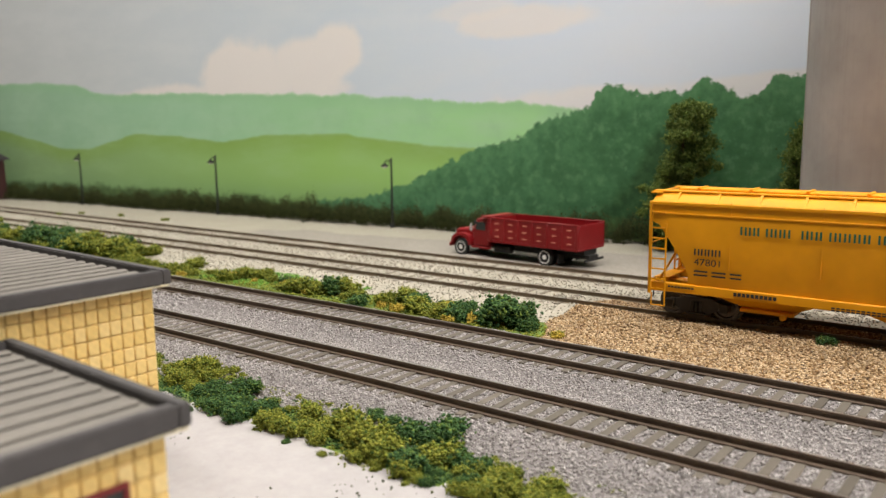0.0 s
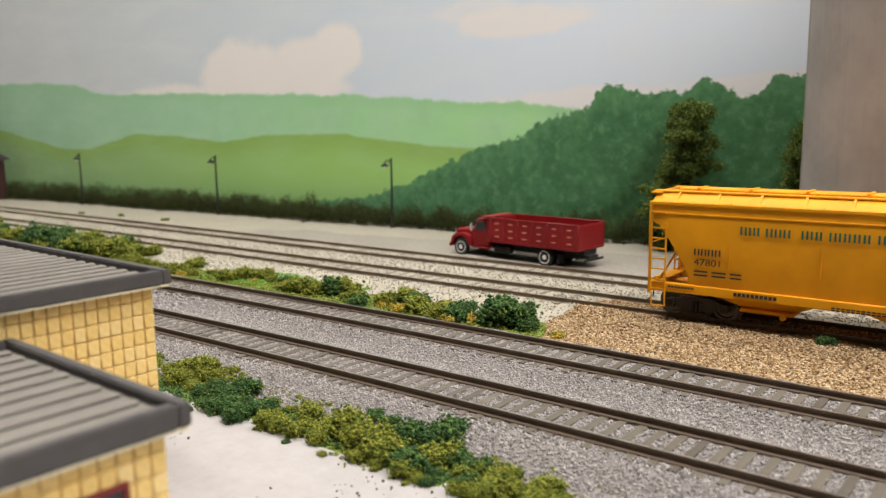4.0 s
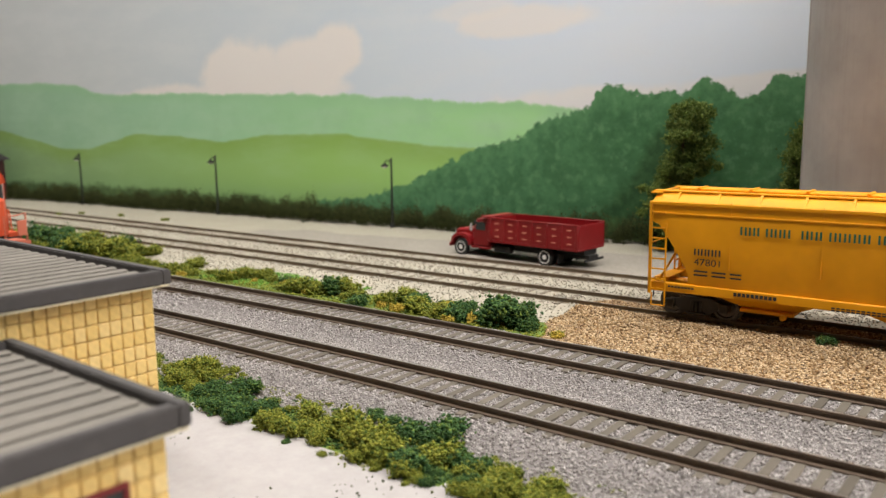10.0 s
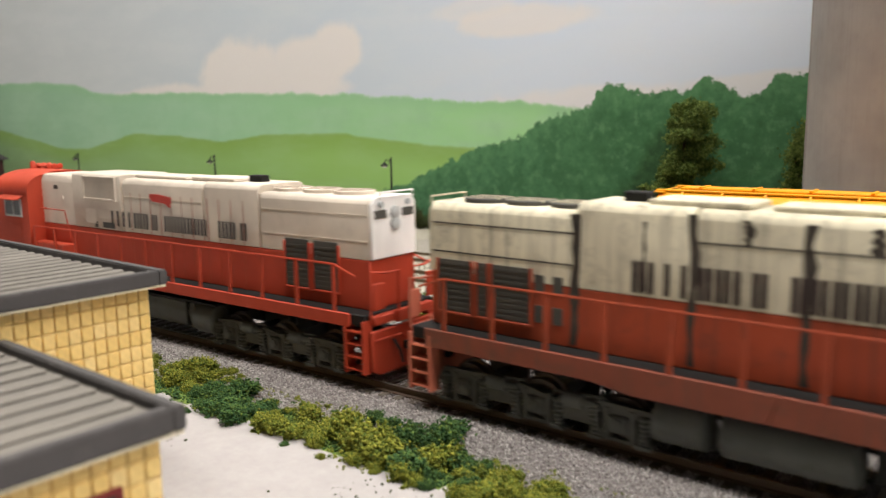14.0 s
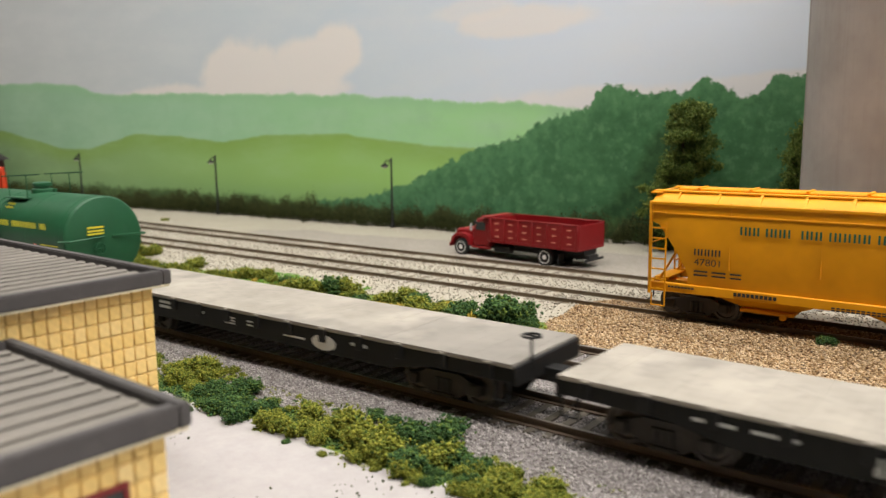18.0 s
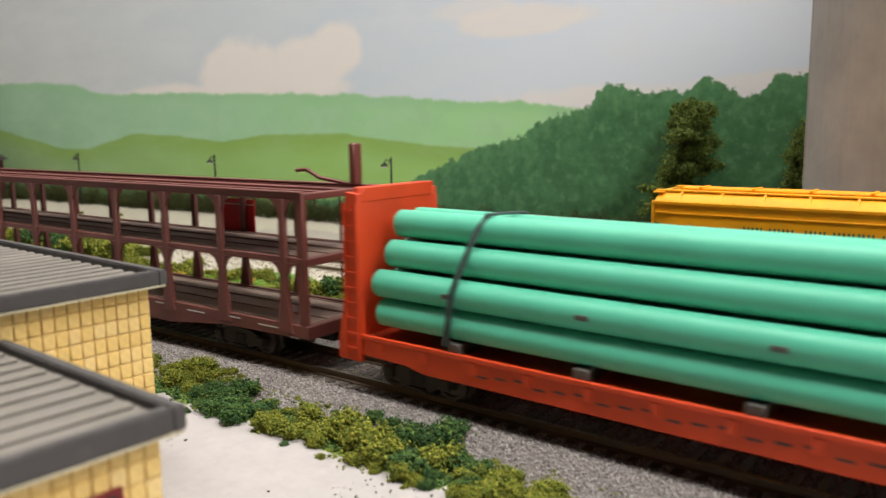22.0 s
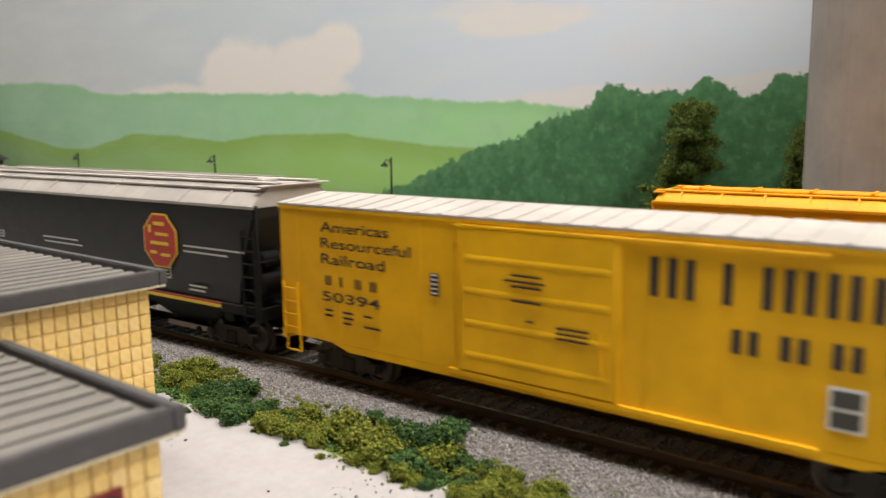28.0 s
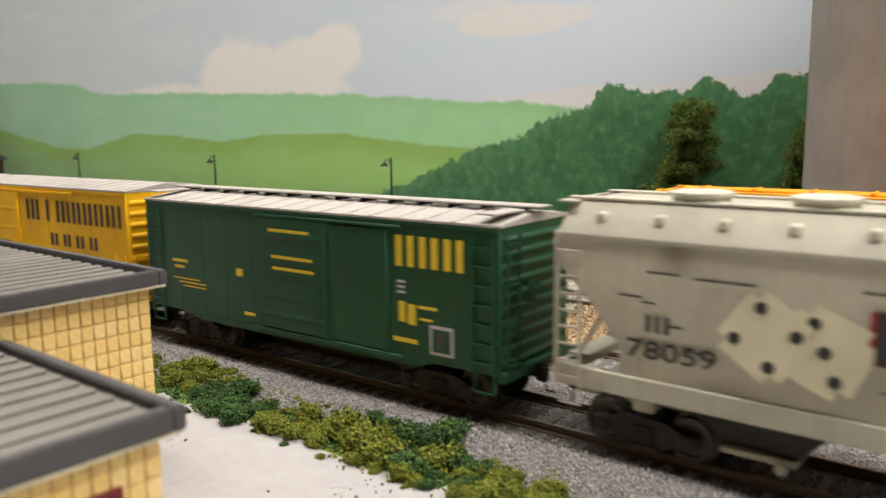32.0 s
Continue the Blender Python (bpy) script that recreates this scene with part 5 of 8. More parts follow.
def bogie(car, x, axles=(-10, 10), r=4.8, material="dark", half=13.0):
    """A truck of a railway car: bolster, two side frames, brake beams and its wheelsets."""
    key = ("bogie", axles, r, material)
    if key not in SHARED:
        bm = box(bmesh.new(), -2.6, 2.6, -11, 11, r - 0.6, r + 3.2, 0.3)
        for a in axles:
            box(bm, a + 5.6 if a < 0 else a - 6.4, a + 6.4 if a < 0 else a - 5.6, -8, 8, 2.6, 4.0)
        bolster = part("bogie", bm, MAT[material])
        frames = []
        for s in (-1, 1):
            bm = bmesh.new()
            if len(axles) == 3:
                loco_side_frame(bm, s, 11.2, r, axles)
            else:
                side_frame_mesh(bm, s, 11.0, half, r, axles)
            frames.append(part("side_frame", bm, MAT[material]))
        SHARED[key] = (bolster.data, [f.data for f in frames])
        for o in (bolster, *frames):
            bpy.data.objects.remove(o)
    b, frames = SHARED[key]
    root = link("bogie", b, car)
    root.matrix_local = at(x, 0, 0)
    for f in frames:
        link("side_frame", f, root)
    for a in axles:
        wheelset(root, a, r, car)
    return root


def coupler(car, x, side, z=9.2):
    """A knuckle coupler and its shank, at the end that side points to."""
    if "coupler" not in SHARED:
        bm = box(bmesh.new(), -6, 2.0, -1.3, 1.3, -1.2, 1.2, 0.2)
        prism(bm, [(1.6, -1.6), (4.6, -2.2), (5.4, -1.2), (4.4, 0.4), (4.2, 2.0), (2.8, 2.4), (1.6, 1.4)], -1.9, 1.9, "z", 0.3)
        wire(bm, [(3.4, 0.8, -1.8), (3.4, 1.2, -5.0), (4.6, 4.0, -6.2)], 0.3)
        ob = part("coupler", bm, MAT["black"])
        SHARED["coupler"] = ob.data
        bpy.data.objects.remove(ob)
    ob = link("coupler", SHARED["coupler"], car)
    ob.matrix_local = at(x, 0, z, 0 if side > 0 else 180)
    return ob


def brake_wheel(parent, x, y, z, material):
    bm = ring_stack(bmesh.new(), (x, y, z), (x + 1, y, z), [(0, 2.6), (0.5, 2.6), (0.5, 2.1), (0, 2.1)], 16, caps=False)
    for k in range(3):
        a = k * math.pi / 3
        rod(bm, (x + 0.25, y - math.cos(a) * 2.3, z - math.sin(a) * 2.3), (x + 0.25, y + math.cos(a) * 2.3, z + math.sin(a) * 2.3), 0.22, 5)
    rod(bm, (x - 1.2, y, z), (x + 0.6, y, z), 0.5, 6)
    return part("brake_wheel", bm, material, parent)


VEH = []


def car_root(name, label, category, front, rear, group="cars of the passing train"):
    root = thing(name, label, category, group=group)
    VEH.append((root, (front + rear) / 2))
    return root, (front - rear) / 2


def underframe(car, half, wide, z0, z1, material, bogies, r=4.8, bolster=True):
    part("center_sill", box(bmesh.new(), -half + 2, half - 2, -4, 4, z0 - 2.2, z1, 0.2), material, car)
    for b in bogies:
        bogie(car, b, r=r)
    coupler(car, half - 1.0, 1)
    coupler(car, -half + 1.0, -1)


# ---- six-axle diesel locomotives ----
def locomotive(label, front, rear, turned, upper, lower, sill, cab_mat, nose_mat, end_mat, worn):
    root, half = car_root("locomotive", label, "locomotive", front, rear)
    flip = Matrix.Rotation(math.pi, 4, "Z") if turned else Matrix.Identity(4)

    ahead = [0.0]

    def put(name, bm, mat, parent=None, tag=""):
        bm.transform(flip @ Matrix.Translation((ahead[0], 0, 0)))
        return part(name, bm, MAT[mat], parent or root, tag)

    h = half
    # frame and walkway
    put("frame", box(bmesh.new(), -h + 3, h - 3, -15.6, 15.6, 17.0, 20.2, 0.25), "black")
    for s in (-1, 1):
        pts = [(-h + 8, 20.4), (h - 8, 20.4), (h - 8, 16.6), (-h + 8, 16.6)]
        if worn:
            pts = [(-h + 8, 20.4), (-16, 20.4), (-18, 14.2), (-46, 14.2), (-56, 15.6), (-h + 8, 15.6)]
        put("side_sill", prism(bmesh.new(), pts, s * 15.6, s * 16.6, "y", 0.2), "grimy_sill" if worn else sill)
        if worn:
            put("side_sill", prism(bmesh.new(), [(-15.9, 20.4), (h - 3, 20.4), (h - 3, 15.4), (62, 15.4), (54, 14.2), (-17.9, 14.2)], s * 15.6, s * 16.6, "y", 0.2), "grimy_sill", None, "sill under the cab, brown with grime")
    # long hood
    put("hood", box(bmesh.new(), -h + 5.5, 69.0, -10, 10, 20.2, 34.6, 0.3), lower, None, "orange lower hood side")
    sections = ((-h + 5.5, -64.2, 50.4, 52.2), (-63.4, -36.5, 52.6, 54.4), (-35.7, 10.8, 52.2, 54.2), (44.4, 69.0, 51.4, 54.6))
    for x0, x1, z0, z1 in sections:
        put("hood_side", prism(bmesh.new(), [(-10, 34.6), (10, 34.6), (10, z0), (9.2, z1 - 0.7), (8.0, z1), (-8.0, z1), (-9.2, z1 - 0.7), (-10, z0)], x0, x1, "x", 0.2), upper)
    put("radiator_housing", prism(bmesh.new(), [(-10.2, 34.6), (10.2, 34.6), (10.6, 44.6), (10.6, 54.8), (9.4, 55.6), (-9.4, 55.6), (-10.6, 54.8), (-10.6, 44.6)], 11.6, 44.3, "x", 0.3), upper)
    for x in (-63.8, -36.1, 11.2):
        put("section_gap", box(bmesh.new(), x - 0.6, x + 0.6, -9.4, 9.4, 34.6, 51.6), "dark" if worn else upper)
    for s in (-1, 1):
        g = put("radiator_grille", box(bmesh.new(), 15, 35.4, s * 10.55, s * 10.7, 46.2, 54.0, 0.1), "roof_sheet" if worn else upper)
        for i in range(8):
            put("slat", box(bmesh.new(), 15.4, 35.0, s * 10.65, s * 10.95, 46.7 + i * 0.9, 47.2 + i * 0.9), upper, g)
        for b in ((14.0, 15.0, 45.4, 54.6), (35.4, 36.4, 45.4, 54.6), (15.0, 35.4, 45.4, 46.3), (15.0, 35.4, 53.9, 54.6)):
            put("grille_frame", box(bmesh.new(), b[0], b[1], s * 10.5, s * 11.3, b[2], b[3], 0.12), upper, g)
        put("access_door", box(bmesh.new(), 14.5, 27.0, s * 10.25, s * 10.5, 38.6, 44.4, 0.15), upper)
        put("access_door", box(bmesh.new(), 29.0, 36.0, s * 10.25, s * 10.5, 36.4, 44.4, 0.15), upper)
        for x0, x1, z0, z1 in ((17, 25, 35.2, 37.4), (28.2, 30.6, 35.0, 37.4)):
            put("vent", box(bmesh.new(), x0, x1, s * 10.2, s * 10.34, z0, z1, 0.05), "dark" if worn else "mesh_grey")
        put("front_vent", box(bmesh.new(), 56.5, 59.5, s * 9.95, s * 10.15, 48.6, 50.2, 0.05), "dark")
        put("latch", box(bmesh.new(), 52.6, 54.0, s * 9.95, s * 10.3, 44.6, 46.0, 0.1), upper)
        # section joints with their grime, panel seams, louvres
        if worn:
            for x, w, z0, z1 in ((-36.1, 1.3, 21, 53.2), (-13.8, 1.5, 21, 52.6), (10.0, 2.2, 21, 53.6), (-63.8, 1.3, 21, 51.6), (-25.2, 1.3, 47.6, 52.6), (-2.2, 1.4, 47.6, 52.6), (27.9, 1.3, 34, 45), (41.6, 0.8, 36, 52), (43.6, 0.7, 35, 50), (-47.0, 0.6, 36, 51), (12.6, 1.0, 35, 45)):
                rng = random.Random(int(x * 10 + z0))
                pts = []
                for side in (-1, 1):
                    for i in range(9):
                        z = z0 + (z1 - z0) * (i if side < 0 else 8 - i) / 8
                        pts.append((x + side * w * rng.uniform(0.25, 1.15), z))
                put("grime_streak", prism(bmesh.new(), pts, s * 10.0, s * 10.07, "y"), "grime", None, "dark run-down grime along a joint")
        for x0, x1, z in ((-h + 6, -64.4, 47.0), (-35.6, 10.6, 47.3), (-h + 6, -64.4, 39.6), (14, 27, 39.0)):
            put("panel_seam", box(bmesh.new(), x0, x1, s * 9.9, s * 10.14, z, z + 0.35), "dark" if worn else "cream")
        for x in (-30.4, -19.6, -8.4, 4.6) if worn else (-56, -50, -44, -38, -30, -24, -18, -12, -6, 0, 6):
            put("door_seam", box(bmesh.new(), x - 0.12, x + 0.12, s * 9.9, s * 10.06, 21.5, 34.2 if worn else 49), "orange_weathered")
        for x0, x1 in ((-h + 8, -h + 18.5), (-h + 20.5, -h + 23.5), (-h + 25.0, -h + 36.0)) if worn else ((-h + 17.5, -h + 27.5), (-h + 29.5, -h + 39.5)):
            g = put("louvre", box(bmesh.new(), x0, x1, s * 10.0, s * 10.3, 24.2, 37.8 if worn else 38.8, 0.1), "mesh_grey")
            for i in range(9):
                put("slat", box(bmesh.new(), x0 + 0.3, x1 - 0.3, s * 10.25, s * 10.5, 24.9 + i * 1.45, 25.5 + i * 1.45), "mesh_grey", g)
            for q0, q1, z0, z1 in ((x0 - 0.6, x0, 23.6, 38), (x1, x1 + 0.6, 23.6, 38), (x0, x1, 23.6, 24.2)):
                put("louvre_frame", box(bmesh.new(), q0, q1, s * 10.0, s * 10.7, z0, z1, 0.1), lower, g)
        if worn:
            for x in (-74.5, -69.5):
                for z in (25.0, 32.4):
                    put("vent", box(bmesh.new(), x, x + 2.6, s * 9.95, s * 10.2, z, z + 4.2, 0.05), "mesh_grey")
        put("handhold", wire(bmesh.new(), [(48, s * 10.2, 27.6), (48, s * 12.5, 40.6), (66.5, s * 12.5, 40.6), (66.5, s * 10.2, 40.6)], 0.28), lower)
    # hood roof: fans, exhaust, walkway plates
    for x in (-95, -82, -69):
        fan = put("roof_fan", ring_stack(bmesh.new(), (x, 0, 52.0), (x, 0, 60), [(0, 6.2), (1.2, 6.2), (1.4, 5.6), (0.9, 5.4), (0.9, 1.0), (1.3, 0.8)], 24), "mesh_grey" if worn else upper)
        for i in range(3):
            put("fan_bar", box(bmesh.new(), x - 5.5, x + 5.5, -3.2 + i * 3, -2.6 + i * 3, 53.0, 53.5), upper, fan)
    put("roof_hatch", box(bmesh.new(), -48, -26, -6.5, 6.5, 54.3, 55.6, 0.3), upper)
    put("roof_hatch", box(bmesh.new(), -22, 8, -6.0, 6.0, 54.3, 55.4, 0.3), upper)
    put("exhaust", box(bmesh.new(), -56, -50, -2, 2, 54.0, 56.6, 0.3), "black")
    # hood end
    put("hood_end", prism(bmesh.new(), [(-9.9, 34.6), (9.9, 34.6), (9.9, 50.2), (8.0, 52.4), (-8.0, 52.4), (-9.9, 50.2)], -h + 4.6, -h + 5.6, "x", 0.3), end_mat)
    bm = ring_stack(bmesh.new(), (-h + 4.8, 0, 47.6), (-h + 3, 0, 47.6), [(0, 1.8), (1.0, 1.8), (1.2, 1.2)], 14)
    put("headlight", ring_stack(bm, (-h + 4.8, 0, 44.4), (-h + 3, 0, 44.4), [(0, 1.8), (1.0, 1.8), (1.2, 1.2)], 14), "alu")
    for s in (-1, 1):
        put("number_board", box(bmesh.new(), -h + 4.2, -h + 4.9, s * 8.6, s * 3.6, 46.2, 48.6, 0.15), "mesh_grey")
        put("class_light", ring_stack(bmesh.new(), (-h + 4.8, s * 6, 50.2), (-h + 3, s * 6, 50.2), [(0, 0.9), (0.8, 0.9)], 10), "alu")
    put("grab_irons", wire(bmesh.new(), [(-h + 3.6, -7.4, 51.6), (-h + 3.6, -7.4, 53.6), (-h + 3.6, 7.4, 53.6), (-h + 3.6, 7.4, 51.6)], 0.28), end_mat)
    # cab
    ahead[0] = 1.2
    arch = [(-16.2, 20.2), (16.2, 20.2), (16.2, 47.2)] + [(16.2 * math.cos(a), 47.2 + 8.0 * math.sin(a) ** 0.8) for a in np.linspace(0.12, math.pi - 0.12, 15)] + [(-16.2, 47.2)]
    cab = put("cab", prism(bmesh.new(), arch, 67.8, 95.6, "x"), cab_mat, None, "orange driver's cab")
    roof = [(-16.5, 46.4)] + [(-16.5 * math.cos(a), 47.4 + 8.1 * math.sin(a) ** 0.8) for a in np.linspace(0.1, math.pi - 0.1, 15)] + [(16.5, 46.4)]
    roof += [(y * 0.985, z - 0.35) for y, z in roof[::-1]]
    put("cab_roof", prism(bmesh.new(), roof, 67.4, 96.2, "x"), cab_mat, cab)
    for s in (-1, 1):
        for x0, x1 in ((74.2, 79.6), (80.4, 86.4)):
            w = put("window", box(bmesh.new(), x0, x1, s * 16.1, s * 16.3, 37.6, 43.6, 0.1), "glass", cab)
        put("window_frame", box(bmesh.new(), 73.4, 74.2, s * 16.1, s * 16.6, 36.8, 44.2, 0.1), "alu", cab)
        put("window_frame", box(bmesh.new(), 86.4, 87.2, s * 16.1, s * 16.6, 36.8, 44.2, 0.1), "alu", cab)
        put("window_frame", box(bmesh.new(), 74.2, 86.4, s * 16.1, s * 16.6, 36.8, 37.6, 0.1), "alu", cab)
        put("window_frame", box(bmesh.new(), 79.6, 80.4, s * 16.1, s * 16.6, 37.6, 43.6, 0.1), "alu", cab)
        put("sunshade", prism(bmesh.new(), [(s * 16.2, 45.8), (s * 19.4, 44.4), (s * 19.4, 43.9), (s * 16.2, 45.0)], 71.5, 88.5, "x", 0.1), cab_mat, cab)
        put("side_plate", box(bmesh.new(), 74.5, 86, s * 16.15, s * 16.4, 26.6, 33.6, 0.15), cab_mat, cab)
        # front corner windows and windscreen panes
        put("window", box(bmesh.new(), 95.5, 95.85, s * 12.2, s * 15.2, 37.2, 45.6, 0.1), "glass", cab)
        put("windscreen", box(bmesh.new(), 95.5, 95.85, s * 1.2, s * 9.6, 41.8, 45.6, 0.1), "glass", cab)
        for b in ((s * 0.9, s * 10.0, 41.4, 41.8), (s * 0.9, s * 10.0, 45.6, 46.0), (s * 9.6, s * 10.0, 41.8, 45.6), (s * 0.9, s * 1.2, 41.8, 45.6), (s * 15.2, s * 15.5, 36.8, 46.0), (s * 12.0, s * 12.3, 36.8, 46.0)):
            put("window_frame", box(bmesh.new(), 95.5, 96.1, b[0], b[1], b[2], b[3]), "alu", cab)
        put("wiper", wire(bmesh.new(), [(96.3, s * 5, 46.4), (96.3, s * 7, 42.2)], 0.15, 4), "alu", cab)
        put("number_board", box(bmesh.new(), 95.4, 96.4, s * 3.4, s * 9.6, 47.6, 49.7, 0.2), "board_light" if not turned else "mesh_grey", cab)
        put("marker_light", ring_stack(bmesh.new(), (95.4, s * 6.6, 51.4), (98, s * 6.6, 51.4), [(0, 0.8), (1.0, 0.8), (1.2, 0.5)], 10), "marker" if not turned else "alu", cab)
    put("headlight_housing", prism(bmesh.new(), [(-1.9, 47.2), (1.9, 47.2), (1.9, 53.6), (1.2, 54.8), (-1.2, 54.8), (-1.9, 53.6)], 95.4, 96.6, "x", 0.2), cab_mat, cab)
    for z in (48.9, 52.2):
        put("headlight", ring_stack(bmesh.new(), (96.4, 0, z), (98, 0, z), [(0, 1.5), (0.5, 1.4), (0.7, 0.8)], 14), "headlight" if not turned else "alu", cab)
    put("beacon", ring_stack(bmesh.new(), (93.6, 0, 54.6), (93.6, 0, 60), [(0, 1.7), (0.9, 1.7), (1.1, 1.3), (3.4, 1.2), (4.2, 0.5)], 12), cab_mat, cab)
    horn = put("horn", box(bmesh.new(), 87.4, 90.6, -8.6, -1.4, 53.4, 56.0, 0.3), cab_mat, cab)
    for d in (-2.4, 0, 2.4):
        put("trumpet", ring_stack(bmesh.new(), (89, d - 5, 56.2), (98, d - 5, 56.6), [(0, 0.6), (3.4, 0.7), (5.0, 1.5), (5.4, 1.2)], 10), cab_mat, horn)
        put("trumpet", ring_stack(bmesh.new(), (89, d - 5, 56.2), (80, d - 5, 56.6), [(0, 0.6), (2.6, 0.7), (4.0, 1.4), (4.4, 1.1)], 10), cab_mat, horn)
    # short nose: a chamfered box whose top falls a little to the front
    ahead[0] = 0.0
    def nose_top(x):
        return 41.2 - (x - 96) * 0.14
    outline = [(96.4, -10.2), (108.6, -10.2), (112.4, -7.2), (112.4, 7.2), (108.6, 10.2), (96.4, 10.2)]
    bm = bmesh.new()
    rings = [[bm.verts.new((x, y, 21.6)) for x, y in outline],
             [bm.verts.new((x, y, nose_top(x) - 1.3)) for x, y in outline],
             [bm.verts.new((x - (0.4 if x > 100 else 0), y * 0.955, nose_top(x) - 0.3)) for x, y in outline],
             [bm.verts.new((x - (1.2 if x > 100 else 0), y * 0.88, nose_top(x))) for x, y in outline]]
    for r0, r1 in zip(rings, rings[1:]):
        for i in range(6):
            bm.faces.new((r0[i], r0[(i + 1) % 6], r1[(i + 1) % 6], r1[i]))
    bm.faces.new(rings[-1])
    bm.faces.new(rings[0][::-1])
    nose = put("nose", bm, nose_mat)
    put("nose_base", prism(bmesh.new(), [(96.4, -9.6), (108.2, -9.6), (111.8, -6.8), (111.8, 6.8), (108.2, 9.6), (96.4, 9.6)], 19.6, 21.6, "z"), "black", nose)
    put("nose_seam", box(bmesh.new(), 97, 108.4, -10.3, -10.15, 31.0, 31.25), "orange_weathered", nose)
    if not turned:
        put("emblem", ring_stack(bmesh.new(), (112.3, 0, 33.6), (114, 0, 33.6), [(0, 4.5), (0.35, 4.5)], 24), "black", nose, "round black emblem with a white upright")
        bm = box(bmesh.new(), 112.5, 112.85, -1.3, 1.3, 30.4, 35.0)
        box(bm, 112.5, 112.85, -2.4, 2.4, 29.6, 31.0)
        box(bm, 112.5, 112.85, -2.2, 2.2, 34.2, 35.4)
        ring_stack(bm, (112.5, 0, 36.7), (114, 0, 36.7), [(0, 1.0), (0.35, 1.0)], 12)
        put("emblem_upright", bm, "white", nose)
    put("nose_door", box(bmesh.new(), 112.2, 112.7, -3.2, 3.2, 21.8, 28.4, 0.2), nose_mat, nose)
    put("bell", ring_stack(bmesh.new(), (103, -11.0, 26), (103, -13, 26), [(0, 0.6), (1.2, 1.2), (1.9, 1.7)], 10), nose_mat, nose)
    for s in (-1, 1):
        put("nose_side_box", box(bmesh.new(), 97.0, 108.0, s * 15.4, s * 10.3, 19.8, 22.6, 0.4), nose_mat)
        put("cab_step_box", box(bmesh.new(), 96.9, 99.6, s * 15.8, s * 10.3, 22.6, 33.4, 0.5), nose_mat)
        put("handrail", wire(bmesh.new(), [(99.8, s * 13.0, 34.2), (104.6, s * 13.4, 33.0), (106.0, s * 13.6, 20.2)], 0.4), nose_mat)
        put("handrail", wire(bmesh.new(), [(101.5, s * 10.4, 38.5), (103.0, s * 12.2, 36.0), (103.4, s * 12.6, 22.5)], 0.35), nose_mat)
        put("handrail", wire(bmesh.new(), [(99, s * 7.4, 40.8), (99, s * 7.4, 42.4), (108, s * 7.4, 41.4), (108, s * 7.4, 39.4)], 0.3), nose_mat)
    # platforms, steps, pilots, couplers
    for e, m in ((1, "orange_dusty" if worn else sill), (-1, "orange_dusty" if worn else sill)):
        x = e * (h - 1.0) + (7.6 if worn and e > 0 else 0.0)
        put("end_platform", box(bmesh.new(), min(x, x - e * 9), max(x, x - e * 9), -13.5, 13.5, 17.0, 19.6, 0.3), m)
        pl = put("pilot", prism(bmesh.new(), [(-14.6, 15.5), (14.6, 15.5), (14.6, 4.4), (11.5, 2.6), (-11.5, 2.6), (-14.6, 4.4)], min(x, x - e * 1.4), max(x, x - e * 1.4), "x", 0.25), m)
        put("end_railing", wire(bmesh.new(), [(x - e * 0.6, -14.4, 19), (x - e * 0.6, -14.4, 32.5), (x + e * 0.3, -9, 31.5), (x + e * 0.3, -3.4, 31.5), (x + e * 0.3, -3.4, 19.4)], 0.38), m)
        put("end_railing", wire(bmesh.new(), [(x - e * 0.6, 14.4, 19), (x - e * 0.6, 14.4, 32.5), (x + e * 0.3, 9, 31.5), (x + e * 0.3, 3.4, 31.5), (x + e * 0.3, 3.4, 19.4)], 0.38), m)
        for q in (-1, 1):
            put("railing_panel", box(bmesh.new(), min(x - e * 0.2, x + e * 0.5), max(x - e * 0.2, x + e * 0.5), q * 14.2, q * 9.6, 21.5, 29.0, 0.2), m, pl)
        if worn and e > 0:
            bm = bmesh.new()
            v = [bm.verts.new(c) for c in ((x + 0.2, -14.8, 8.6), (x + 0.2, 14.8, 8.6), (x + 3.4, 11.5, 1.6), (x + 3.4, -11.5, 1.6), (x - 1.2, -14.8, 8.6), (x - 1.2, 14.8, 8.6), (x + 1.8, 11.5, 1.6), (x + 1.8, -11.5, 1.6))]
            for f in ((0, 3, 2, 1), (4, 5, 6, 7), (0, 1, 5, 4), (3, 7, 6, 2), (0, 4, 7, 3), (1, 2, 6, 5)):
                bm.faces.new([v[i] for i in f])
            put("snow_plow", bm, m, pl, "pale dusty orange plow blade")
        put("drop_step", box(bmesh.new(), min(x, x + e * 1.2), max(x, x + e * 1.2), -5, 5, 16.8, 20.2, 0.2), m, pl)
        for s in (-1, 1):
            bm = bmesh.new()
            for i in range(4):
                z = 4.4 + i * 3.6
                box(bm, x - e * 8.4 - 0.1, x - e * 2.2, s * 16.6, s * 13.0, z, z + 0.5)
            for q in (x - e * 8.6, x - e * 2.0):
                box(bm, q - 0.35, q + 0.35, s * 16.7, s * 12.8, 3.4, 18.6)
            put("step_well", bm, m)
            put("air_hose", wire(bmesh.new(), [(x + e * 0.2, s * 6, 12), (x + e * 2.6, s * 6, 9), (x + e * 3.0, s * 5.2, 5.5)], 0.5), "black", pl)
            put("uncoupling_lever", wire(bmesh.new(), [(x + e * 0.4, s * 13.5, 13), (x + e * 0.7, s * 3, 13), (x + e * 1.4, s * 1.5, 11)], 0.25), m, pl)
        coupler(root, (x + e * 3.0) * (-1 if turned else 1), e * (-1 if turned else 1))
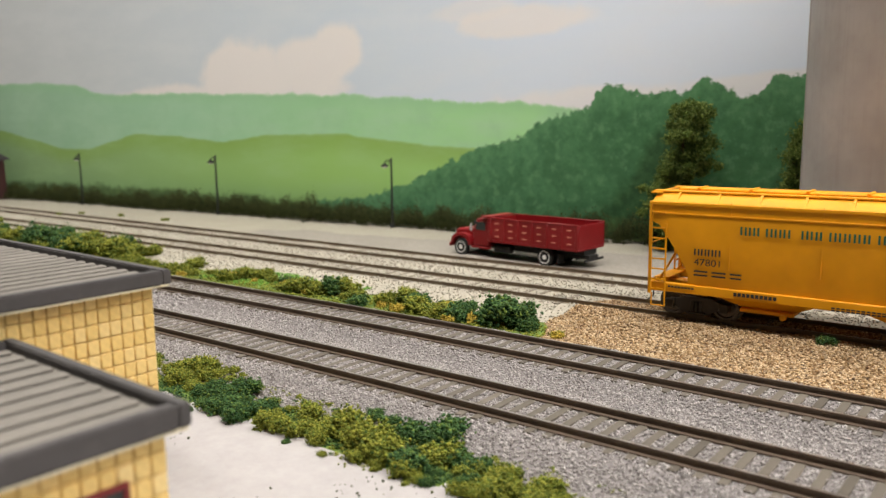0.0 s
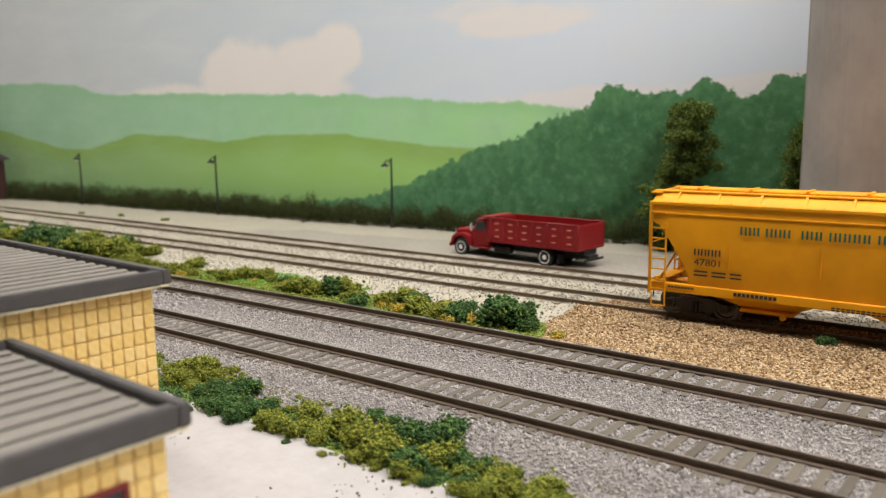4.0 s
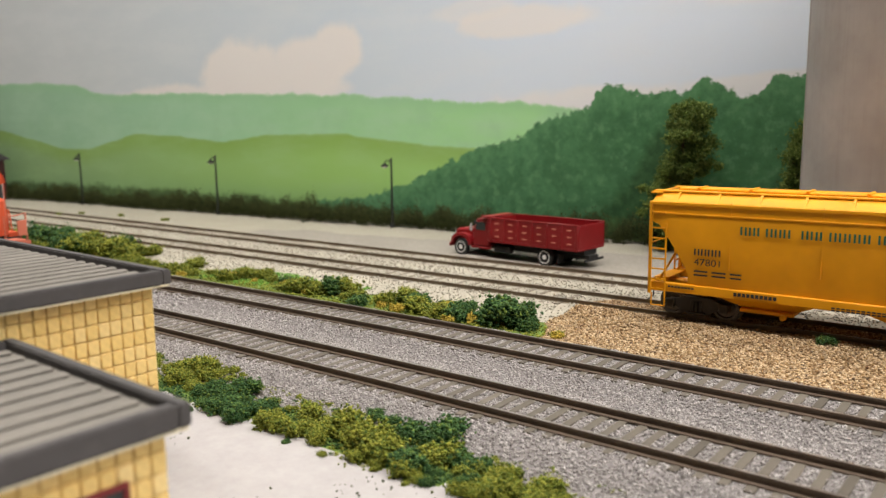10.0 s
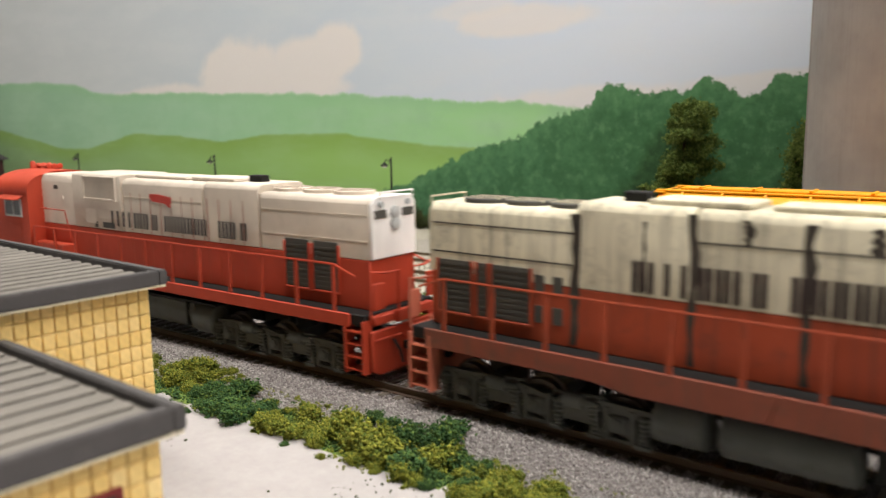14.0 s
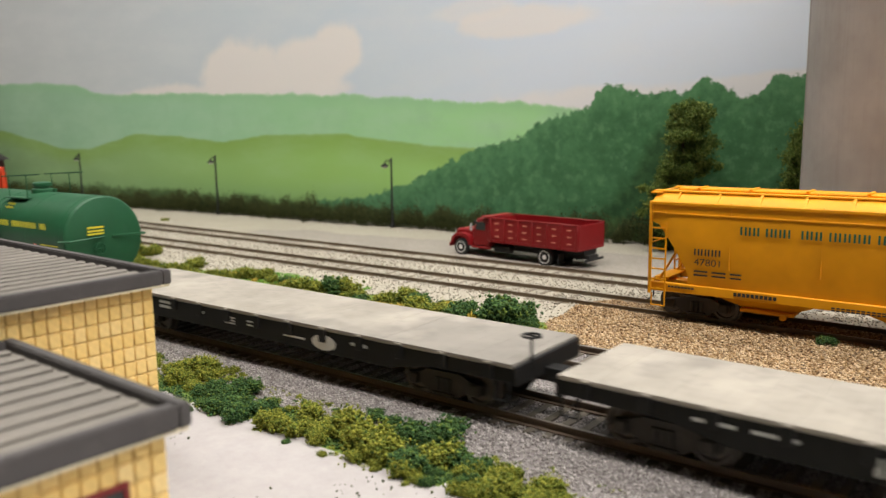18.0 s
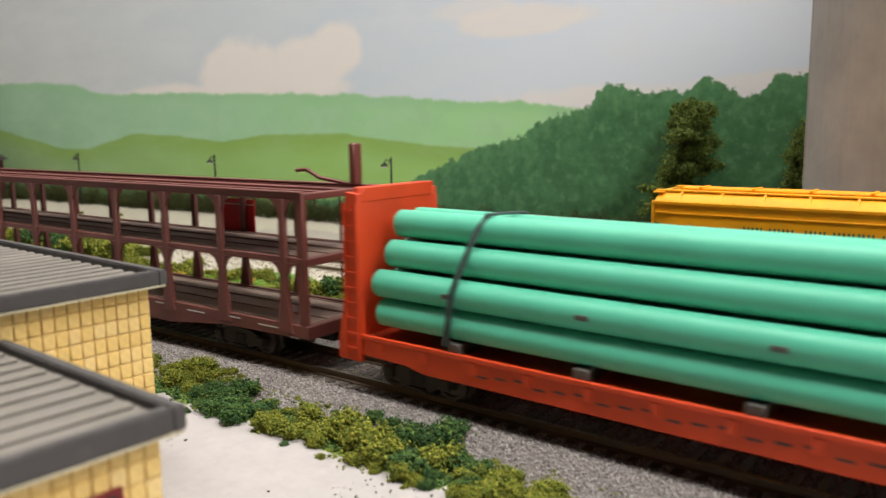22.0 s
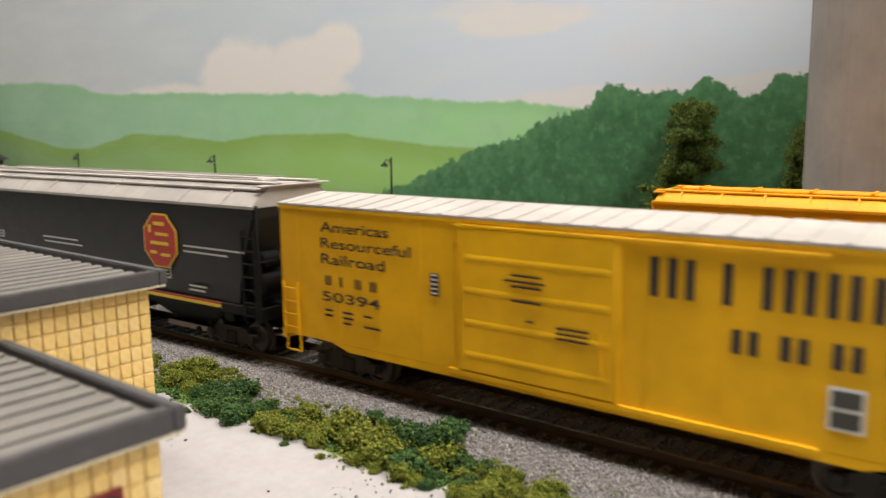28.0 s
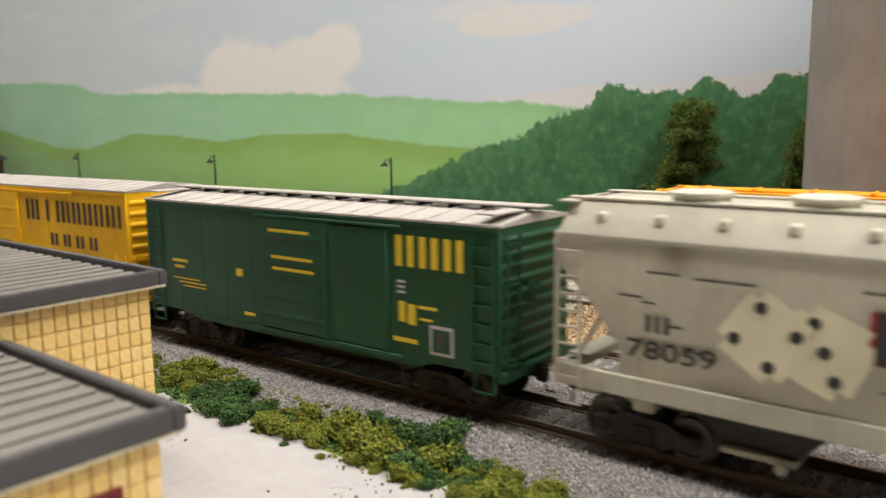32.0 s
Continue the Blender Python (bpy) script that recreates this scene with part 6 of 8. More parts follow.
    # walkway rails with their posts
    for s in (-1, 1):
        for i in range(12):
            x = -h + 14 + i * (h + 66 - 14) / 11.0
            put("railing_post", box(bmesh.new(), x - 0.65, x + 0.65, s * 16.2, s * 15.6, 17.4, 33.8, 0.1), sill)
        put("railing", wire(bmesh.new(), [(-h + 6, s * 15.9, 31), (-h + 14, s * 15.9, 33.8), (66, s * 15.9, 33.8)], 0.32), sill)
        put("walkway_box", box(bmesh.new(), 46, 68.8, s * 15.6, s * 10.4, 20.3, 27.4, 0.4), lower)
    # tanks and running gear
    g = "undergrey"
    tank = [(-13, 13.5), (-13.6, 10), (-12.4, 5.6), (-9.5, 3.6), (9.5, 3.6), (12.4, 5.6), (13.6, 10), (13, 13.5)]
    put("fuel_tank", prism(bmesh.new(), tank, 5 if worn else -32, 40 if worn else 27, "x", 0.4), g)
    for s in (-1, 1):
        for x0, x1 in (((-43, -30), (-28.4, -1.5)) if worn else ((-44, -33),)):
            put("air_reservoir", ring_stack(bmesh.new(), (x0, s * 10.6, 8.6), (x1, s * 10.6, 8.6), [(0, 2.4), (0.5, 4.2), (1.2, 5.0), (x1 - x0 - 1.2, 5.0), (x1 - x0 - 0.5, 4.2), (x1 - x0, 2.4)], 22), g)
        put("filler_box", box(bmesh.new(), 0.5, 4.0, s * 15.2, s * 10, 7.0, 14.4, 0.3), "black")
        put("air_pipe", wire(bmesh.new(), [(-46, s * 14.2, 14.4), (-10, s * 14.2, 14.4), (42, s * 14.2, 14.4)], 0.4), "black")
        for x in (-29.2, 8, 20, 34):
            put("tank_strap", box(bmesh.new(), x - 0.5, x + 0.5, s * 14.0, s * 12.6, 5.4, 14.6, 0.1), "black")
    put("equipment_box", box(bmesh.new(), -45, 45, -9, 9, 10, 17, 0.4), "black")
    for x in (-72, 72):
        bogie(root, x, (-21.5, 0.0, 21.5), 5.6, g)
    return root


LOCO_A = locomotive("weathered orange and cream six-axle diesel locomotive with lit headlights", -37.5, -261, False,
                    "cream_weathered", "orange_weathered", "orange_weathered", "orange", "orange", "cream_weathered", True)
bars("HIIIHHIH HHHHHHI", -49.6, -10.25, 35.4, 7.0, 58.5, MAT["brown_mark"], LOCO_A, gap=0.2, stroke=0.44)
bars("IHHI", 76.0, -16.5, 27.0, 5.6, 11, MAT["brown_mark"], LOCO_A, gap=0.3, stroke=0.4)
LOCO_B = locomotive("orange and cream six-axle diesel locomotive running cab last", -272.5, -502, True,
                    "cream", "orange_faded", "orange_faded", "orange_faded", "orange_faded", "white_end", False)
bars("IIIIHOIH HHHHHHI HHIH", -18, -10.8, 36.4, 5.6, 77, MAT["black_mark"], LOCO_B, gap=0.2, stroke=0.36)
part("emblem", prism(bmesh.new(), [(6, 48), (8, 46.6), (15, 46.2), (18, 44.8), (19, 48.4), (12, 49.2), (6.4, 49.2)], -10.45, -10.2, "y"), MAT["herald_red"], LOCO_B)


# ---- flat cars ----
def flat_car(label, front, rear, seed, marks):
    root, h = car_root("flat_car", label, "flat car", front, rear)
    j = random.Random(seed)
    deck = part("deck", box(bmesh.new(), -h, h, -16.6, 16.6, 14.0, 14.7, 0.1), MAT["deck"], root, "pale weathered plank deck")
    n = 58
    for i in range(n):
        x0 = -h + 2 * h * i / n
        part("plank", box(bmesh.new(), x0 + 0.02, x0 + 2 * h / n - 0.02, -16.8, 16.8, 14.6, 15.2 + j.uniform(-0.025, 0.025)), MAT["deck_plank"], deck)
    for s in (-1, 1):
        pts = [(-h, 14.4), (h, 14.4), (h, 10.4), (h - 26, 10.2), (h - 40, 7.2), (-h + 40, 7.2), (-h + 26, 10.2), (-h, 10.4)]
        part("side_sill", prism(bmesh.new(), pts, s * 15.4, s * 16.3, "y", 0.15), MAT["black"], root)
        for i in range(13):
            x = -h + 7 + i * (2 * h - 14) / 12
            part("stake_pocket", box(bmesh.new(), x - 1.3, x + 1.3, s * 17.2, s * 16.2, 10.6, 14.4, 0.15), MAT["black"], root)
            part("deck_tab", box(bmesh.new(), x - 1.0, x + 1.0, s * 17.3, s * 16.3, 14.45, 15.0, 0.1), MAT["deck"], root)
    for e in (-1, 1):
        part("end_sill", box(bmesh.new(), e * h - 1.0, e * h + 1.0, -16.3, 16.3, 9.6, 14.6, 0.2), MAT["black"], root)
        part("end_step", wire(bmesh.new(), [(e * (h - 5), -16.6, 10.4), (e * (h - 5), -16.6, 5.6), (e * (h - 1), -16.6, 5.6), (e * (h - 1), -16.6, 10.4)], 0.35), MAT["black"], root)
        part("draft_gear", box(bmesh.new(), e * h - 6, e * h + 6, -2.4, 2.4, 7.6, 11.2, 0.2), MAT["black"], root)
    bm = rod(bmesh.new(), (h + 0.8, -9, 12), (h + 0.8, -9, 21), 0.35, 6)
    ring_stack(bm, (h + 0.8, -9, 20.6), (h + 0.8, -9, 22), [(0, 2.6), (0.5, 2.6), (0.5, 2.0), (0, 2.0)], 14, caps=False)
    rod(bm, (h - 1.7, -9, 20.9), (h + 3.3, -9, 20.9), 0.25, 5)
    part("brake_wheel", bm, MAT["black"], root)
    underframe(root, h, 16, 9, 14, MAT["black"], (-h + 24, h - 24))
    for x, z, w, hh in marks:
        stripe(x, -16.42, z, w, hh, MAT["grey_mark"], root)
    return root


FLAT_A = flat_car("black flat car with a weathered grey plank deck and faded lettering", -517.5, -705, 1, [(-62, 11.4, 9, 0.8), (-50, 11.4, 9, 0.8), (28, 11.8, 6, 0.6), (28, 10.6, 6, 0.6), (40, 11.8, 5, 0.6), (40, 10.6, 5, 0.6), (62, 11.4, 4, 1.2), (2, 12.6, 3, 0.5)])
bars("OIIHOHOIOIO", -28, -16.42, 8.6, 3.6, 40, MAT["grey_mark"], FLAT_A)
FLAT_B = flat_car("black flat car with a stained grey deck and an oval emblem", -718, -905, 2, [(-52, 12.2, 8, 0.9), (-52, 10.6, 8, 0.9), (-16, 11.8, 5, 0.5), (-16, 10.9, 5, 0.5), (-16, 10.0, 5, 0.5), (-5, 11.8, 6, 0.5), (-5, 10.6, 6, 0.5), (12, 10.0, 9, 0.5), (40, 11.4, 6, 0.8), (-30, 11.4, 3, 0.8)])
OVAL = ring_stack(bmesh.new(), (0, 0, 0), (0, -1, 0), [(0, 3.2), (0.12, 3.2)], 20)
OVAL.transform(Matrix.Translation((29, -16.35, 10.4)) @ Matrix.Diagonal((1.5, 1, 0.72, 1)))
part("emblem", OVAL, MAT["grey_mark"], FLAT_B, "grey oval emblem")


# ---- tank car ----
def tank_car(front, rear):
    root, h = car_root("tank_car", "dark green tank car with yellow lettering and a top platform", "tank car", front, rear)
    g = MAT["tank_green"]
    R, zc = 17.2, 28.6
    part("tank", ring_stack(bmesh.new(), (-45, 0, zc), (45, 0, zc), [(0, 2), (0.5, 8), (1.2, 12.5), (2.2, R - 0.7), (2.6, R - 0.2), (3.0, R), (87.0, R), (87.4, R - 0.2), (87.8, R - 0.7), (88.8, 12.5), (89.5, 8), (90, 2)], 56), g, root, "glossy bottle-green tank shell", 24)
    for x in (-38.5, -13, 13, 38.5):
        part("band", ring_stack(bmesh.new(), (x - 0.35, 0, zc), (x + 0.35, 0, zc), [(0, R + 0.1), (0.7, R + 0.1)], 56), g, root)
    dome = part("dome", ring_stack(bmesh.new(), (-2.6, 0, zc + R - 0.6), (-2.6, 0, 60), [(0, 4.6), (1.6, 4.4), (2.4, 3.2), (2.8, 3.2), (3.0, 3.9), (4.4, 3.9), (4.8, 2.8)], 18), g, root)
    part("valve", ring_stack(bmesh.new(), (4, 2, zc + R - 0.6), (4, 2, 60), [(0, 0.9), (1.8, 0.9), (2.0, 0.5)], 8), g, dome)
    for s in (-1, 1):
        part("platform", box(bmesh.new(), -13.5, 3.8, s * 11.2, s * 4.6, 43.6, 44.1, 0.1), g, root)
        bm = wire(bmesh.new(), [(-18, s * 9.5, 52.6), (14, s * 9.5, 54.2)], 0.28)
        part("safety_rail", bm, g, root)
        bm = bmesh.new()
        for x, z in ((-12, 52.8), (3, 53.6)):
            rod(bm, (x, s * 9.5, 44), (x, s * 9.5, z), 0.22, 5)
        part("rail_post", bm, g, root)
        part("ladder", ladder(bmesh.new(), -10.2, s * 17.9, 8.5, 36, 5.2, 9, "x", 0.26), g, root)
        part("ladder", wire(wire(bmesh.new(), [(-12.6, s * 17.9, 36), (-12.6, s * 14.8, 41.5), (-12.6, s * 10.5, 44)], 0.26), [(-7.6, s * 17.9, 36), (-7.6, s * 14.8, 41.5), (-7.6, s * 10.5, 44)], 0.26), g, root)
        part("running_rail", wire(bmesh.new(), [(-h + 1, s * 16.2, 11.2), (h - 1, s * 16.2, 11.2)], 0.45), g, root)
        part("hand_rail", wire(bmesh.new(), [(45.4, s * 2, 29.5), (46.4, s * 9, 29.4), (46.0, s * 16.6, 29.0), (41, s * 18.4, 28.8)], 0.42), g, root)
        part("hand_rail", wire(bmesh.new(), [(-45.4, s * 2, 29.5), (-46.4, s * 9, 29.4), (-46.0, s * 16.6, 29.0), (-41, s * 18.4, 28.8)], 0.42), g, root)
    for e in (-1, 1):
        part("end_beam", box(bmesh.new(), e * h - 3, e * h + 2.4, -16.5, 16.5, 10.2, 13.4, 0.3), g, root)
        part("end_step", box(bmesh.new(), e * h - 2.6, e * h + 1.6, -17.2, -15.6, 5.2, 10.4, 0.3), g, root)
        part("saddle", prism(bmesh.new(), [(-10, 10), (10, 10), (13.4, 18), (-13.4, 18)], e * 31 - 3, e * 31 + 3, "x", 0.2), g, root)
        part("draft_sill", box(bmesh.new(), e * 22, e * (h + 3), -3.4, 3.4, 8.4, 13.2, 0.3) if e > 0 else box(bmesh.new(), -(h + 3), -22, -3.4, 3.4, 8.4, 13.2, 0.3), g, root)
        bogie(root, e * 29)
        coupler(root, e * (h + 1.2), e)
    part("outlet", ring_stack(bmesh.new(), (0, 0, 12), (0, 0, 0), [(0, 3), (3, 2.4), (5.4, 2.2)], 12), MAT["black"], root)
    part("brake_rod", wire(bmesh.new(), [(-24, -6, 9.5), (24, -6, 9.5)], 0.4), MAT["black"], root)
    brake_wheel(root, 45.8, -4, 25, g)
    # lettering wraps round the shell: short words in bars, set out from it
    y = -R - 0.35
    bars("OHHOHOHH OHHO HOOHHOHO OO", -33, y + 0.9, 31.4, 3.7, 62, MAT["tank_mark"], root, gap=0.12, stroke=0.4)
    for x, z, w, hh, d in ((-8, 41.0, 6, 0.9, 5.2), (-8, 39.6, 6, 0.9, 4.0), (-35, 26.2, 12, 0.8, 0.35), (-35, 25.0, 5, 0.6, 0.6), (25, 26.4, 13, 0.5, 0.3), (28, 25.2, 11, 0.5, 0.5), (30, 24.0, 9, 0.5, 0.8), (32, 21.6, 6, 0.5, 1.5)):
        stripe(x, y + d, z, w, hh, MAT["tank_mark"], root)
    stripe(19.5, y + 0.5, 24.2, 1.7, 3.6, MAT["pink_mark"], root)
    for z in (33.2, 31.8, 30.6):
        m = stripe(0, 0, 0, 7, 0.7, MAT["tank_mark"], root)
        m.matrix_local = at(45.1, -8.5, z, 90)
    return root


TANK = tank_car(-920, -1012)


# ---- bulkhead flat cars ----
def bulkhead(root, e, h, material, top, thick):
    """A braced steel end wall: tapered corner posts, inner sheet, ribs and ladder."""
    x = e * (h - 1)
    def bx(a, b):
        return (min(x - e * a, x - e * b), max(x - e * a, x - e * b))
    wall = part("bulkhead", box(bmesh.new(), *bx(thick - 1.6, thick), -16.0, 16.0, 12, top, 0.2), material, root)
    part("bulkhead_cap", prism(bmesh.new(), [(-16.4, top - 3), (-13.6, top), (13.6, top), (16.4, top - 3), (16.4, top - 4), (-16.4, top - 4)], *bx(thick - 3.4, thick + 0.2), "x", 0.2), material, wall)
    for s in (-1, 1):
        pts = [(x, 7.4), (x - e * (thick + 0.4), 7.4), (x - e * (thick + 0.4), top - 1.6), (x - e * (thick - 4.2), top - 1.2), (x - e * 3.0, 26), (x, 12)]
        part("corner_post", prism(bmesh.new(), pts, s * 17.0, s * 15.2, "y", 0.2), material, wall)
        part("step", ladder(bmesh.new(), x - e * (thick - 2.4), s * 17.3, 9, top - 4, 4.6, 10, "x", 0.22), material, wall)
    part("end_ladder", ladder(bmesh.new(), x - e * (thick - 5.2), -11.4, 13, top - 3, 5.0, 9, "y", 0.3), material, wall)
    part("end_panel", box(bmesh.new(), *bx(thick - 2.4, thick - 1.5), -6.0, 13.5, 20.5, top - 6, 0.2), material, wall)
    for y in (-7.0, 3.4, 13.6):
        pts = [(x - e * 0.4, 12), (x - e * (thick - 1.5), 12), (x - e * (thick - 1.5), top - 2), (x - e * (thick - 3.2), top - 2)]
        part("rib", prism(bmesh.new(), pts, y - 0.7, y + 0.7, "y", 0.12), material, wall)
    for z in (18, 31.5):
        part("brace", box(bmesh.new(), *bx(thick - 4.2, thick - 1.5), -15.2, 15.2, z, z + 1.4, 0.15), material, wall)
    return wall


def bulkhead_flat(name, label, front, rear, material, top, thick, floor=None):
    root, h = car_root(name, label, "flat car", front, rear)
    part("deck", box(bmesh.new(), -h + 2, h - 2, -15.6, 15.6, 12.6, 14.4, 0.2), floor or material, root)
    for s in (-1, 1):
        pts = [(-h + 3, 15.2), (h - 3, 15.2), (h - 3, 9.6), (h - 26, 9.4), (h - 32, 7.8), (-h + 32, 7.8), (-h + 26, 9.4), (-h + 3, 9.6)]
        part("side_sill", prism(bmesh.new(), pts, s * 15.4, s * 16.6, "y", 0.2), material, root)
        part("sill_flange", box(bmesh.new(), -h + 9, h - 9, s * 17.1, s * 16.4, 14.2, 15.4, 0.15), material, root)
        for i in range(14):
            x = -h + 16 + i * (2 * h - 32) / 13
            part("stake_pocket", box(bmesh.new(), x - 1.1, x + 1.1, s * 17.0, s * 16.4, 10.8, 14.0, 0.12), material, root)
    for e in (-1, 1):
        bulkhead(root, e, h, material, top, thick)
        part("draft_gear", box(bmesh.new(), min(e * (h - 12), e * (h + 1)), max(e * (h - 12), e * (h + 1)), -3, 3, 7.4, 11.6, 0.3), material, root)
    brake_wheel(root, h - 4.0, -5.5, 26, material)
    underframe(root, h, 16, 9.5, 13, MAT["black"], (-h + 26, h - 26))
    return root, h


MINT, MH = bulkhead_flat("bulkhead_flat_car", "orange-red bulkhead flat car loaded with mint green pipes", -1031, -1269, MAT["bulk_orange"], 55.6, 8.4)
for i, x in enumerate((-78, -42, -4, 42, 80)):
    part("timber", box(bmesh.new(), x - 2.0, x + 2.0, -15.8, 15.8, 14.5, 17.6, 0.3), MAT["mesh_grey"], MINT, "grey bearer under the load")
part("data_plate", box(bmesh.new(), 96, 107, -16.85, -16.55, 9.9, 12.2), MAT["black"], MINT)
for b in ((96.0, 96.5, 9.9, 12.2), (106.5, 107, 9.9, 12.2), (96.5, 106.5, 9.9, 10.3), (96.5, 106.5, 11.8, 12.2)):
    part("plate_frame", box(bmesh.new(), b[0], b[1], -17.0, -16.8, b[2], b[3]), MAT["grey_mark"], MINT)
for i in range(22):
    stripe(-70 + i * 5.4, -16.75, 10.6 + (i % 3) * 0.5, 3.2, 0.5, MAT["black_mark"], MINT)
stripe(55, -16.75, 10.6, 2.6, 2.0, MAT["grey_mark"], MINT)


def pipe_load(root, rows, radius, length, pitch_z, z0, inner, material, shift, name, label, load_x=0.0):
    """Pipes piled in rows on a car, each end a little out of line."""
    for r, n in enumerate(rows):
        for c in range(n):
            y = (c - (n - 1) / 2) * radius * 2.02
            j = random.Random(r * 31 + c)
            d = j.uniform(-shift, shift)
            bm = tube(bmesh.new(), (load_x - length / 2 + d, y, z0 + r * pitch_z), (load_x + length / 2 + d, y, z0 + r * pitch_z), radius, inner, 18)
            part(name, bm, material, root, label)


pipe_load(MINT, (4, 4, 3, 2), 3.85, 214, 7.9, 21.4, 3.3, MAT["pipe_green"], 0.8, "pipe", "mint green pipe", 1.7)
for x in (-79, 76):
    bm = bmesh.new()
    for dx, w in ((0, 0.42), (1.1, 0.36)):
        wire(bm, [(x + dx - 2, -15.9, 16.5), (x + dx, -15.9, 30), (x + dx + 0.6, -14.4, 33.6), (x + dx + 1.5, -11.8, 39), (x + dx + 2.6, -8.2, 45.6), (x + dx + 4, -5.2, 49.4), (x + dx + 6, 0, 49.5), (x + dx + 8, 5.2, 49.4), (x + dx + 8, 8.2, 45.6), (x + dx + 8, 11.8, 39), (x + dx + 7, 15.9, 30), (x + dx + 6, 15.9, 16.5)], w, 6)
    part("strap", bm, MAT["strap"], MINT, "dark cord tied round the pipes")
for x in (-82, -44, -2, 38, 62):
    bm = box(bmesh.new(), x, x + 3.6, -15.7, -14.6, 28.6, 29.9, 0.2)
    part("spacer", bm, MAT["mesh_grey"], MINT)

GRN, GH = bulkhead_flat("bulkhead_flat_car", "green bulkhead flat car loaded with dark grey pipes", -1615, -1831, MAT["leaf_green"], 53.4, 8.4, MAT["mesh_grey"])
pipe_load(GRN, (5, 5, 5, 5, 5), 3.15, 176, 7.2, 18.8, 2.5, MAT["pipe_grey"], 2.6, "pipe", "dark grey pipe", -1.0)
for i in range(11):
    x = -82 + i * 16.0
    bm = bmesh.new()
    for s in (-1, 1):
        box(bm, x - 0.45, x + 0.45, s * 16.15, s * 15.9, 15, 50.5)
    box(bm, x - 0.45, x + 0.45, -16, 16, 50.6, 50.9)
    part("strap", bm, MAT["strap_pale"], GRN, "pale steel band")
for x in (-78, -46, -4, 58):
    part("timber", box(bmesh.new(), x - 2.2, x + 2.2, -16.2, 16.2, 14.5, 18.2, 0.4) if x > -60 else box(bmesh.new(), x - 2.2, x + 2.2, -16.2, 16.2, 14.5, 17, 0.4), MAT["wood_block"], GRN, "raw wooden bearer")
for x in (-77, -40, 2, 58):
    for r in range(4):
        z = 22.0 + r * 7.2
        part("spacer", box(bmesh.new(), x - 2.4, x + 2.4, -16.3, 16.3, z, z + 0.8, 0.15), MAT["wood_block"], GRN, "thin wooden spacer between the pipe rows")


# ---- two-level open auto carrier ----
def auto_rack(front, rear):
    root, h = car_root("auto_rack_car", "oxide brown open two-level car carrier with a round emblem", "auto carrier", front, rear)
    b = MAT["brown"]
    step = 28.55
    posts = sorted({round(v, 1) for v in [-138.0, *[-109.1 + step * i for i in range(10)]]})
    # the two lower decks take the lightened colour, offsetting the shade there
    for z, m in ((13.4, "brown_deck"), (33.9, "brown_deck"), (52.4, "brown")):
        deck = part("deck", box(bmesh.new(), -h + 1, h - 1, -15.4, 15.4, z - 1.0, z - 0.4), MAT[m], root, "brown deck, dusty and lightened against shade on the two lower levels")
        for s in (-1, 1):
            part("wheel_track", box(bmesh.new(), -h + 2, h - 2, s * 13.4, s * 5.0, z - 0.5, z - 0.1), MAT[m], deck)
            part("guide", box(bmesh.new(), -h + 2, h - 2, s * 5.0, s * 4.5, z - 0.5, z + 0.25), MAT[m], deck)
            part("guide", box(bmesh.new(), -h + 2, h - 2, s * 13.9, s * 13.4, z - 0.5, z + 0.25), MAT[m], deck)
    for s in (-1, 1):
        pts = [(-h, 13.8), (h, 13.8), (h, 10.0), (h - 40, 9.4), (h - 66, 6.6), (-h + 66, 6.6), (-h + 40, 9.4), (-h, 10.0)]
        part("side_sill", prism(bmesh.new(), pts, s * 15.4, s * 17.0, "y", 0.2), b, root)
        part("side_beam", box(bmesh.new(), -h + 1, h - 1, s * 17.0, s * 15.4, 32.2, 34.1, 0.25), b, root)
        part("top_beam", box(bmesh.new(), -h + 1, h - 1, s * 17.0, s * 15.6, 51.0, 53.2, 0.25), b, root)
        part("top_flange", box(bmesh.new(), -h + 1, h - 1, s * 17.5, s * 14.6, 53.0, 53.5, 0.1), b, root)
        for x in posts:
            pts = [(x - 1.2, 51.2), (x + 1.2, 51.2), (x + 1.2, 24), (x + 2.4, 14.2), (x + 3.4, 11.0), (x - 3.4, 11.0), (x - 2.4, 14.2), (x - 1.2, 24)]
            p = part("post", prism(bmesh.new(), pts, s * 17.5, s * 16.0, "y", 0.15), b, root)
            for top in (51.1, 32.3):
                for e in (-1, 1):
                    part("gusset", prism(bmesh.new(), [(x + e * 1.1, top), (x + e * 5.4, top), (x + e * 3.0, top - 1.4), (x + e * 1.1, top - 5.0)], s * 17.2, s * 16.4, "y"), b, p)
        for e in (-1, 1):
            x = e * (h - 2.2)
            part("end_post", box(bmesh.new(), x - 1.6, x + 1.6, s * 16.9, s * 15.0, 11, 53.2, 0.3), b, root)
    for e in (-1, 1):
        x = e * (h - 1.5)
        part("end_beam", box(bmesh.new(), x - 1.4, x + 1.4, -16, 16, 31.6, 33.9, 0.2), b, root)
        part("end_beam", box(bmesh.new(), x - 1.4, x + 1.4, -16, 16, 51, 53, 0.2), b, root)
        part("end_sill", box(bmesh.new(), x - 1.5, x + 1.5, -16.5, 16.5, 9.6, 13.8, 0.3), b, root)
        part("draft_gear", box(bmesh.new(), min(x, x + e * 8) - 4, max(x, x + e * 8) - 4, -3, 3, 7.4, 11.8, 0.2), MAT["black"], root)
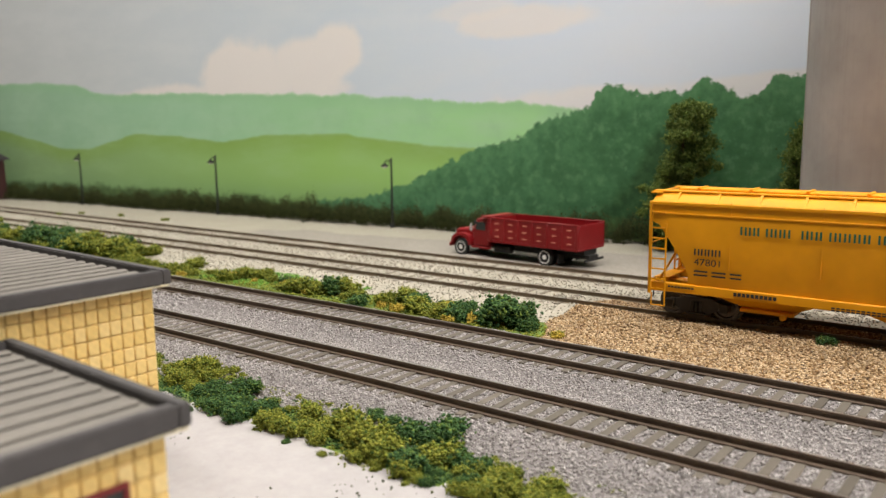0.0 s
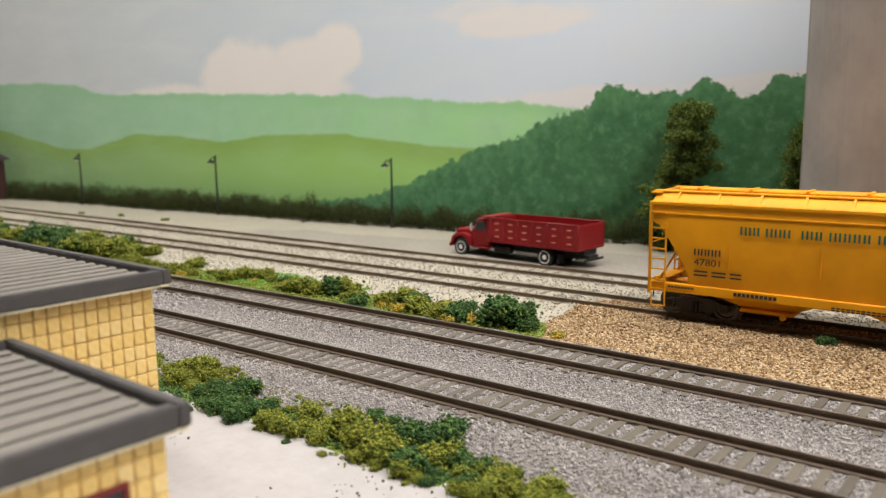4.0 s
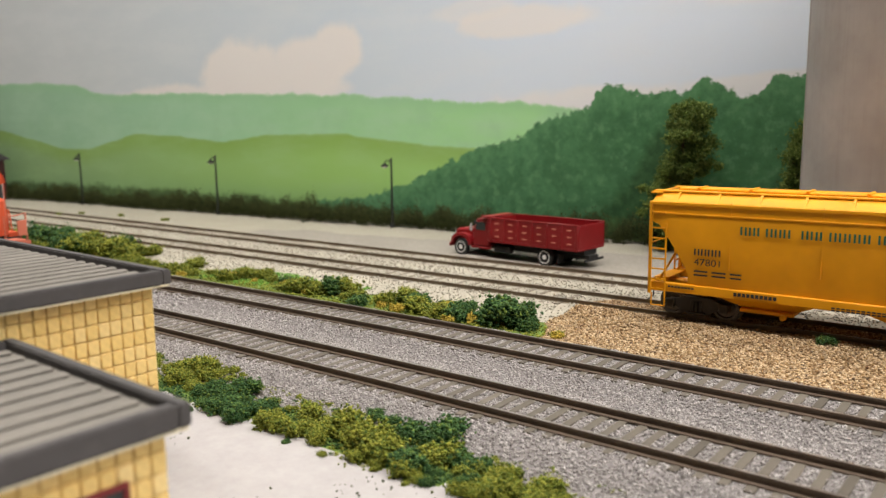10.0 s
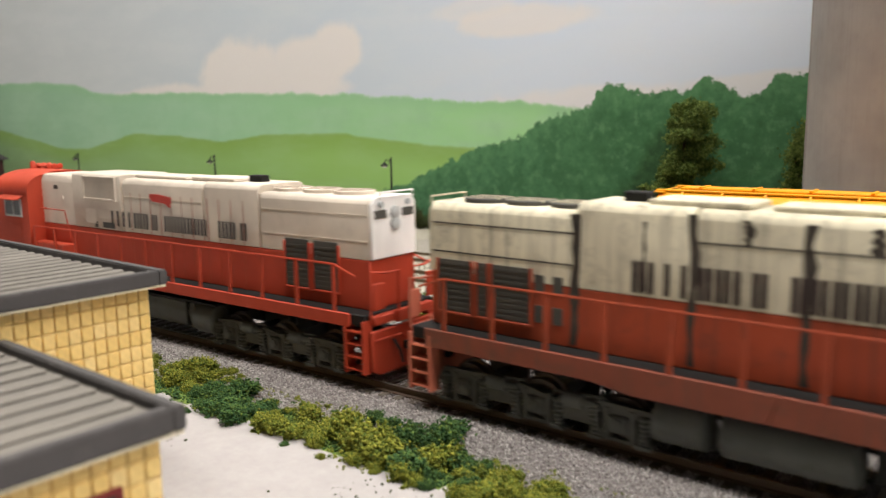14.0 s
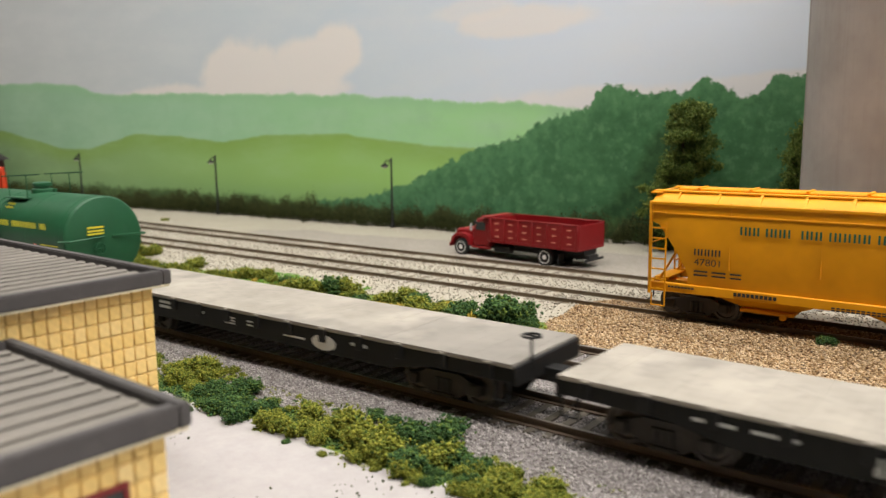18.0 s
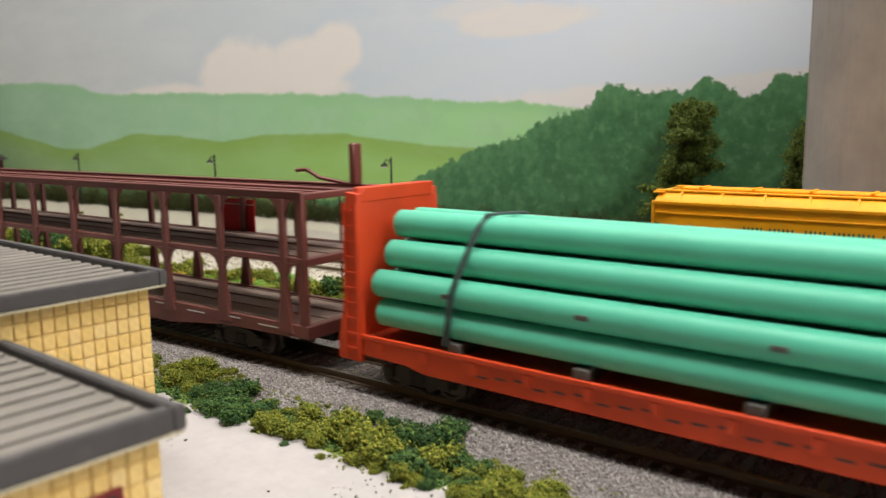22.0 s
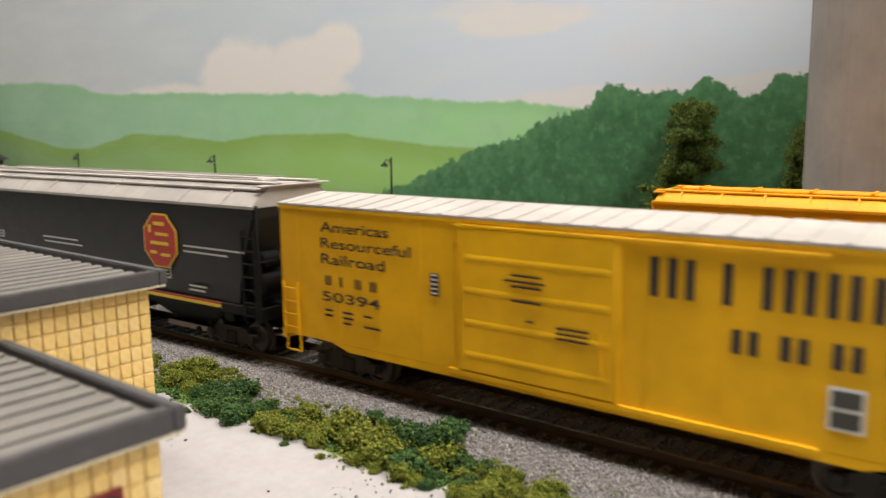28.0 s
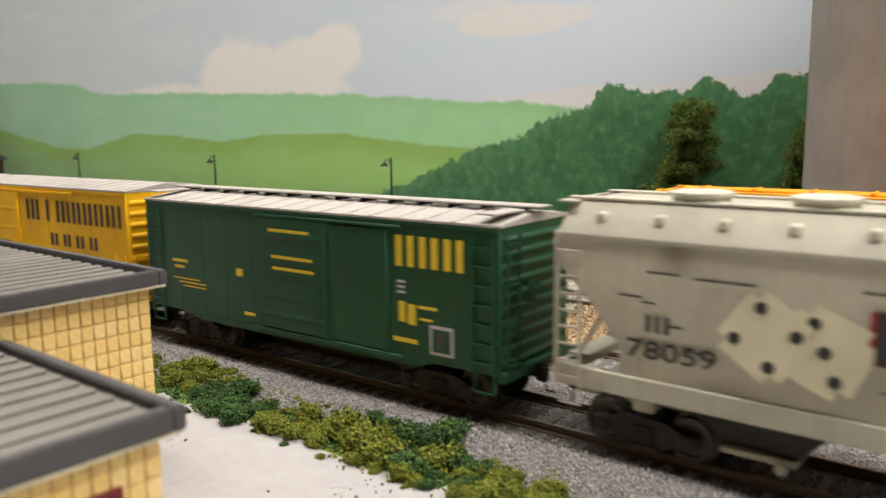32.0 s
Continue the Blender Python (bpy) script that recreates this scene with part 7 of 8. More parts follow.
        # raised loading apron on the top deck: a bridge plate turned up on end
        part("bridge_plate", box(bmesh.new(), e * (h - (5 if e > 0 else 1.6)) - 1.2, e * (h - (5 if e > 0 else 1.6)) + 1.2, 9.2 if e > 0 else -13.2, 13.4 if e > 0 else -7.2, 53.4, 66.8, 0.5), b, root, "upright brown bridge plate")
        part("hinge_arm", wire(bmesh.new(), [(e * (h - 8), e * 11.0, 53.8), (e * (h - 20), e * 10.6, 55.4), (e * (h - 26), e * 10.6, 58.0), (e * (h - 31), e * 10.6, 57.6)], 0.7), b, root)
        part("ladder", ladder(bmesh.new(), e * (h - 14), 15.6, 16, 51, 4.6, 11, "x", 0.24), b, root)
    sign = part("sign_panel", box(bmesh.new(), -105.9, -86.6, -18.1, -17.5, 22.8, 43.8, 0.1), b, root, "brown panel with a pale round emblem")
    part("emblem", ring_stack(bmesh.new(), (-96.2, -18.1, 33.0), (-96.2, -20, 33.0), [(0, 5.2), (0.14, 5.2), (0.14, 4.2), (0, 4.2)], 26, caps=False), MAT["grey_mark"], sign)
    bm = box(bmesh.new(), -101, -91.4, -18.25, -18.05, 32.6, 33.4)
    ring_stack(bm, (-96.2, -18.1, 33.0), (-96.2, -20, 33.0), [(0, 2.6), (0.14, 2.6)], 16)
    part("emblem", bm, MAT["grey_mark"], sign)
    stripe(-104.4, -18.2, 40.8, 10.5, 0.6, MAT["grey_mark"], sign)
    stripe(-100.5, -18.2, 24.4, 11, 0.5, MAT["grey_mark"], sign)
    bars("OIOIHOI", -37.5, -17.12, 10.2, 2.7, 26, MAT["grey_mark"], root, stroke=0.3)
    bars("OIOIO", 5, -17.12, 10.0, 2.9, 22, MAT["grey_mark"], root, stroke=0.3)
    stripe(-6.5, -17.12, 10.4, 7, 1.6, MAT["yellow_mark"], root)
    for i in range(17):
        x = -146 + i * 17.6
        if not -42 < x < 30:
            stripe(x, -17.12, 12.4 if i % 2 else 11.8, 9, 0.35, MAT["grey_mark"], root)
    underframe(root, h, 16, 8.4, 12.2, MAT["black"], (-h + 36, h - 36), 4.2)
    return root


RACK = auto_rack(-1282, -1596)
# far sign panel, bright red painted for light through it, pale line on top
FAR_SIGN = part("sign_panel", box(bmesh.new(), 78.2, 95.8, 17.6, 18.2, 24.0, 45.8, 0.1), MAT["sign_red"], RACK, "sign panel on the far side, coloured bright red for light through it")
part("sign_line", box(bmesh.new(), 78.6, 95.4, 17.3, 17.6, 43.6, 44.0), MAT["ivory"], FAR_SIGN)


# ---- covered hoppers ----
def hopper_body(half, z_low, eave, w_low, w_mid, w_eave, foot, knee, knee_z, foot_z):
    """A lofted shell whose ends slope in below: foot, the half length at the sill; knee_z, where the end turns upright."""
    bm = bmesh.new()
    stations = [-half, -half + 0.4] + list(np.linspace(-knee, -foot - 0.02, 7)) + list(np.linspace(-foot, foot, 13)) + list(np.linspace(foot + 0.02, knee, 7)) + [half - 0.4, half]
    rows = []
    n = 10
    for x in stations:
        a = abs(x)
        if a <= foot:
            zb = z_low
        elif a <= knee:
            q = (a - foot) / (knee - foot)
            zb = foot_z + (knee_z - foot_z) * q ** 0.85
        else:
            zb = knee_z + (a - knee) / max(half - knee, 0.01) * 1.0
        row = []
        for i in range(n + 1):
            z = zb + (eave - zb) * i / n
            q = (z - z_low) / (eave - z_low)
            w = w_low + (w_eave - w_low) * q + (w_mid - (w_low + w_eave) / 2) * math.sin(math.pi * q)
            row.append((w, z))
        ring = [bm.verts.new((x, -w, z)) for w, z in row] + [bm.verts.new((x, w, z)) for w, z in row[::-1]]
        rows.append(ring)
    k = len(rows[0])
    for r0, r1 in zip(rows, rows[1:]):
        for i in range(k):
            bm.faces.new((r0[i], r0[(i + 1) % k], r1[(i + 1) % k], r1[i]))
    bm.faces.new(rows[0][::-1])
    bm.faces.new(rows[-1])
    return bm


def hopper_car(name, label, half, side, roof, eave, roof_top, roof_half, z_sill, foot, knee, knee_z, foot_z, bays, frame_mat, sill_mat, sill_depth=4.4, root=None, bogie_in=22.0, group=""):
    car = root
    shell = part("shell", hopper_body(half - 1.4, z_sill + 1, eave, 15.8, 17.0, 16.9, foot, knee, knee_z, foot_z), MAT[side], car, "smooth rounded side sheets", 30)
    # roof: sloping shoulders up to a flat top
    pts = [(-17.2, eave - 0.9), (-17.2, eave), (-roof_half, roof_top - 0.8), (-roof_half + 1.0, roof_top), (roof_half - 1.0, roof_top), (roof_half, roof_top - 0.8), (17.2, eave), (17.2, eave - 0.9)]
    part("roof", prism(bmesh.new(), pts, -half + 1.2, half - 1.2, "x", 0.15), MAT[roof], car)
    for s in (-1, 1):
        part("eave_strip", box(bmesh.new(), -half + 1, half - 1, s * 17.5, s * 16.8, eave - 1.2, eave - 0.1, 0.15), MAT[roof], car)
        part("side_sill", box(bmesh.new(), -half + 0.6, half - 0.6, s * 16.8, s * 14.6, z_sill - sill_depth + 1, z_sill + 1.6, 0.3), MAT[sill_mat], car)
    for e in (-1, 1):
        x = e * half
        # the open end: corner posts, ladders, platform, braces, end sheet
        frame = part("end_frame", box(bmesh.new(), min(x, x - e * 1.0), max(x, x - e * 1.0), -16.6, 16.6, z_sill - 2.6, z_sill + 1.6, 0.25), MAT[frame_mat], car)
        for s in (-1, 1):
            part("corner_post", box(bmesh.new(), min(x, x - e * 1.0), max(x, x - e * 1.0), s * 17.0, s * 16.0, z_sill - 3, eave, 0.15), MAT[frame_mat], frame)
            part("ladder", ladder(bmesh.new(), x - e * 4.0, s * 17.3, z_sill - 3, eave - 8, 5.6, 7, "x", 0.26), MAT[frame_mat], frame)
            part("brace", wire(bmesh.new(), [(x - e * 1.5, s * 9, z_sill + 1), (x - e * (half - foot) * 0.55, s * 9, z_sill + 13)], 0.5), MAT[frame_mat], frame)
            part("grab_iron", wire(bmesh.new(), [(x - e * 1.0, s * 16.9, eave - 4), (x - e * 1.0, s * 17.6, eave - 4), (x - e * 6.5, s * 17.6, eave - 4), (x - e * 6.5, s * 16.9, eave - 4)], 0.22), MAT[frame_mat], frame)
            part("step", wire(bmesh.new(), [(x - e * 1.4, s * 16.6, z_sill - 2.6), (x - e * 1.4, s * 16.6, z_sill - 7.4), (x - e * 6.6, s * 16.6, z_sill - 7.4), (x - e * 6.6, s * 16.6, z_sill - 2.6)], 0.35), MAT[frame_mat], frame)
        part("ladder", ladder(bmesh.new(), x - e * 0.2, 12.6, z_sill, eave - 2, 5, 8, "y", 0.26), MAT[frame_mat], frame)
        part("end_platform", box(bmesh.new(), min(x + e * 0.6, x - e * 5), max(x + e * 0.6, x - e * 5), -9, 9, z_sill + 1.5, z_sill + 2.1, 0.1), MAT[frame_mat], frame)
        part("end_rail", wire(bmesh.new(), [(x, -16.4, z_sill + 16), (x, 16.4, z_sill + 16)], 0.3), MAT[frame_mat], frame)
        part("roof_platform", box(bmesh.new(), min(x + e * 0.6, x - e * 3.4), max(x + e * 0.6, x - e * 3.4), -14.5, 14.5, roof_top - 0.5, roof_top, 0.1), MAT[roof], frame)
        part("bolster", box(bmesh.new(), x - e * bogie_in - 2.4, x - e * bogie_in + 2.4, -13, 13, 9.6, z_sill + 1, 0.3), MAT[frame_mat], car)
        part("draft_sill", box(bmesh.new(), min(x - e * (bogie_in + 8), x + e * 2), max(x - e * (bogie_in + 8), x + e * 2), -3, 3, 7.4, 12, 0.3), MAT[frame_mat], car)
        bogie(car, x - e * bogie_in)
        coupler(car, x + e * 0.4, e)
    # discharge bays
    for c, w in bays:
        bay = bmesh.new()
        top = [bay.verts.new((c + a * w, b * 14.8, z_sill - 0.5)) for a, b in ((-1, -1), (1, -1), (1, 1), (-1, 1))]
        low = [bay.verts.new((c + a * w * 0.42, b * 9.4, 5.8)) for a, b in ((-1, -1), (1, -1), (1, 1), (-1, 1))]
        bay.faces.new(top[::-1])
        bay.faces.new(low)
        for k in range(4):
            bay.faces.new((top[k], top[(k + 1) % 4], low[(k + 1) % 4], low[k]))
        # the grey car's bays are coloured dark for the shade under its sill
        bay = part("discharge_bay", bay, MAT["dark" if sill_mat == "grey_car" else sill_mat], car)
        part("gate", box(bmesh.new(), c - w * 0.44, c + w * 0.44, -11.5, 11.5, 4.4, 5.8, 0.25), MAT["grey_car"] if sill_mat == "grey_car" else MAT[sill_mat], bay)
        part("gate_handle", ring_stack(bmesh.new(), (c + w * 0.3, -13.8, 4.6), (c + w * 0.3, -11, 4.6), [(0, 1.2), (0.8, 1.2), (0.9, 0.6), (2.8, 0.6)], 8), MAT[frame_mat], bay)
    brake_wheel(car, half + 0.2, -6, z_sill + 16, MAT[frame_mat])
    return shell


# golden hopper parked on the siding
def parked_hopper():
    x = -35.5
    root = thing("covered_hopper", "golden yellow covered hopper car parked on the siding", "hopper car", at(x, siding_y(x), 0, 2.0))
    half = 90.0
    hopper_car("covered_hopper", "", half, "yellow_car", "yellow_car", 43.6, 46.8, 12.6, 11.6, 75, 86, 35, 17, ((-48, 21), (0, 21), (48, 21)), "yellow_car", "yellow_car", 2.8, root=root, bogie_in=17.5)
    for s in (-1, 1):
        part("running_board", box(bmesh.new(), -half - 0.5, half + 0.5, s * 12.4, s * 8.8, 46.7, 47.3, 0.1), MAT["yellow_car"], root)
        for i in range(12):
            xx = -80 + i * 14.6
            part("bracket", prism(bmesh.new(), [(s * 12.4, 47.0), (s * 17.4, 43.4), (s * 17.4, 42.6), (s * 12.4, 45.6)], xx - 0.4, xx + 0.4, "x"), MAT["yellow_car"], root)
        part("seam", box(bmesh.new(), -half + 2, half - 2, s * 17.35, s * 16.9, 39.0, 39.5, 0.08), MAT["yellow_car"], root)
    part("hatch", box(bmesh.new(), -half + 6, half - 6, -4.2, 4.2, 46.7, 47.8, 0.4), MAT["yellow_car"], root, "long yellow roof hatch")
    for i in range(9):
        part("hatch_clamp", box(bmesh.new(), -76 + i * 19 - 0.6, -76 + i * 19 + 0.6, -5, 5, 47.6, 48.3, 0.15), MAT["yellow_car"], root)
    y = -17.5
    bars("OOIOOO HHIHOHOIHO", -56.4, y, 33.1, 2.9, 48.5, MAT["green_mark"], root, stroke=0.3)
    bars("OHHO", -72.5, y + 0.2, 24.6, 2.4, 10, MAT["black_mark"], root, stroke=0.3)
    lettering("47801", -72.5, y + 0.2, 20.9, 2.5, MAT["black_mark"], root, 1.15)
    for z in (18.4, 17.0):
        stripe(-72.5, y + 0.5, z, 5, 0.6, MAT["black_mark"], root)
        stripe(-66, y + 0.5, z, 5, 0.6, MAT["black_mark"], root)
        stripe(-59.5, y + 0.5, z, 4, 0.6, MAT["black_mark"], root)
    bars("OHIOHHOIHI", -58, -17.0, 11.0, 1.3, 15, MAT["black_mark"], root)
    bars("HOHIHOHI", -82, -17.0, 11.6, 0.7, 10, MAT["black_mark"], root)
    for z in (10.6, 9.8):
        bars("HOHIHOHIHOHI", -26, -17.0, z, 0.5, 18, MAT["black_mark"], root)
    for dx, z, w in ((-4, 27.4, 9), (-2.4, 24.6, 6), (-4.4, 21.6, 8)):
        bars("HOI", 14 + dx, y - 0.05, z, 2.0, w, MAT["black_mark"], root)
    # faint vertical weld lines between the side sheets
    for xx in (-60, -30, 0, 30, 60):
        part("weld_seam", box(bmesh.new(), xx - 0.15, xx + 0.15, -17.12, -16.0, 20, 44), MAT["yellow_car"], root)


parked_hopper()

# black grain hopper
BLK, BHALF = car_root("covered_hopper", "black covered hopper with pale roof and red octagonal emblem", "hopper car", -2041.5, -2241)
hopper_car("covered_hopper", "", BHALF, "gloss_black", "roof_pale", 48.6, 54.4, 10.4, 15.2, 89, 98, 44, 17, ((-41, 23), (8, 23), (57, 23)), "black", "black", 2.6, root=BLK, bogie_in=20)
stripe(-80, -17.0, 16.3, 161, 0.55, MAT["herald_red"], BLK)
stripe(-80, -17.0, 15.0, 161, 1.1, MAT["yellow_mark"], BLK)
for e in (-1, 1):
    x = e * (BHALF - 6.5)
    part("air_reservoir", ring_stack(bmesh.new(), (x, -13, 23), (x, 8, 23), [(0, 2.4), (0.8, 4.0), (1.6, 4.5), (19.4, 4.5), (20.2, 4.0), (21, 2.4)], 16), MAT["black"], BLK)
    part("brake_cylinder", ring_stack(bmesh.new(), (x + e * 1.5, -12.5, 31), (x + e * 1.5, -4, 31), [(0, 1.6), (0.6, 2.6), (7.4, 2.6), (8.5, 1.2)], 14), MAT["black"], BLK)
    part("brake_valve", box(bmesh.new(), x - 2.6, x + 2.6, -15.4, -11.2, 26.4, 31.2, 0.5), MAT["black"], BLK)
    part("end_gusset", prism(bmesh.new(), [(e * (BHALF - 1.2), 48.2), (e * (BHALF - 9), 48.2), (e * (BHALF - 3.4), 40), (e * (BHALF - 1.2), 38)], -16.4, -15.4, "y"), MAT["gloss_black"], BLK)
    part("brake_pipe", wire(bmesh.new(), [(x, -10, 18.8), (x - e * 6, -11, 14.2), (x - e * 20, -11, 13.6)], 0.45), MAT["black"], BLK)
    part("end_stencil", box(bmesh.new(), e * (BHALF + 0.02), e * (BHALF + 0.12), -6, 2, 44.0, 45.4) if e > 0 else box(bmesh.new(), -BHALF - 0.12, -BHALF - 0.02, -6, 2, 44.0, 45.4), MAT["yellow_mark"], BLK)
part("hatch", box(bmesh.new(), -BHALF + 12, BHALF - 12, -3.4, 3.4, 54.3, 55.7, 0.4), MAT["roof_pale"], BLK, "long pale roof hatch")
for s in (-1, 1):
    part("running_board", box(bmesh.new(), -BHALF, BHALF, s * 9.9, s * 6.0, 54.6, 55.2, 0.1), MAT["roof_pale"], BLK)
for s in (-1, 1):
    for i in range(9):
        x = -84 + i * 21
        part("roof_seam", prism(bmesh.new(), [(s * 17.3, 48.5), (s * 10.5, 53.6), (s * 10.4, 54.1), (s * 17.3, 48.9)], x - 0.25, x + 0.25, "x"), MAT["roof_pale"], BLK)
    part("roof_ledge", box(bmesh.new(), -BHALF + 1.5, BHALF - 1.5, s * 12.6, s * 10.2, 52.6, 53.3, 0.1), MAT["roof_pale"], BLK)
    part("hatch_rail", wire(bmesh.new(), [(-BHALF + 12, s * 5.0, 56.0), (BHALF - 12, s * 5.0, 56.0)], 0.3), MAT["roof_pale"], BLK)
OCT = ring_stack(bmesh.new(), (0, 0, 0), (0, -1, 0), [(0, 10.0), (0.12, 10.0)], 8)
OCT.transform(Matrix.Translation((51.5, -17.45, 34.6)) @ Matrix.Rotation(math.pi / 8, 4, "Y") @ Matrix.Diagonal((1.0, 1, 1.0, 1)))
EMB = part("emblem", OCT, MAT["yellow_mark"], BLK, "octagonal red emblem with a yellow rim")
OCT = ring_stack(bmesh.new(), (0, 0, 0), (0, -1, 0), [(0, 9.3), (0.12, 9.3)], 8)
OCT.transform(Matrix.Translation((51.5, -17.62, 34.6)) @ Matrix.Rotation(math.pi / 8, 4, "Y"))
part("emblem_field", OCT, MAT["herald_red"], EMB)
for x, z, w, hh in ((48.5, 39.8, 6.0, 1.2), (45.6, 37.2, 1.4, 2.6), (49.4, 36.4, 7.0, 1.0), (46.4, 33.2, 10.0, 1.1), (46.0, 30.0, 3.6, 1.0), (52, 29.4, 5.0, 1.0)):
    stripe(x, -17.9, z, w, hh, MAT["yellow_mark"], EMB, "emblem_bar")
bars("HOO", -82, -17.4, 31.0, 5.4, 16.5, MAT["yellow_mark"], BLK)
lettering("286137", -81, -17.4, 25.8, 3.4, MAT["yellow_mark"], BLK, 0.9)
for x, z, w in ((-26, 30.4, 25), (-25, 28.6, 27), (-26, 20.6, 20), (-6, 21.6, 22), (-6, 20.6, 18), (64, 33.6, 30), (64, 31.8, 22), (66, 20.6, 9), (66, 19.2, 8), (-84, 23.0, 9), (-84, 21.6, 8)):
    stripe(x, -17.45, z, w, 0.6, MAT["grey_mark"], BLK)
for b in ((49.2, 49.7, 22, 26.4), (55.7, 56.2, 22, 26.4), (49.7, 55.7, 22, 22.5), (49.7, 55.7, 25.9, 26.4), (50.6, 54.8, 23.2, 23.7), (50.6, 54.8, 24.4, 24.9)):
    stripe(b[0], -17.4, b[2], b[1] - b[0], b[3] - b[2], MAT["grey_mark"], BLK)
for b in ((-62, -61.6, 28, 30.8), (-58.4, -58, 28, 30.8), (-61.6, -58.4, 28, 28.4), (-61.6, -58.4, 30.4, 30.8), (-61, -59, 29.2, 29.7)):
    stripe(b[0], -17.5, b[2], b[1] - b[0], b[3] - b[2], MAT["grey_mark"], BLK)
for c in (-41, 8, 57):
    part("bay_plate", box(bmesh.new(), c - 11, c + 11, -12.6, -11.8, 4.2, 5.8), MAT["roof_pale"], BLK, "pale plate beside a discharge gate")

# grey hopper with graffiti
GRY, UHALF = car_root("covered_hopper", "dirty grey covered hopper with painted dice and red graffiti", "hopper car", -2258, -2438.5)
hopper_car("covered_hopper", "", UHALF, "grey_side", "grey_roof", 48.6, 55.2, 11.4, 16.8, 74.5, 88.5, 41, 25, ((-46, 17), (0, 17), (46, 17)), "grey_car", "grey_car", 4.2, root=GRY, bogie_in=20)
for i in range(6):
    x = -62 + i * 24.4
    part("hatch", ring_stack(bmesh.new(), (x, -4.6, 55.2), (x, -4.6, 60), [(0, 6.0), (1.4, 6.0), (1.6, 6.6), (2.3, 6.6), (2.6, 5.2), (2.9, 1.2)], 22), MAT["grey_car"], GRY, "round grey roof hatch")
for s in (-1, 1):
    for i in range(13):
        x = -80 + i * 13.2
        part("roof_bracket", box(bmesh.new(), x - 0.9, x + 0.9, s * 15.4, s * 12.0, 51.0, 53.0, 0.3), MAT["grey_car"], GRY)
    part("running_board", box(bmesh.new(), -UHALF, UHALF, s * 11.0, s * 8.2, 55.2, 55.8, 0.1), MAT["grey_car"], GRY)
Y = -17.45
bars("HI", -68, Y, 29.0, 3.6, 8.0, MAT["mesh_grey"], GRY)
lettering("78059", -72, Y, 23.2, 4.0, MAT["black_mark"], GRY, 1.1, 0.012, width=19)


def die(x, z, size, turn, pips, y):
    bm = box(bmesh.new(), -size / 2, size / 2, -0.06, 0.06, -size / 2, size / 2)
    bmesh.ops.bevel(bm, geom=[e for e in bm.edges if abs(e.verts[0].co.y - e.verts[1].co.y) > 0.1], offset=size * 0.16, segments=4, affect="EDGES")
    m = Matrix.Translation((x, y, z)) @ Matrix.Rotation(radians(turn), 4, "Y")
    bm.transform(m)
    d = part("graffiti_die", bm, MAT["ivory"], GRY, "painted ivory die with dark pips")
    for a, b in pips:
        bm = ring_stack(bmesh.new(), (0, 0, 0), (0, -1, 0), [(0, size * 0.085), (0.1, size * 0.085)], 12)
        bm.transform(m @ Matrix.Translation((a * size, -0.08, b * size)))
        part("pip", bm, MAT["black_mark"], d)


die(-33.5, 30.4, 15, 24, ((-0.26, 0.26), (0, 0), (0.26, -0.26)), Y - 0.05)
die(-44, 31.6, 15, 36, ((-0.27, 0.27), (0.27, 0.27), (-0.27, -0.27), (0.27, -0.27)), Y - 0.25)
for text, x, z, hh, w, turn in (("R", -26, 29.6, 9.6, 11, 6), ("o", -13.8, 30.2, 7.2, 6.4, 0), ("Y", -8.2, 29.8, 7.8, 8.4, 0), ("L", 0.4, 28.0, 8.8, 9.4, 8), ("O", -15.2, 19.6, 9.2, 10, 0), ("K", -5.0, 19.2, 9.4, 11.5, 0)):
    lettering(text, x - 0.5, Y, z - 0.2, hh, MAT["red_mark"], GRY, 1.0, 0.075, width=w)
    lettering(text, x + 0.5, Y - 0.2, z, hh, MAT["black_mark"], GRY, 1.0, 0.03, width=w)
lettering("We will", 16, Y, 33.4, 6.0, MAT["black_mark"], GRY, bold=0.012, width=29.5)
lettering("deliver", 17.6, Y, 25.2, 6.4, MAT["black_mark"], GRY, bold=0.012, width=27.5)
for i, (x, w) in enumerate(((19, 26), (23, 20), (27, 14), (30, 8), (32, 4))):
    stripe(x, Y, 23.6 - i * 1.25, w, 0.45, MAT["black_mark"], GRY)
for x, z, w in ((-68, 41.4, 7), (-58, 41.0, 12), (-74, 36.0, 5), (-69, 35.0, 3), (-28, 42.0, 8), (-24, 24.6, 7), (-22, 22.6, 6), (-20, 17.6, 5), (-64, 30.6, 4), (40, 15.5, 8), (52, 15.8, 8), (52, 14.6, 8), (66, 14.8, 5), (-60, 26.0, 5)):
    stripe(x, Y, z, w, 0.4, MAT["black_mark"], GRY)
SHIELD = prism(bmesh.new(), [(47.6, 34.6), (47.6, 31.0), (49.4, 29.4), (51.9, 29.0), (54.4, 29.4), (56.2, 31.0), (56.2, 34.6)], Y, Y - 0.15, "y")
EMB2 = part("emblem", SHIELD, MAT["pink_mark"], GRY, "blue and faded red shield emblem")
part("emblem_top", prism(bmesh.new(), [(47.4, 34.7), (56.4, 34.7), (56.0, 37.0), (56.6, 38.8), (54.4, 38.4), (51.9, 39.2), (49.4, 38.4), (47.2, 38.8), (47.8, 37.0)], Y, Y - 0.2, "y"), MAT["blue_mark"], EMB2)
stripe(48.4, Y - 0.25, 36.2, 7, 0.8, MAT["white"], EMB2, "emblem_bar")


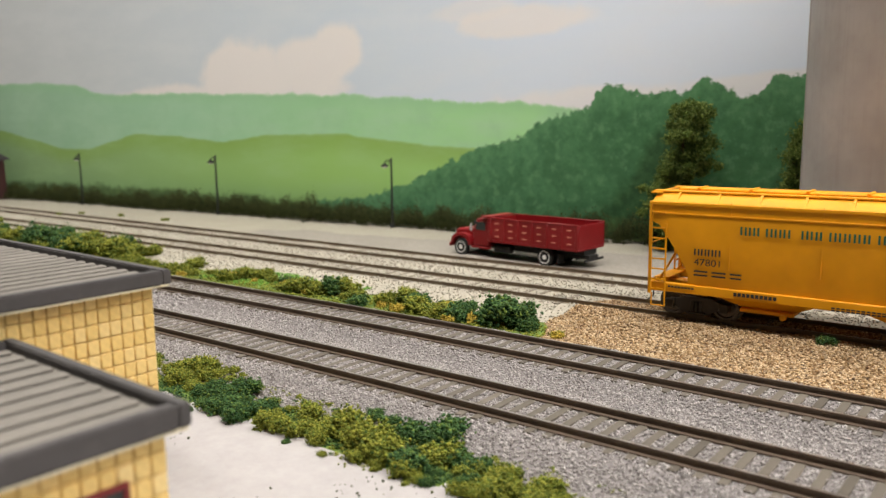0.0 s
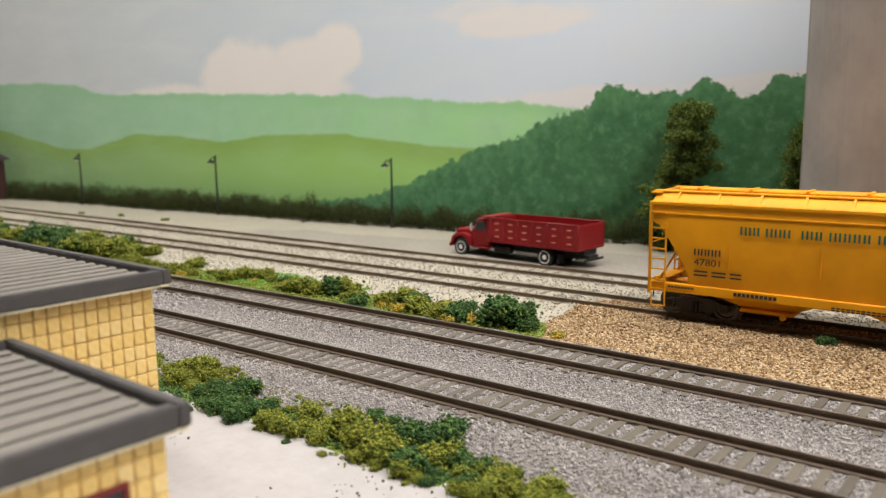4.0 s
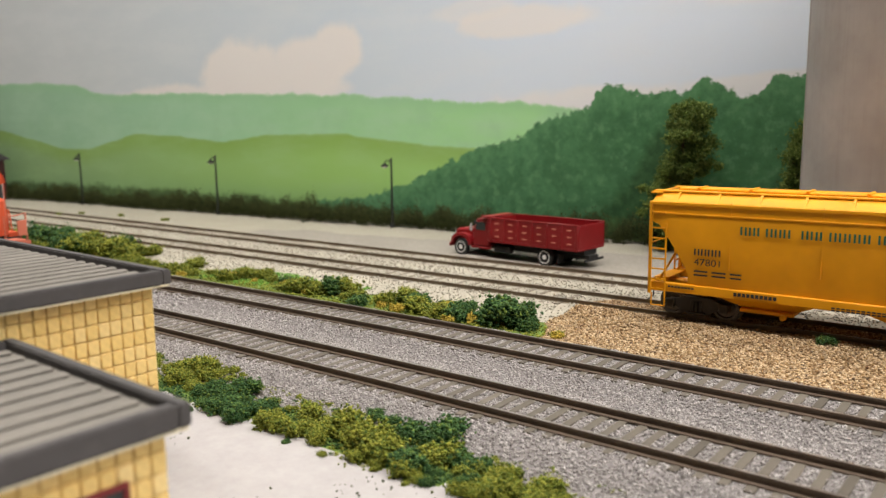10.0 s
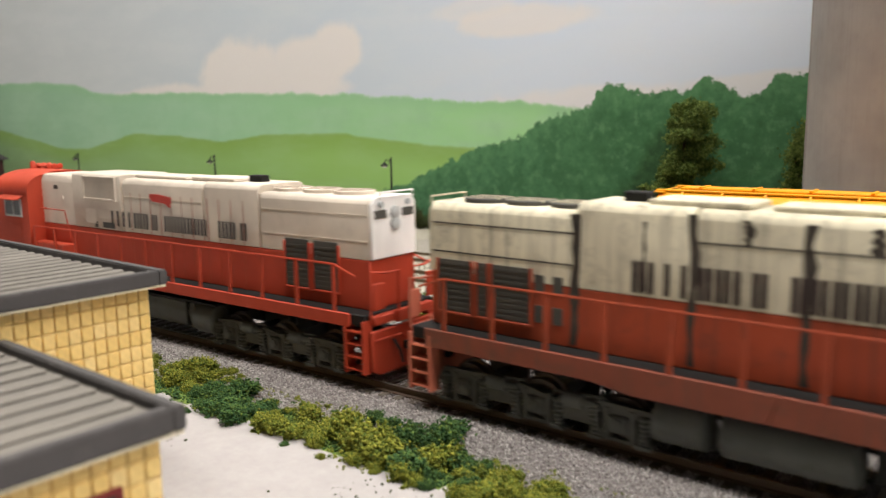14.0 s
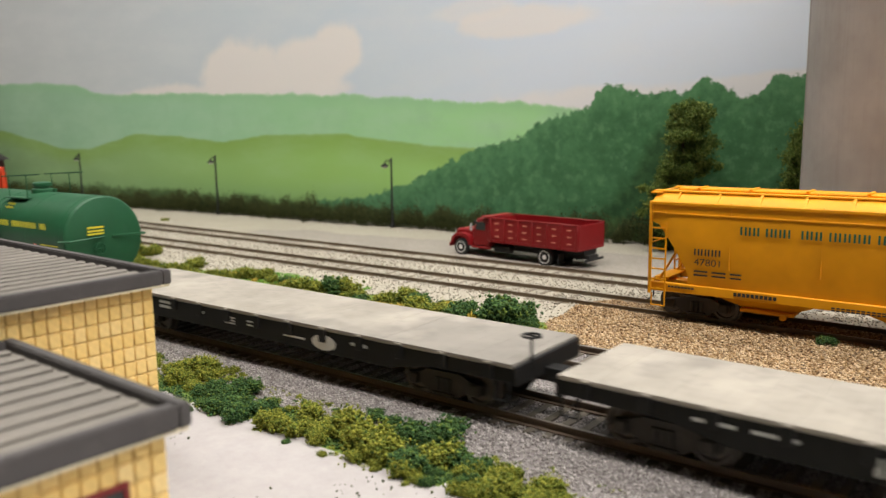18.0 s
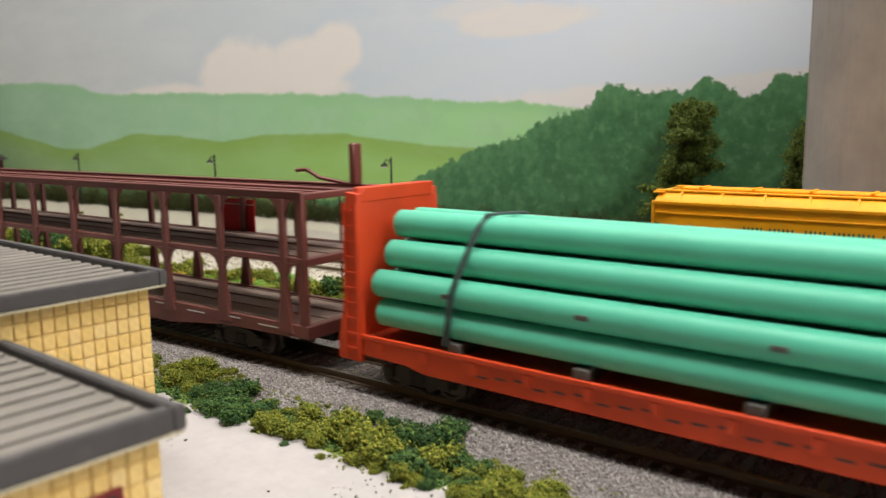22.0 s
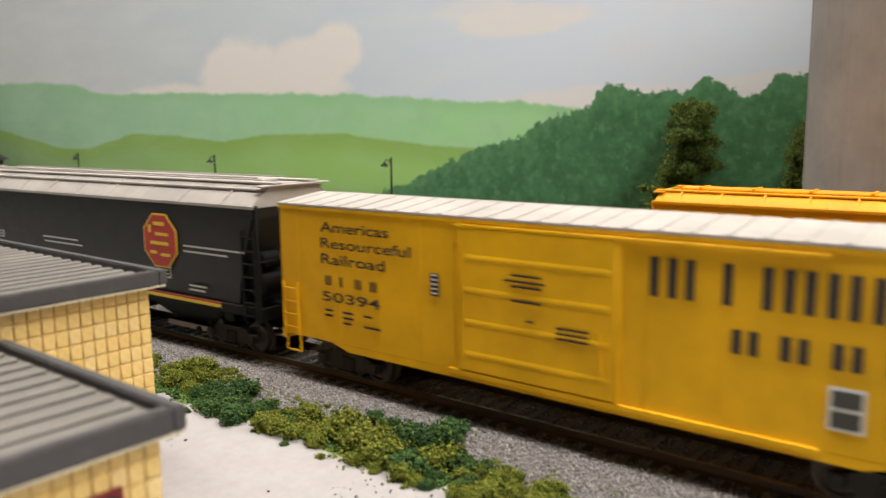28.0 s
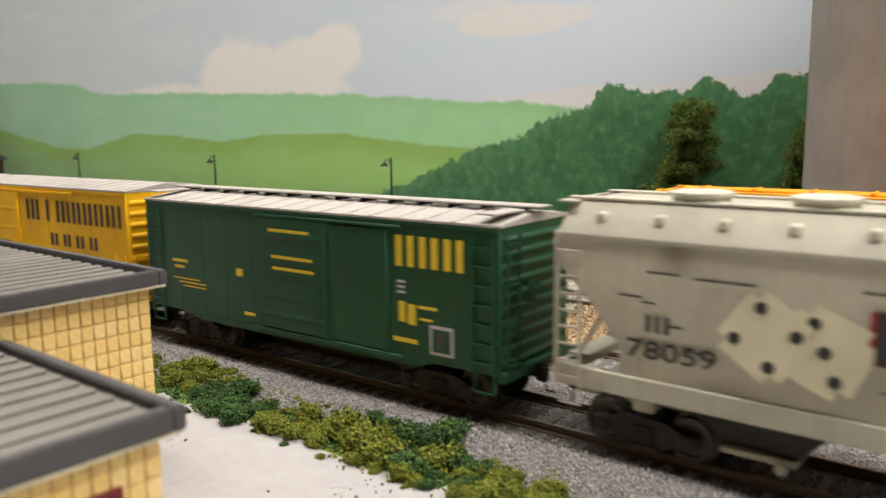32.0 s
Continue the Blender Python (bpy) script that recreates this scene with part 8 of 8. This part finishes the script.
# ---- box cars ----
def box_car(label, front, rear, eave, zb, wide, side, roof, door, ribs_end, catwalk, door_ribs, roof_ribs):
    root, h = car_root("box_car", label, "box car", front, rear)
    m = MAT[side]
    w = wide / 2
    part("body", box(bmesh.new(), -h, h, -w, w, zb, eave, 0.35), m, root, "painted sheet-steel body")
    pts = [(-w - 0.4, eave - 0.5), (-w - 0.4, eave + 0.2), (0, eave + 2.2), (w + 0.4, eave + 0.2), (w + 0.4, eave - 0.5)]
    rf = part("roof", prism(bmesh.new(), pts, -h - 0.3, h + 0.3, "x", 0.1), MAT[roof], root)
    for i in range(roof_ribs):
        x = -h + 2 * h * (i + 0.5) / roof_ribs
        for s in (-1, 1):
            bm = bmesh.new()
            prism(bm, [(s * 1.2, eave + 1.8), (s * 1.2, eave + 2.3), (s * (w + 0.3), eave + 0.45), (s * (w + 0.3), eave)], x - 0.55, x + 0.55, "x")
            part("roof_rib", bm, MAT[roof], rf)
    if catwalk:
        for d in (-2.2, 0, 2.2):
            part("running_board", box(bmesh.new(), -h - 2.4, h + 2.4, d - 0.95, d + 0.95, eave + 3.1, eave + 3.6, 0.08), MAT[roof], root, "pale roof walk plank")
        for e in (-1, 1):
            part("lateral_walk", box(bmesh.new(), e * (h - 4) - 2.6, e * (h - 4) + 2.6, -w, -3.4, eave + 2.3, eave + 2.8, 0.08), MAT[roof], root)
        for i in range(14):
            x = -h + 4 + i * (2 * h - 8) / 13
            part("walk_saddle", box(bmesh.new(), x - 0.4, x + 0.4, -3, 3, eave + 1.8, eave + 3.1), MAT["black"], root)
    for s in (-1, 1):
        part("top_chord", box(bmesh.new(), -h, h, s * (w + 0.35), s * (w - 0.2), eave - 1.4, eave - 0.4, 0.1), m, root)
        x0, x1 = door
        d = part("door", box(bmesh.new(), x0, x1, s * (w + 0.8), s * (w - 0.2), zb + 1.0, eave - 2.4, 0.2), m, root)
        for i in range(door_ribs):
            z = zb + 4 + i * (eave - zb - 7) / door_ribs
            part("door_rib", prism(bmesh.new(), [(s * (w + 0.75), z), (s * (w + 0.95), z + 0.8), (s * (w + 0.95), z + 1.5), (s * (w + 0.75), z + 2.3)], x0 + 1.4, x1 - 1.4, "x", 0.15), m, d)
        for x in (x0 - 0.5, x1 + 0.5):
            part("door_post", box(bmesh.new(), x - 0.45, x + 0.45, s * (w + 0.7), s * (w - 0.1), zb, eave - 1.4, 0.12), m, root)
        part("door_track", box(bmesh.new(), x0 - 4, x1 + (x1 - x0), s * (w + 0.7), s * (w - 0.1), zb - 0.6, zb + 0.7, 0.15), m, root)
        part("door_track", box(bmesh.new(), x0 - 2, x1 + (x1 - x0), s * (w + 0.9), s * (w - 0.1), eave - 2.5, eave - 1.7, 0.15), m, root)
        part("door_handle", wire(bmesh.new(), [(x1 - 3, s * (w + 1.0), zb + 6), (x1 - 3, s * (w + 1.4), zb + 16)], 0.3), m, d)
        for e in (-1, 1):
            lx = e * (h - 4.6)
            part("ladder", ladder(bmesh.new(), lx, s * (w + 0.75), zb + 0.5, (eave - 3) if catwalk else zb + 16, 6.0, 7 if catwalk else 4, "x", 0.27), m, root)
            part("step", wire(bmesh.new(), [(lx - 2.8, s * w, zb), (lx - 2.8, s * w, zb - 4.6), (lx + 2.8, s * w, zb - 4.6), (lx + 2.8, s * w, zb)], 0.35), m, root)
        for i in range(12):
            x = -h + 2 * h * (i + 0.5) / 12
            if not x0 - 2 < x < x1 + 2:
                part("panel_seam", box(bmesh.new(), x - 0.2, x + 0.2, s * (w + 0.12), s * (w - 0.1), zb + 0.4, eave - 1.4, 0.05), m, root)
        part("side_sill", prism(bmesh.new(), [(-h + 20, zb + 0.2), (h - 20, zb + 0.2), (h - 27, zb - 1.8), (-h + 27, zb - 1.8)], s * w, s * (w - 0.8), "y"), m, root)
    for e in (-1, 1):
        for i in range(ribs_end):
            z = zb + 2 + (eave - zb - 3.4) * i / ribs_end
            pts = [(e * h, z), (e * (h + 0.9), z + 0.7), (e * (h + 0.9), z + 1.5), (e * h, z + 2.2)]
            part("end_rib", prism(bmesh.new(), pts, -w + 1.2, w - 1.2, "y", 0.2), m, root)
        part("ladder", ladder(bmesh.new(), e * (h + 1.2), -w + 4.4, zb, (eave - 2) if catwalk else zb + 16, 5.4, 7 if catwalk else 4, "y", 0.27), m, root)
        part("end_sill", box(bmesh.new(), e * h - 1.0, e * h + 1.2, -w + 0.4, w - 0.4, zb - 1.6, zb + 1.0, 0.2), m, root)
        part("crossover", box(bmesh.new(), min(e * h, e * (h + 2.6)), max(e * h, e * (h + 2.6)), -8, 8, zb + 1.2, zb + 1.7, 0.1), m, root)
    brake_wheel(root, h + 1.2, -3.5, zb + (20 if catwalk else 12), m)
    underframe(root, h, w, zb - 0.8, zb + 1, MAT["black"], (-h + 22, h - 22))
    part("brake_cylinder", ring_stack(bmesh.new(), (-8, -7, zb - 2.4), (2, -7, zb - 2.4), [(0, 1.6), (0.6, 2.0), (9.4, 2.0), (10, 1.4)], 12), MAT["black"], root)
    return root, h, w


def yellow_marks(root, h, w):
    y = -w - 0.3
    k = MAT["black_mark"]
    bars("HIIHAOHOO", 23.3, y, 36.8, 8.2, 67, k, root, stroke=0.32)
    bars("OOAO", 40.3, y, 27.5, 4.8, 36, k, root, gap=0.45)
    for i, text in enumerate(("Americas", "Resourceful", "Railroad")):
        lettering(text, -74, y, 43.0 - i * 4.5, 2.9, k, root, 1.15, 0.012, width=(25.5, 33, 24)[i])
    bars("H I O H", -72.5, y, 28.0, 2.8, 20, k, root)
    lettering("50394", -74, y, 23.4, 2.8, k, root, 1.35, 0.012, width=22)
    for i, (x, ww) in enumerate(((-73, 3), (-66, 4), (-58, 3), (-73, 3), (-66, 4), (-73, 3), (-66, 3), (-58, 6))):
        stripe(x, y, 20.6 - (i // 3) * 1.5, ww, 0.6, k, root)
    pl = part("data_plate", box(bmesh.new(), -34.6, -32.0, y - 0.05, y + 0.1, 29.6, 35.4), k, root)
    for i in range(5):
        stripe(-34.2, y - 0.1, 30.2 + i * 1.15, 1.7, 0.35, MAT["white"], pl)
    pl = part("data_plate", box(bmesh.new(), 58, 64.2, y - 0.05, y + 0.1, 16.2, 24.4), MAT["white"], root, "white-framed data panel")
    for a, b in ((16.8, 19.9), (20.7, 23.8)):
        stripe(58.6, y - 0.12, a, 5.0, b - a, MAT["mesh_grey"], pl)
    for x, z, ww in ((-10, 37.4, 8), (-12, 36.0, 11), (-10, 34.8, 8), (-10, 31.4, 8), (-6, 27.0, 2), (2, 26.6, 8), (2, 25.4, 8), (2, 24.2, 8), (68, 22, 4), (73, 22, 3), (68, 20.2, 4), (68, 18.4, 4), (73, 18.6, 3), (68, 16.6, 4), (79, 21.4, 4), (84, 20.4, 4)):
        stripe(x, y - 0.9 if -30 < x < 12 else y, z, ww, 0.5, k, root)
    bm = box(bmesh.new(), -27.2, -26.8, y, y + 0.2, 14, 44)
    part("door_bar", bm, MAT["yellow_box"], root)


YEL, YH, YW = box_car("bright yellow box car with a pale roof and heavy black lettering", -1847.5, -2030.5, 50.2, 11.4, 34, "yellow_box", "roof_pale", (-25, 16), 9, False, 4, 26)
yellow_marks(YEL, YH, YW)
GBX, GBH, GBW = box_car("dark green box car with a pale roof walk and yellow lettering", -2453.5, -2598, 48.4, 11.6, 33.4, "green_car", "roof_pale", (-13, 14.6), 10, True, 5, 16)
YG = -GBW - 0.3
for q in (-1, 1):
    leaf = part("door", box(bmesh.new(), 16.0, 37.6, q * (GBW + 0.55), q * (GBW - 0.2), 12.8, 45.6, 0.2), MAT["green_car"], GBX, "plain smooth sliding door")
    for x in (16.6, 37.0):
        part("door_edge", box(bmesh.new(), x - 0.5, x + 0.5, q * (GBW + 0.85), q * (GBW + 0.4), 12.8, 45.6, 0.1), MAT["green_car"], leaf)
bars("HHH", 40.2, YG, 36.2, 8.0, 23.5, MAT["yellow_mark"], GBX, stroke=0.36)
for z, x0 in ((41.8, -8), (34.0, -7), (30.6, -6.5)):
    stripe(x0, YG - 1.1, z, 17, 0.9, MAT["yellow_mark"], GBX)
for x, z, ww, hh in ((-58, 28.2, 8, 1.0), (-57, 26.2, 5, 0.9), (-25, 26.5, 3, 2.4), (-58, 22.6, 14, 0.4), (-55, 21.4, 14, 0.4), (-53, 20.2, 12, 0.4), (-22, 14.6, 5, 1.0), (41, 21.5, 2.2, 5.4), (44, 21, 2.6, 5.4), (47.5, 25.6, 6, 0.8), (39, 16, 8, 1.2), (48, 22.6, 4, 0.6)):
    stripe(x, YG, z, ww, hh, MAT["yellow_mark"], GBX)
for z in (27.4, 28.8, 30.2):
    stripe(40.6, YG - 0.05, z + 1.6, 2.6, 0.7, MAT["grey_mark"], GBX)
PL = part("data_plate", box(bmesh.new(), 51.2, 58.6, YG - 0.05, YG + 0.1, 14.2, 21.8), MAT["grey_mark"], GBX, "pale-framed data panel")
stripe(52.0, YG - 0.12, 15.0, 5.8, 6.0, MAT["green_car"], PL)
stripe(53.4, YG - 0.2, 15.8, 2.4, 4.4, MAT["mesh_grey"], PL)
YEL2, YH2, YW2 = box_car("bright yellow box car with a pale roof and heavy black lettering", -2610.5, -2794, 50.2, 11.4, 34, "yellow_box", "roof_pale", (-25, 16), 9, False, 4, 26)
yellow_marks(YEL2, YH2, YW2)


# ---- glazed blocks on the two walls that look along the line ----
random.seed(11)
block_wall(BUILDINGS[0], -101.0, -158, -109.9, -5.0, 29.2, 2.6, 3.3)
block_wall(BUILDINGS[1], -158.4, -136, -76.6, 5.0, 38.4, 2.6, 3.3)


# ---- the train runs by ----
def along(t):
    """How far the train has come since 13 s, in millimetres."""
    return SPEED * (t - 13.0) + max(0.0, t - 27.0) * 2.0


def run_rows(centre):
    rows = []
    for t in range(0, 33):
        x = centre + along(t)
        rows.append((t, pose(x * MM, main_y(x) * MM, 0, 0, 0, math.degrees(math.atan(main_slope(x))))))
    return rows


def spin_rows(x, r, centre):
    """A wheelset rolls while its car is near the camera, one short step at a time."""
    t0 = 13.0 + (-560 - centre) / SPEED
    t1 = 13.0 + (260 - centre) / SPEED
    t0, t1 = max(0.1, t0), min(31.9, t1)
    rows = [(0, at(x, 0, r))]
    turned, t, step = 0.0, t0, 1.0 / 30
    if t1 > t0:
        t = round(t0 * 30) / 30
        while t < t1:
            rows.append((t, pose(x * MM, 0, r * MM, 0, turned, 0)))
            turned += math.degrees(SPEED * step / r)
            t += step
    rows.append((32, pose(x * MM, 0, r * MM, 0, turned, 0)))
    return rows


def motions():
    centres = {}
    for root, centre in VEH:
        walk(root, run_rows(centre))
        centres[root.name] = centre
    for ob, x, r, car in WHEELS:
        if car.name in centres:
            walk(ob, spin_rows(x, r, centres[car.name]))


motions()
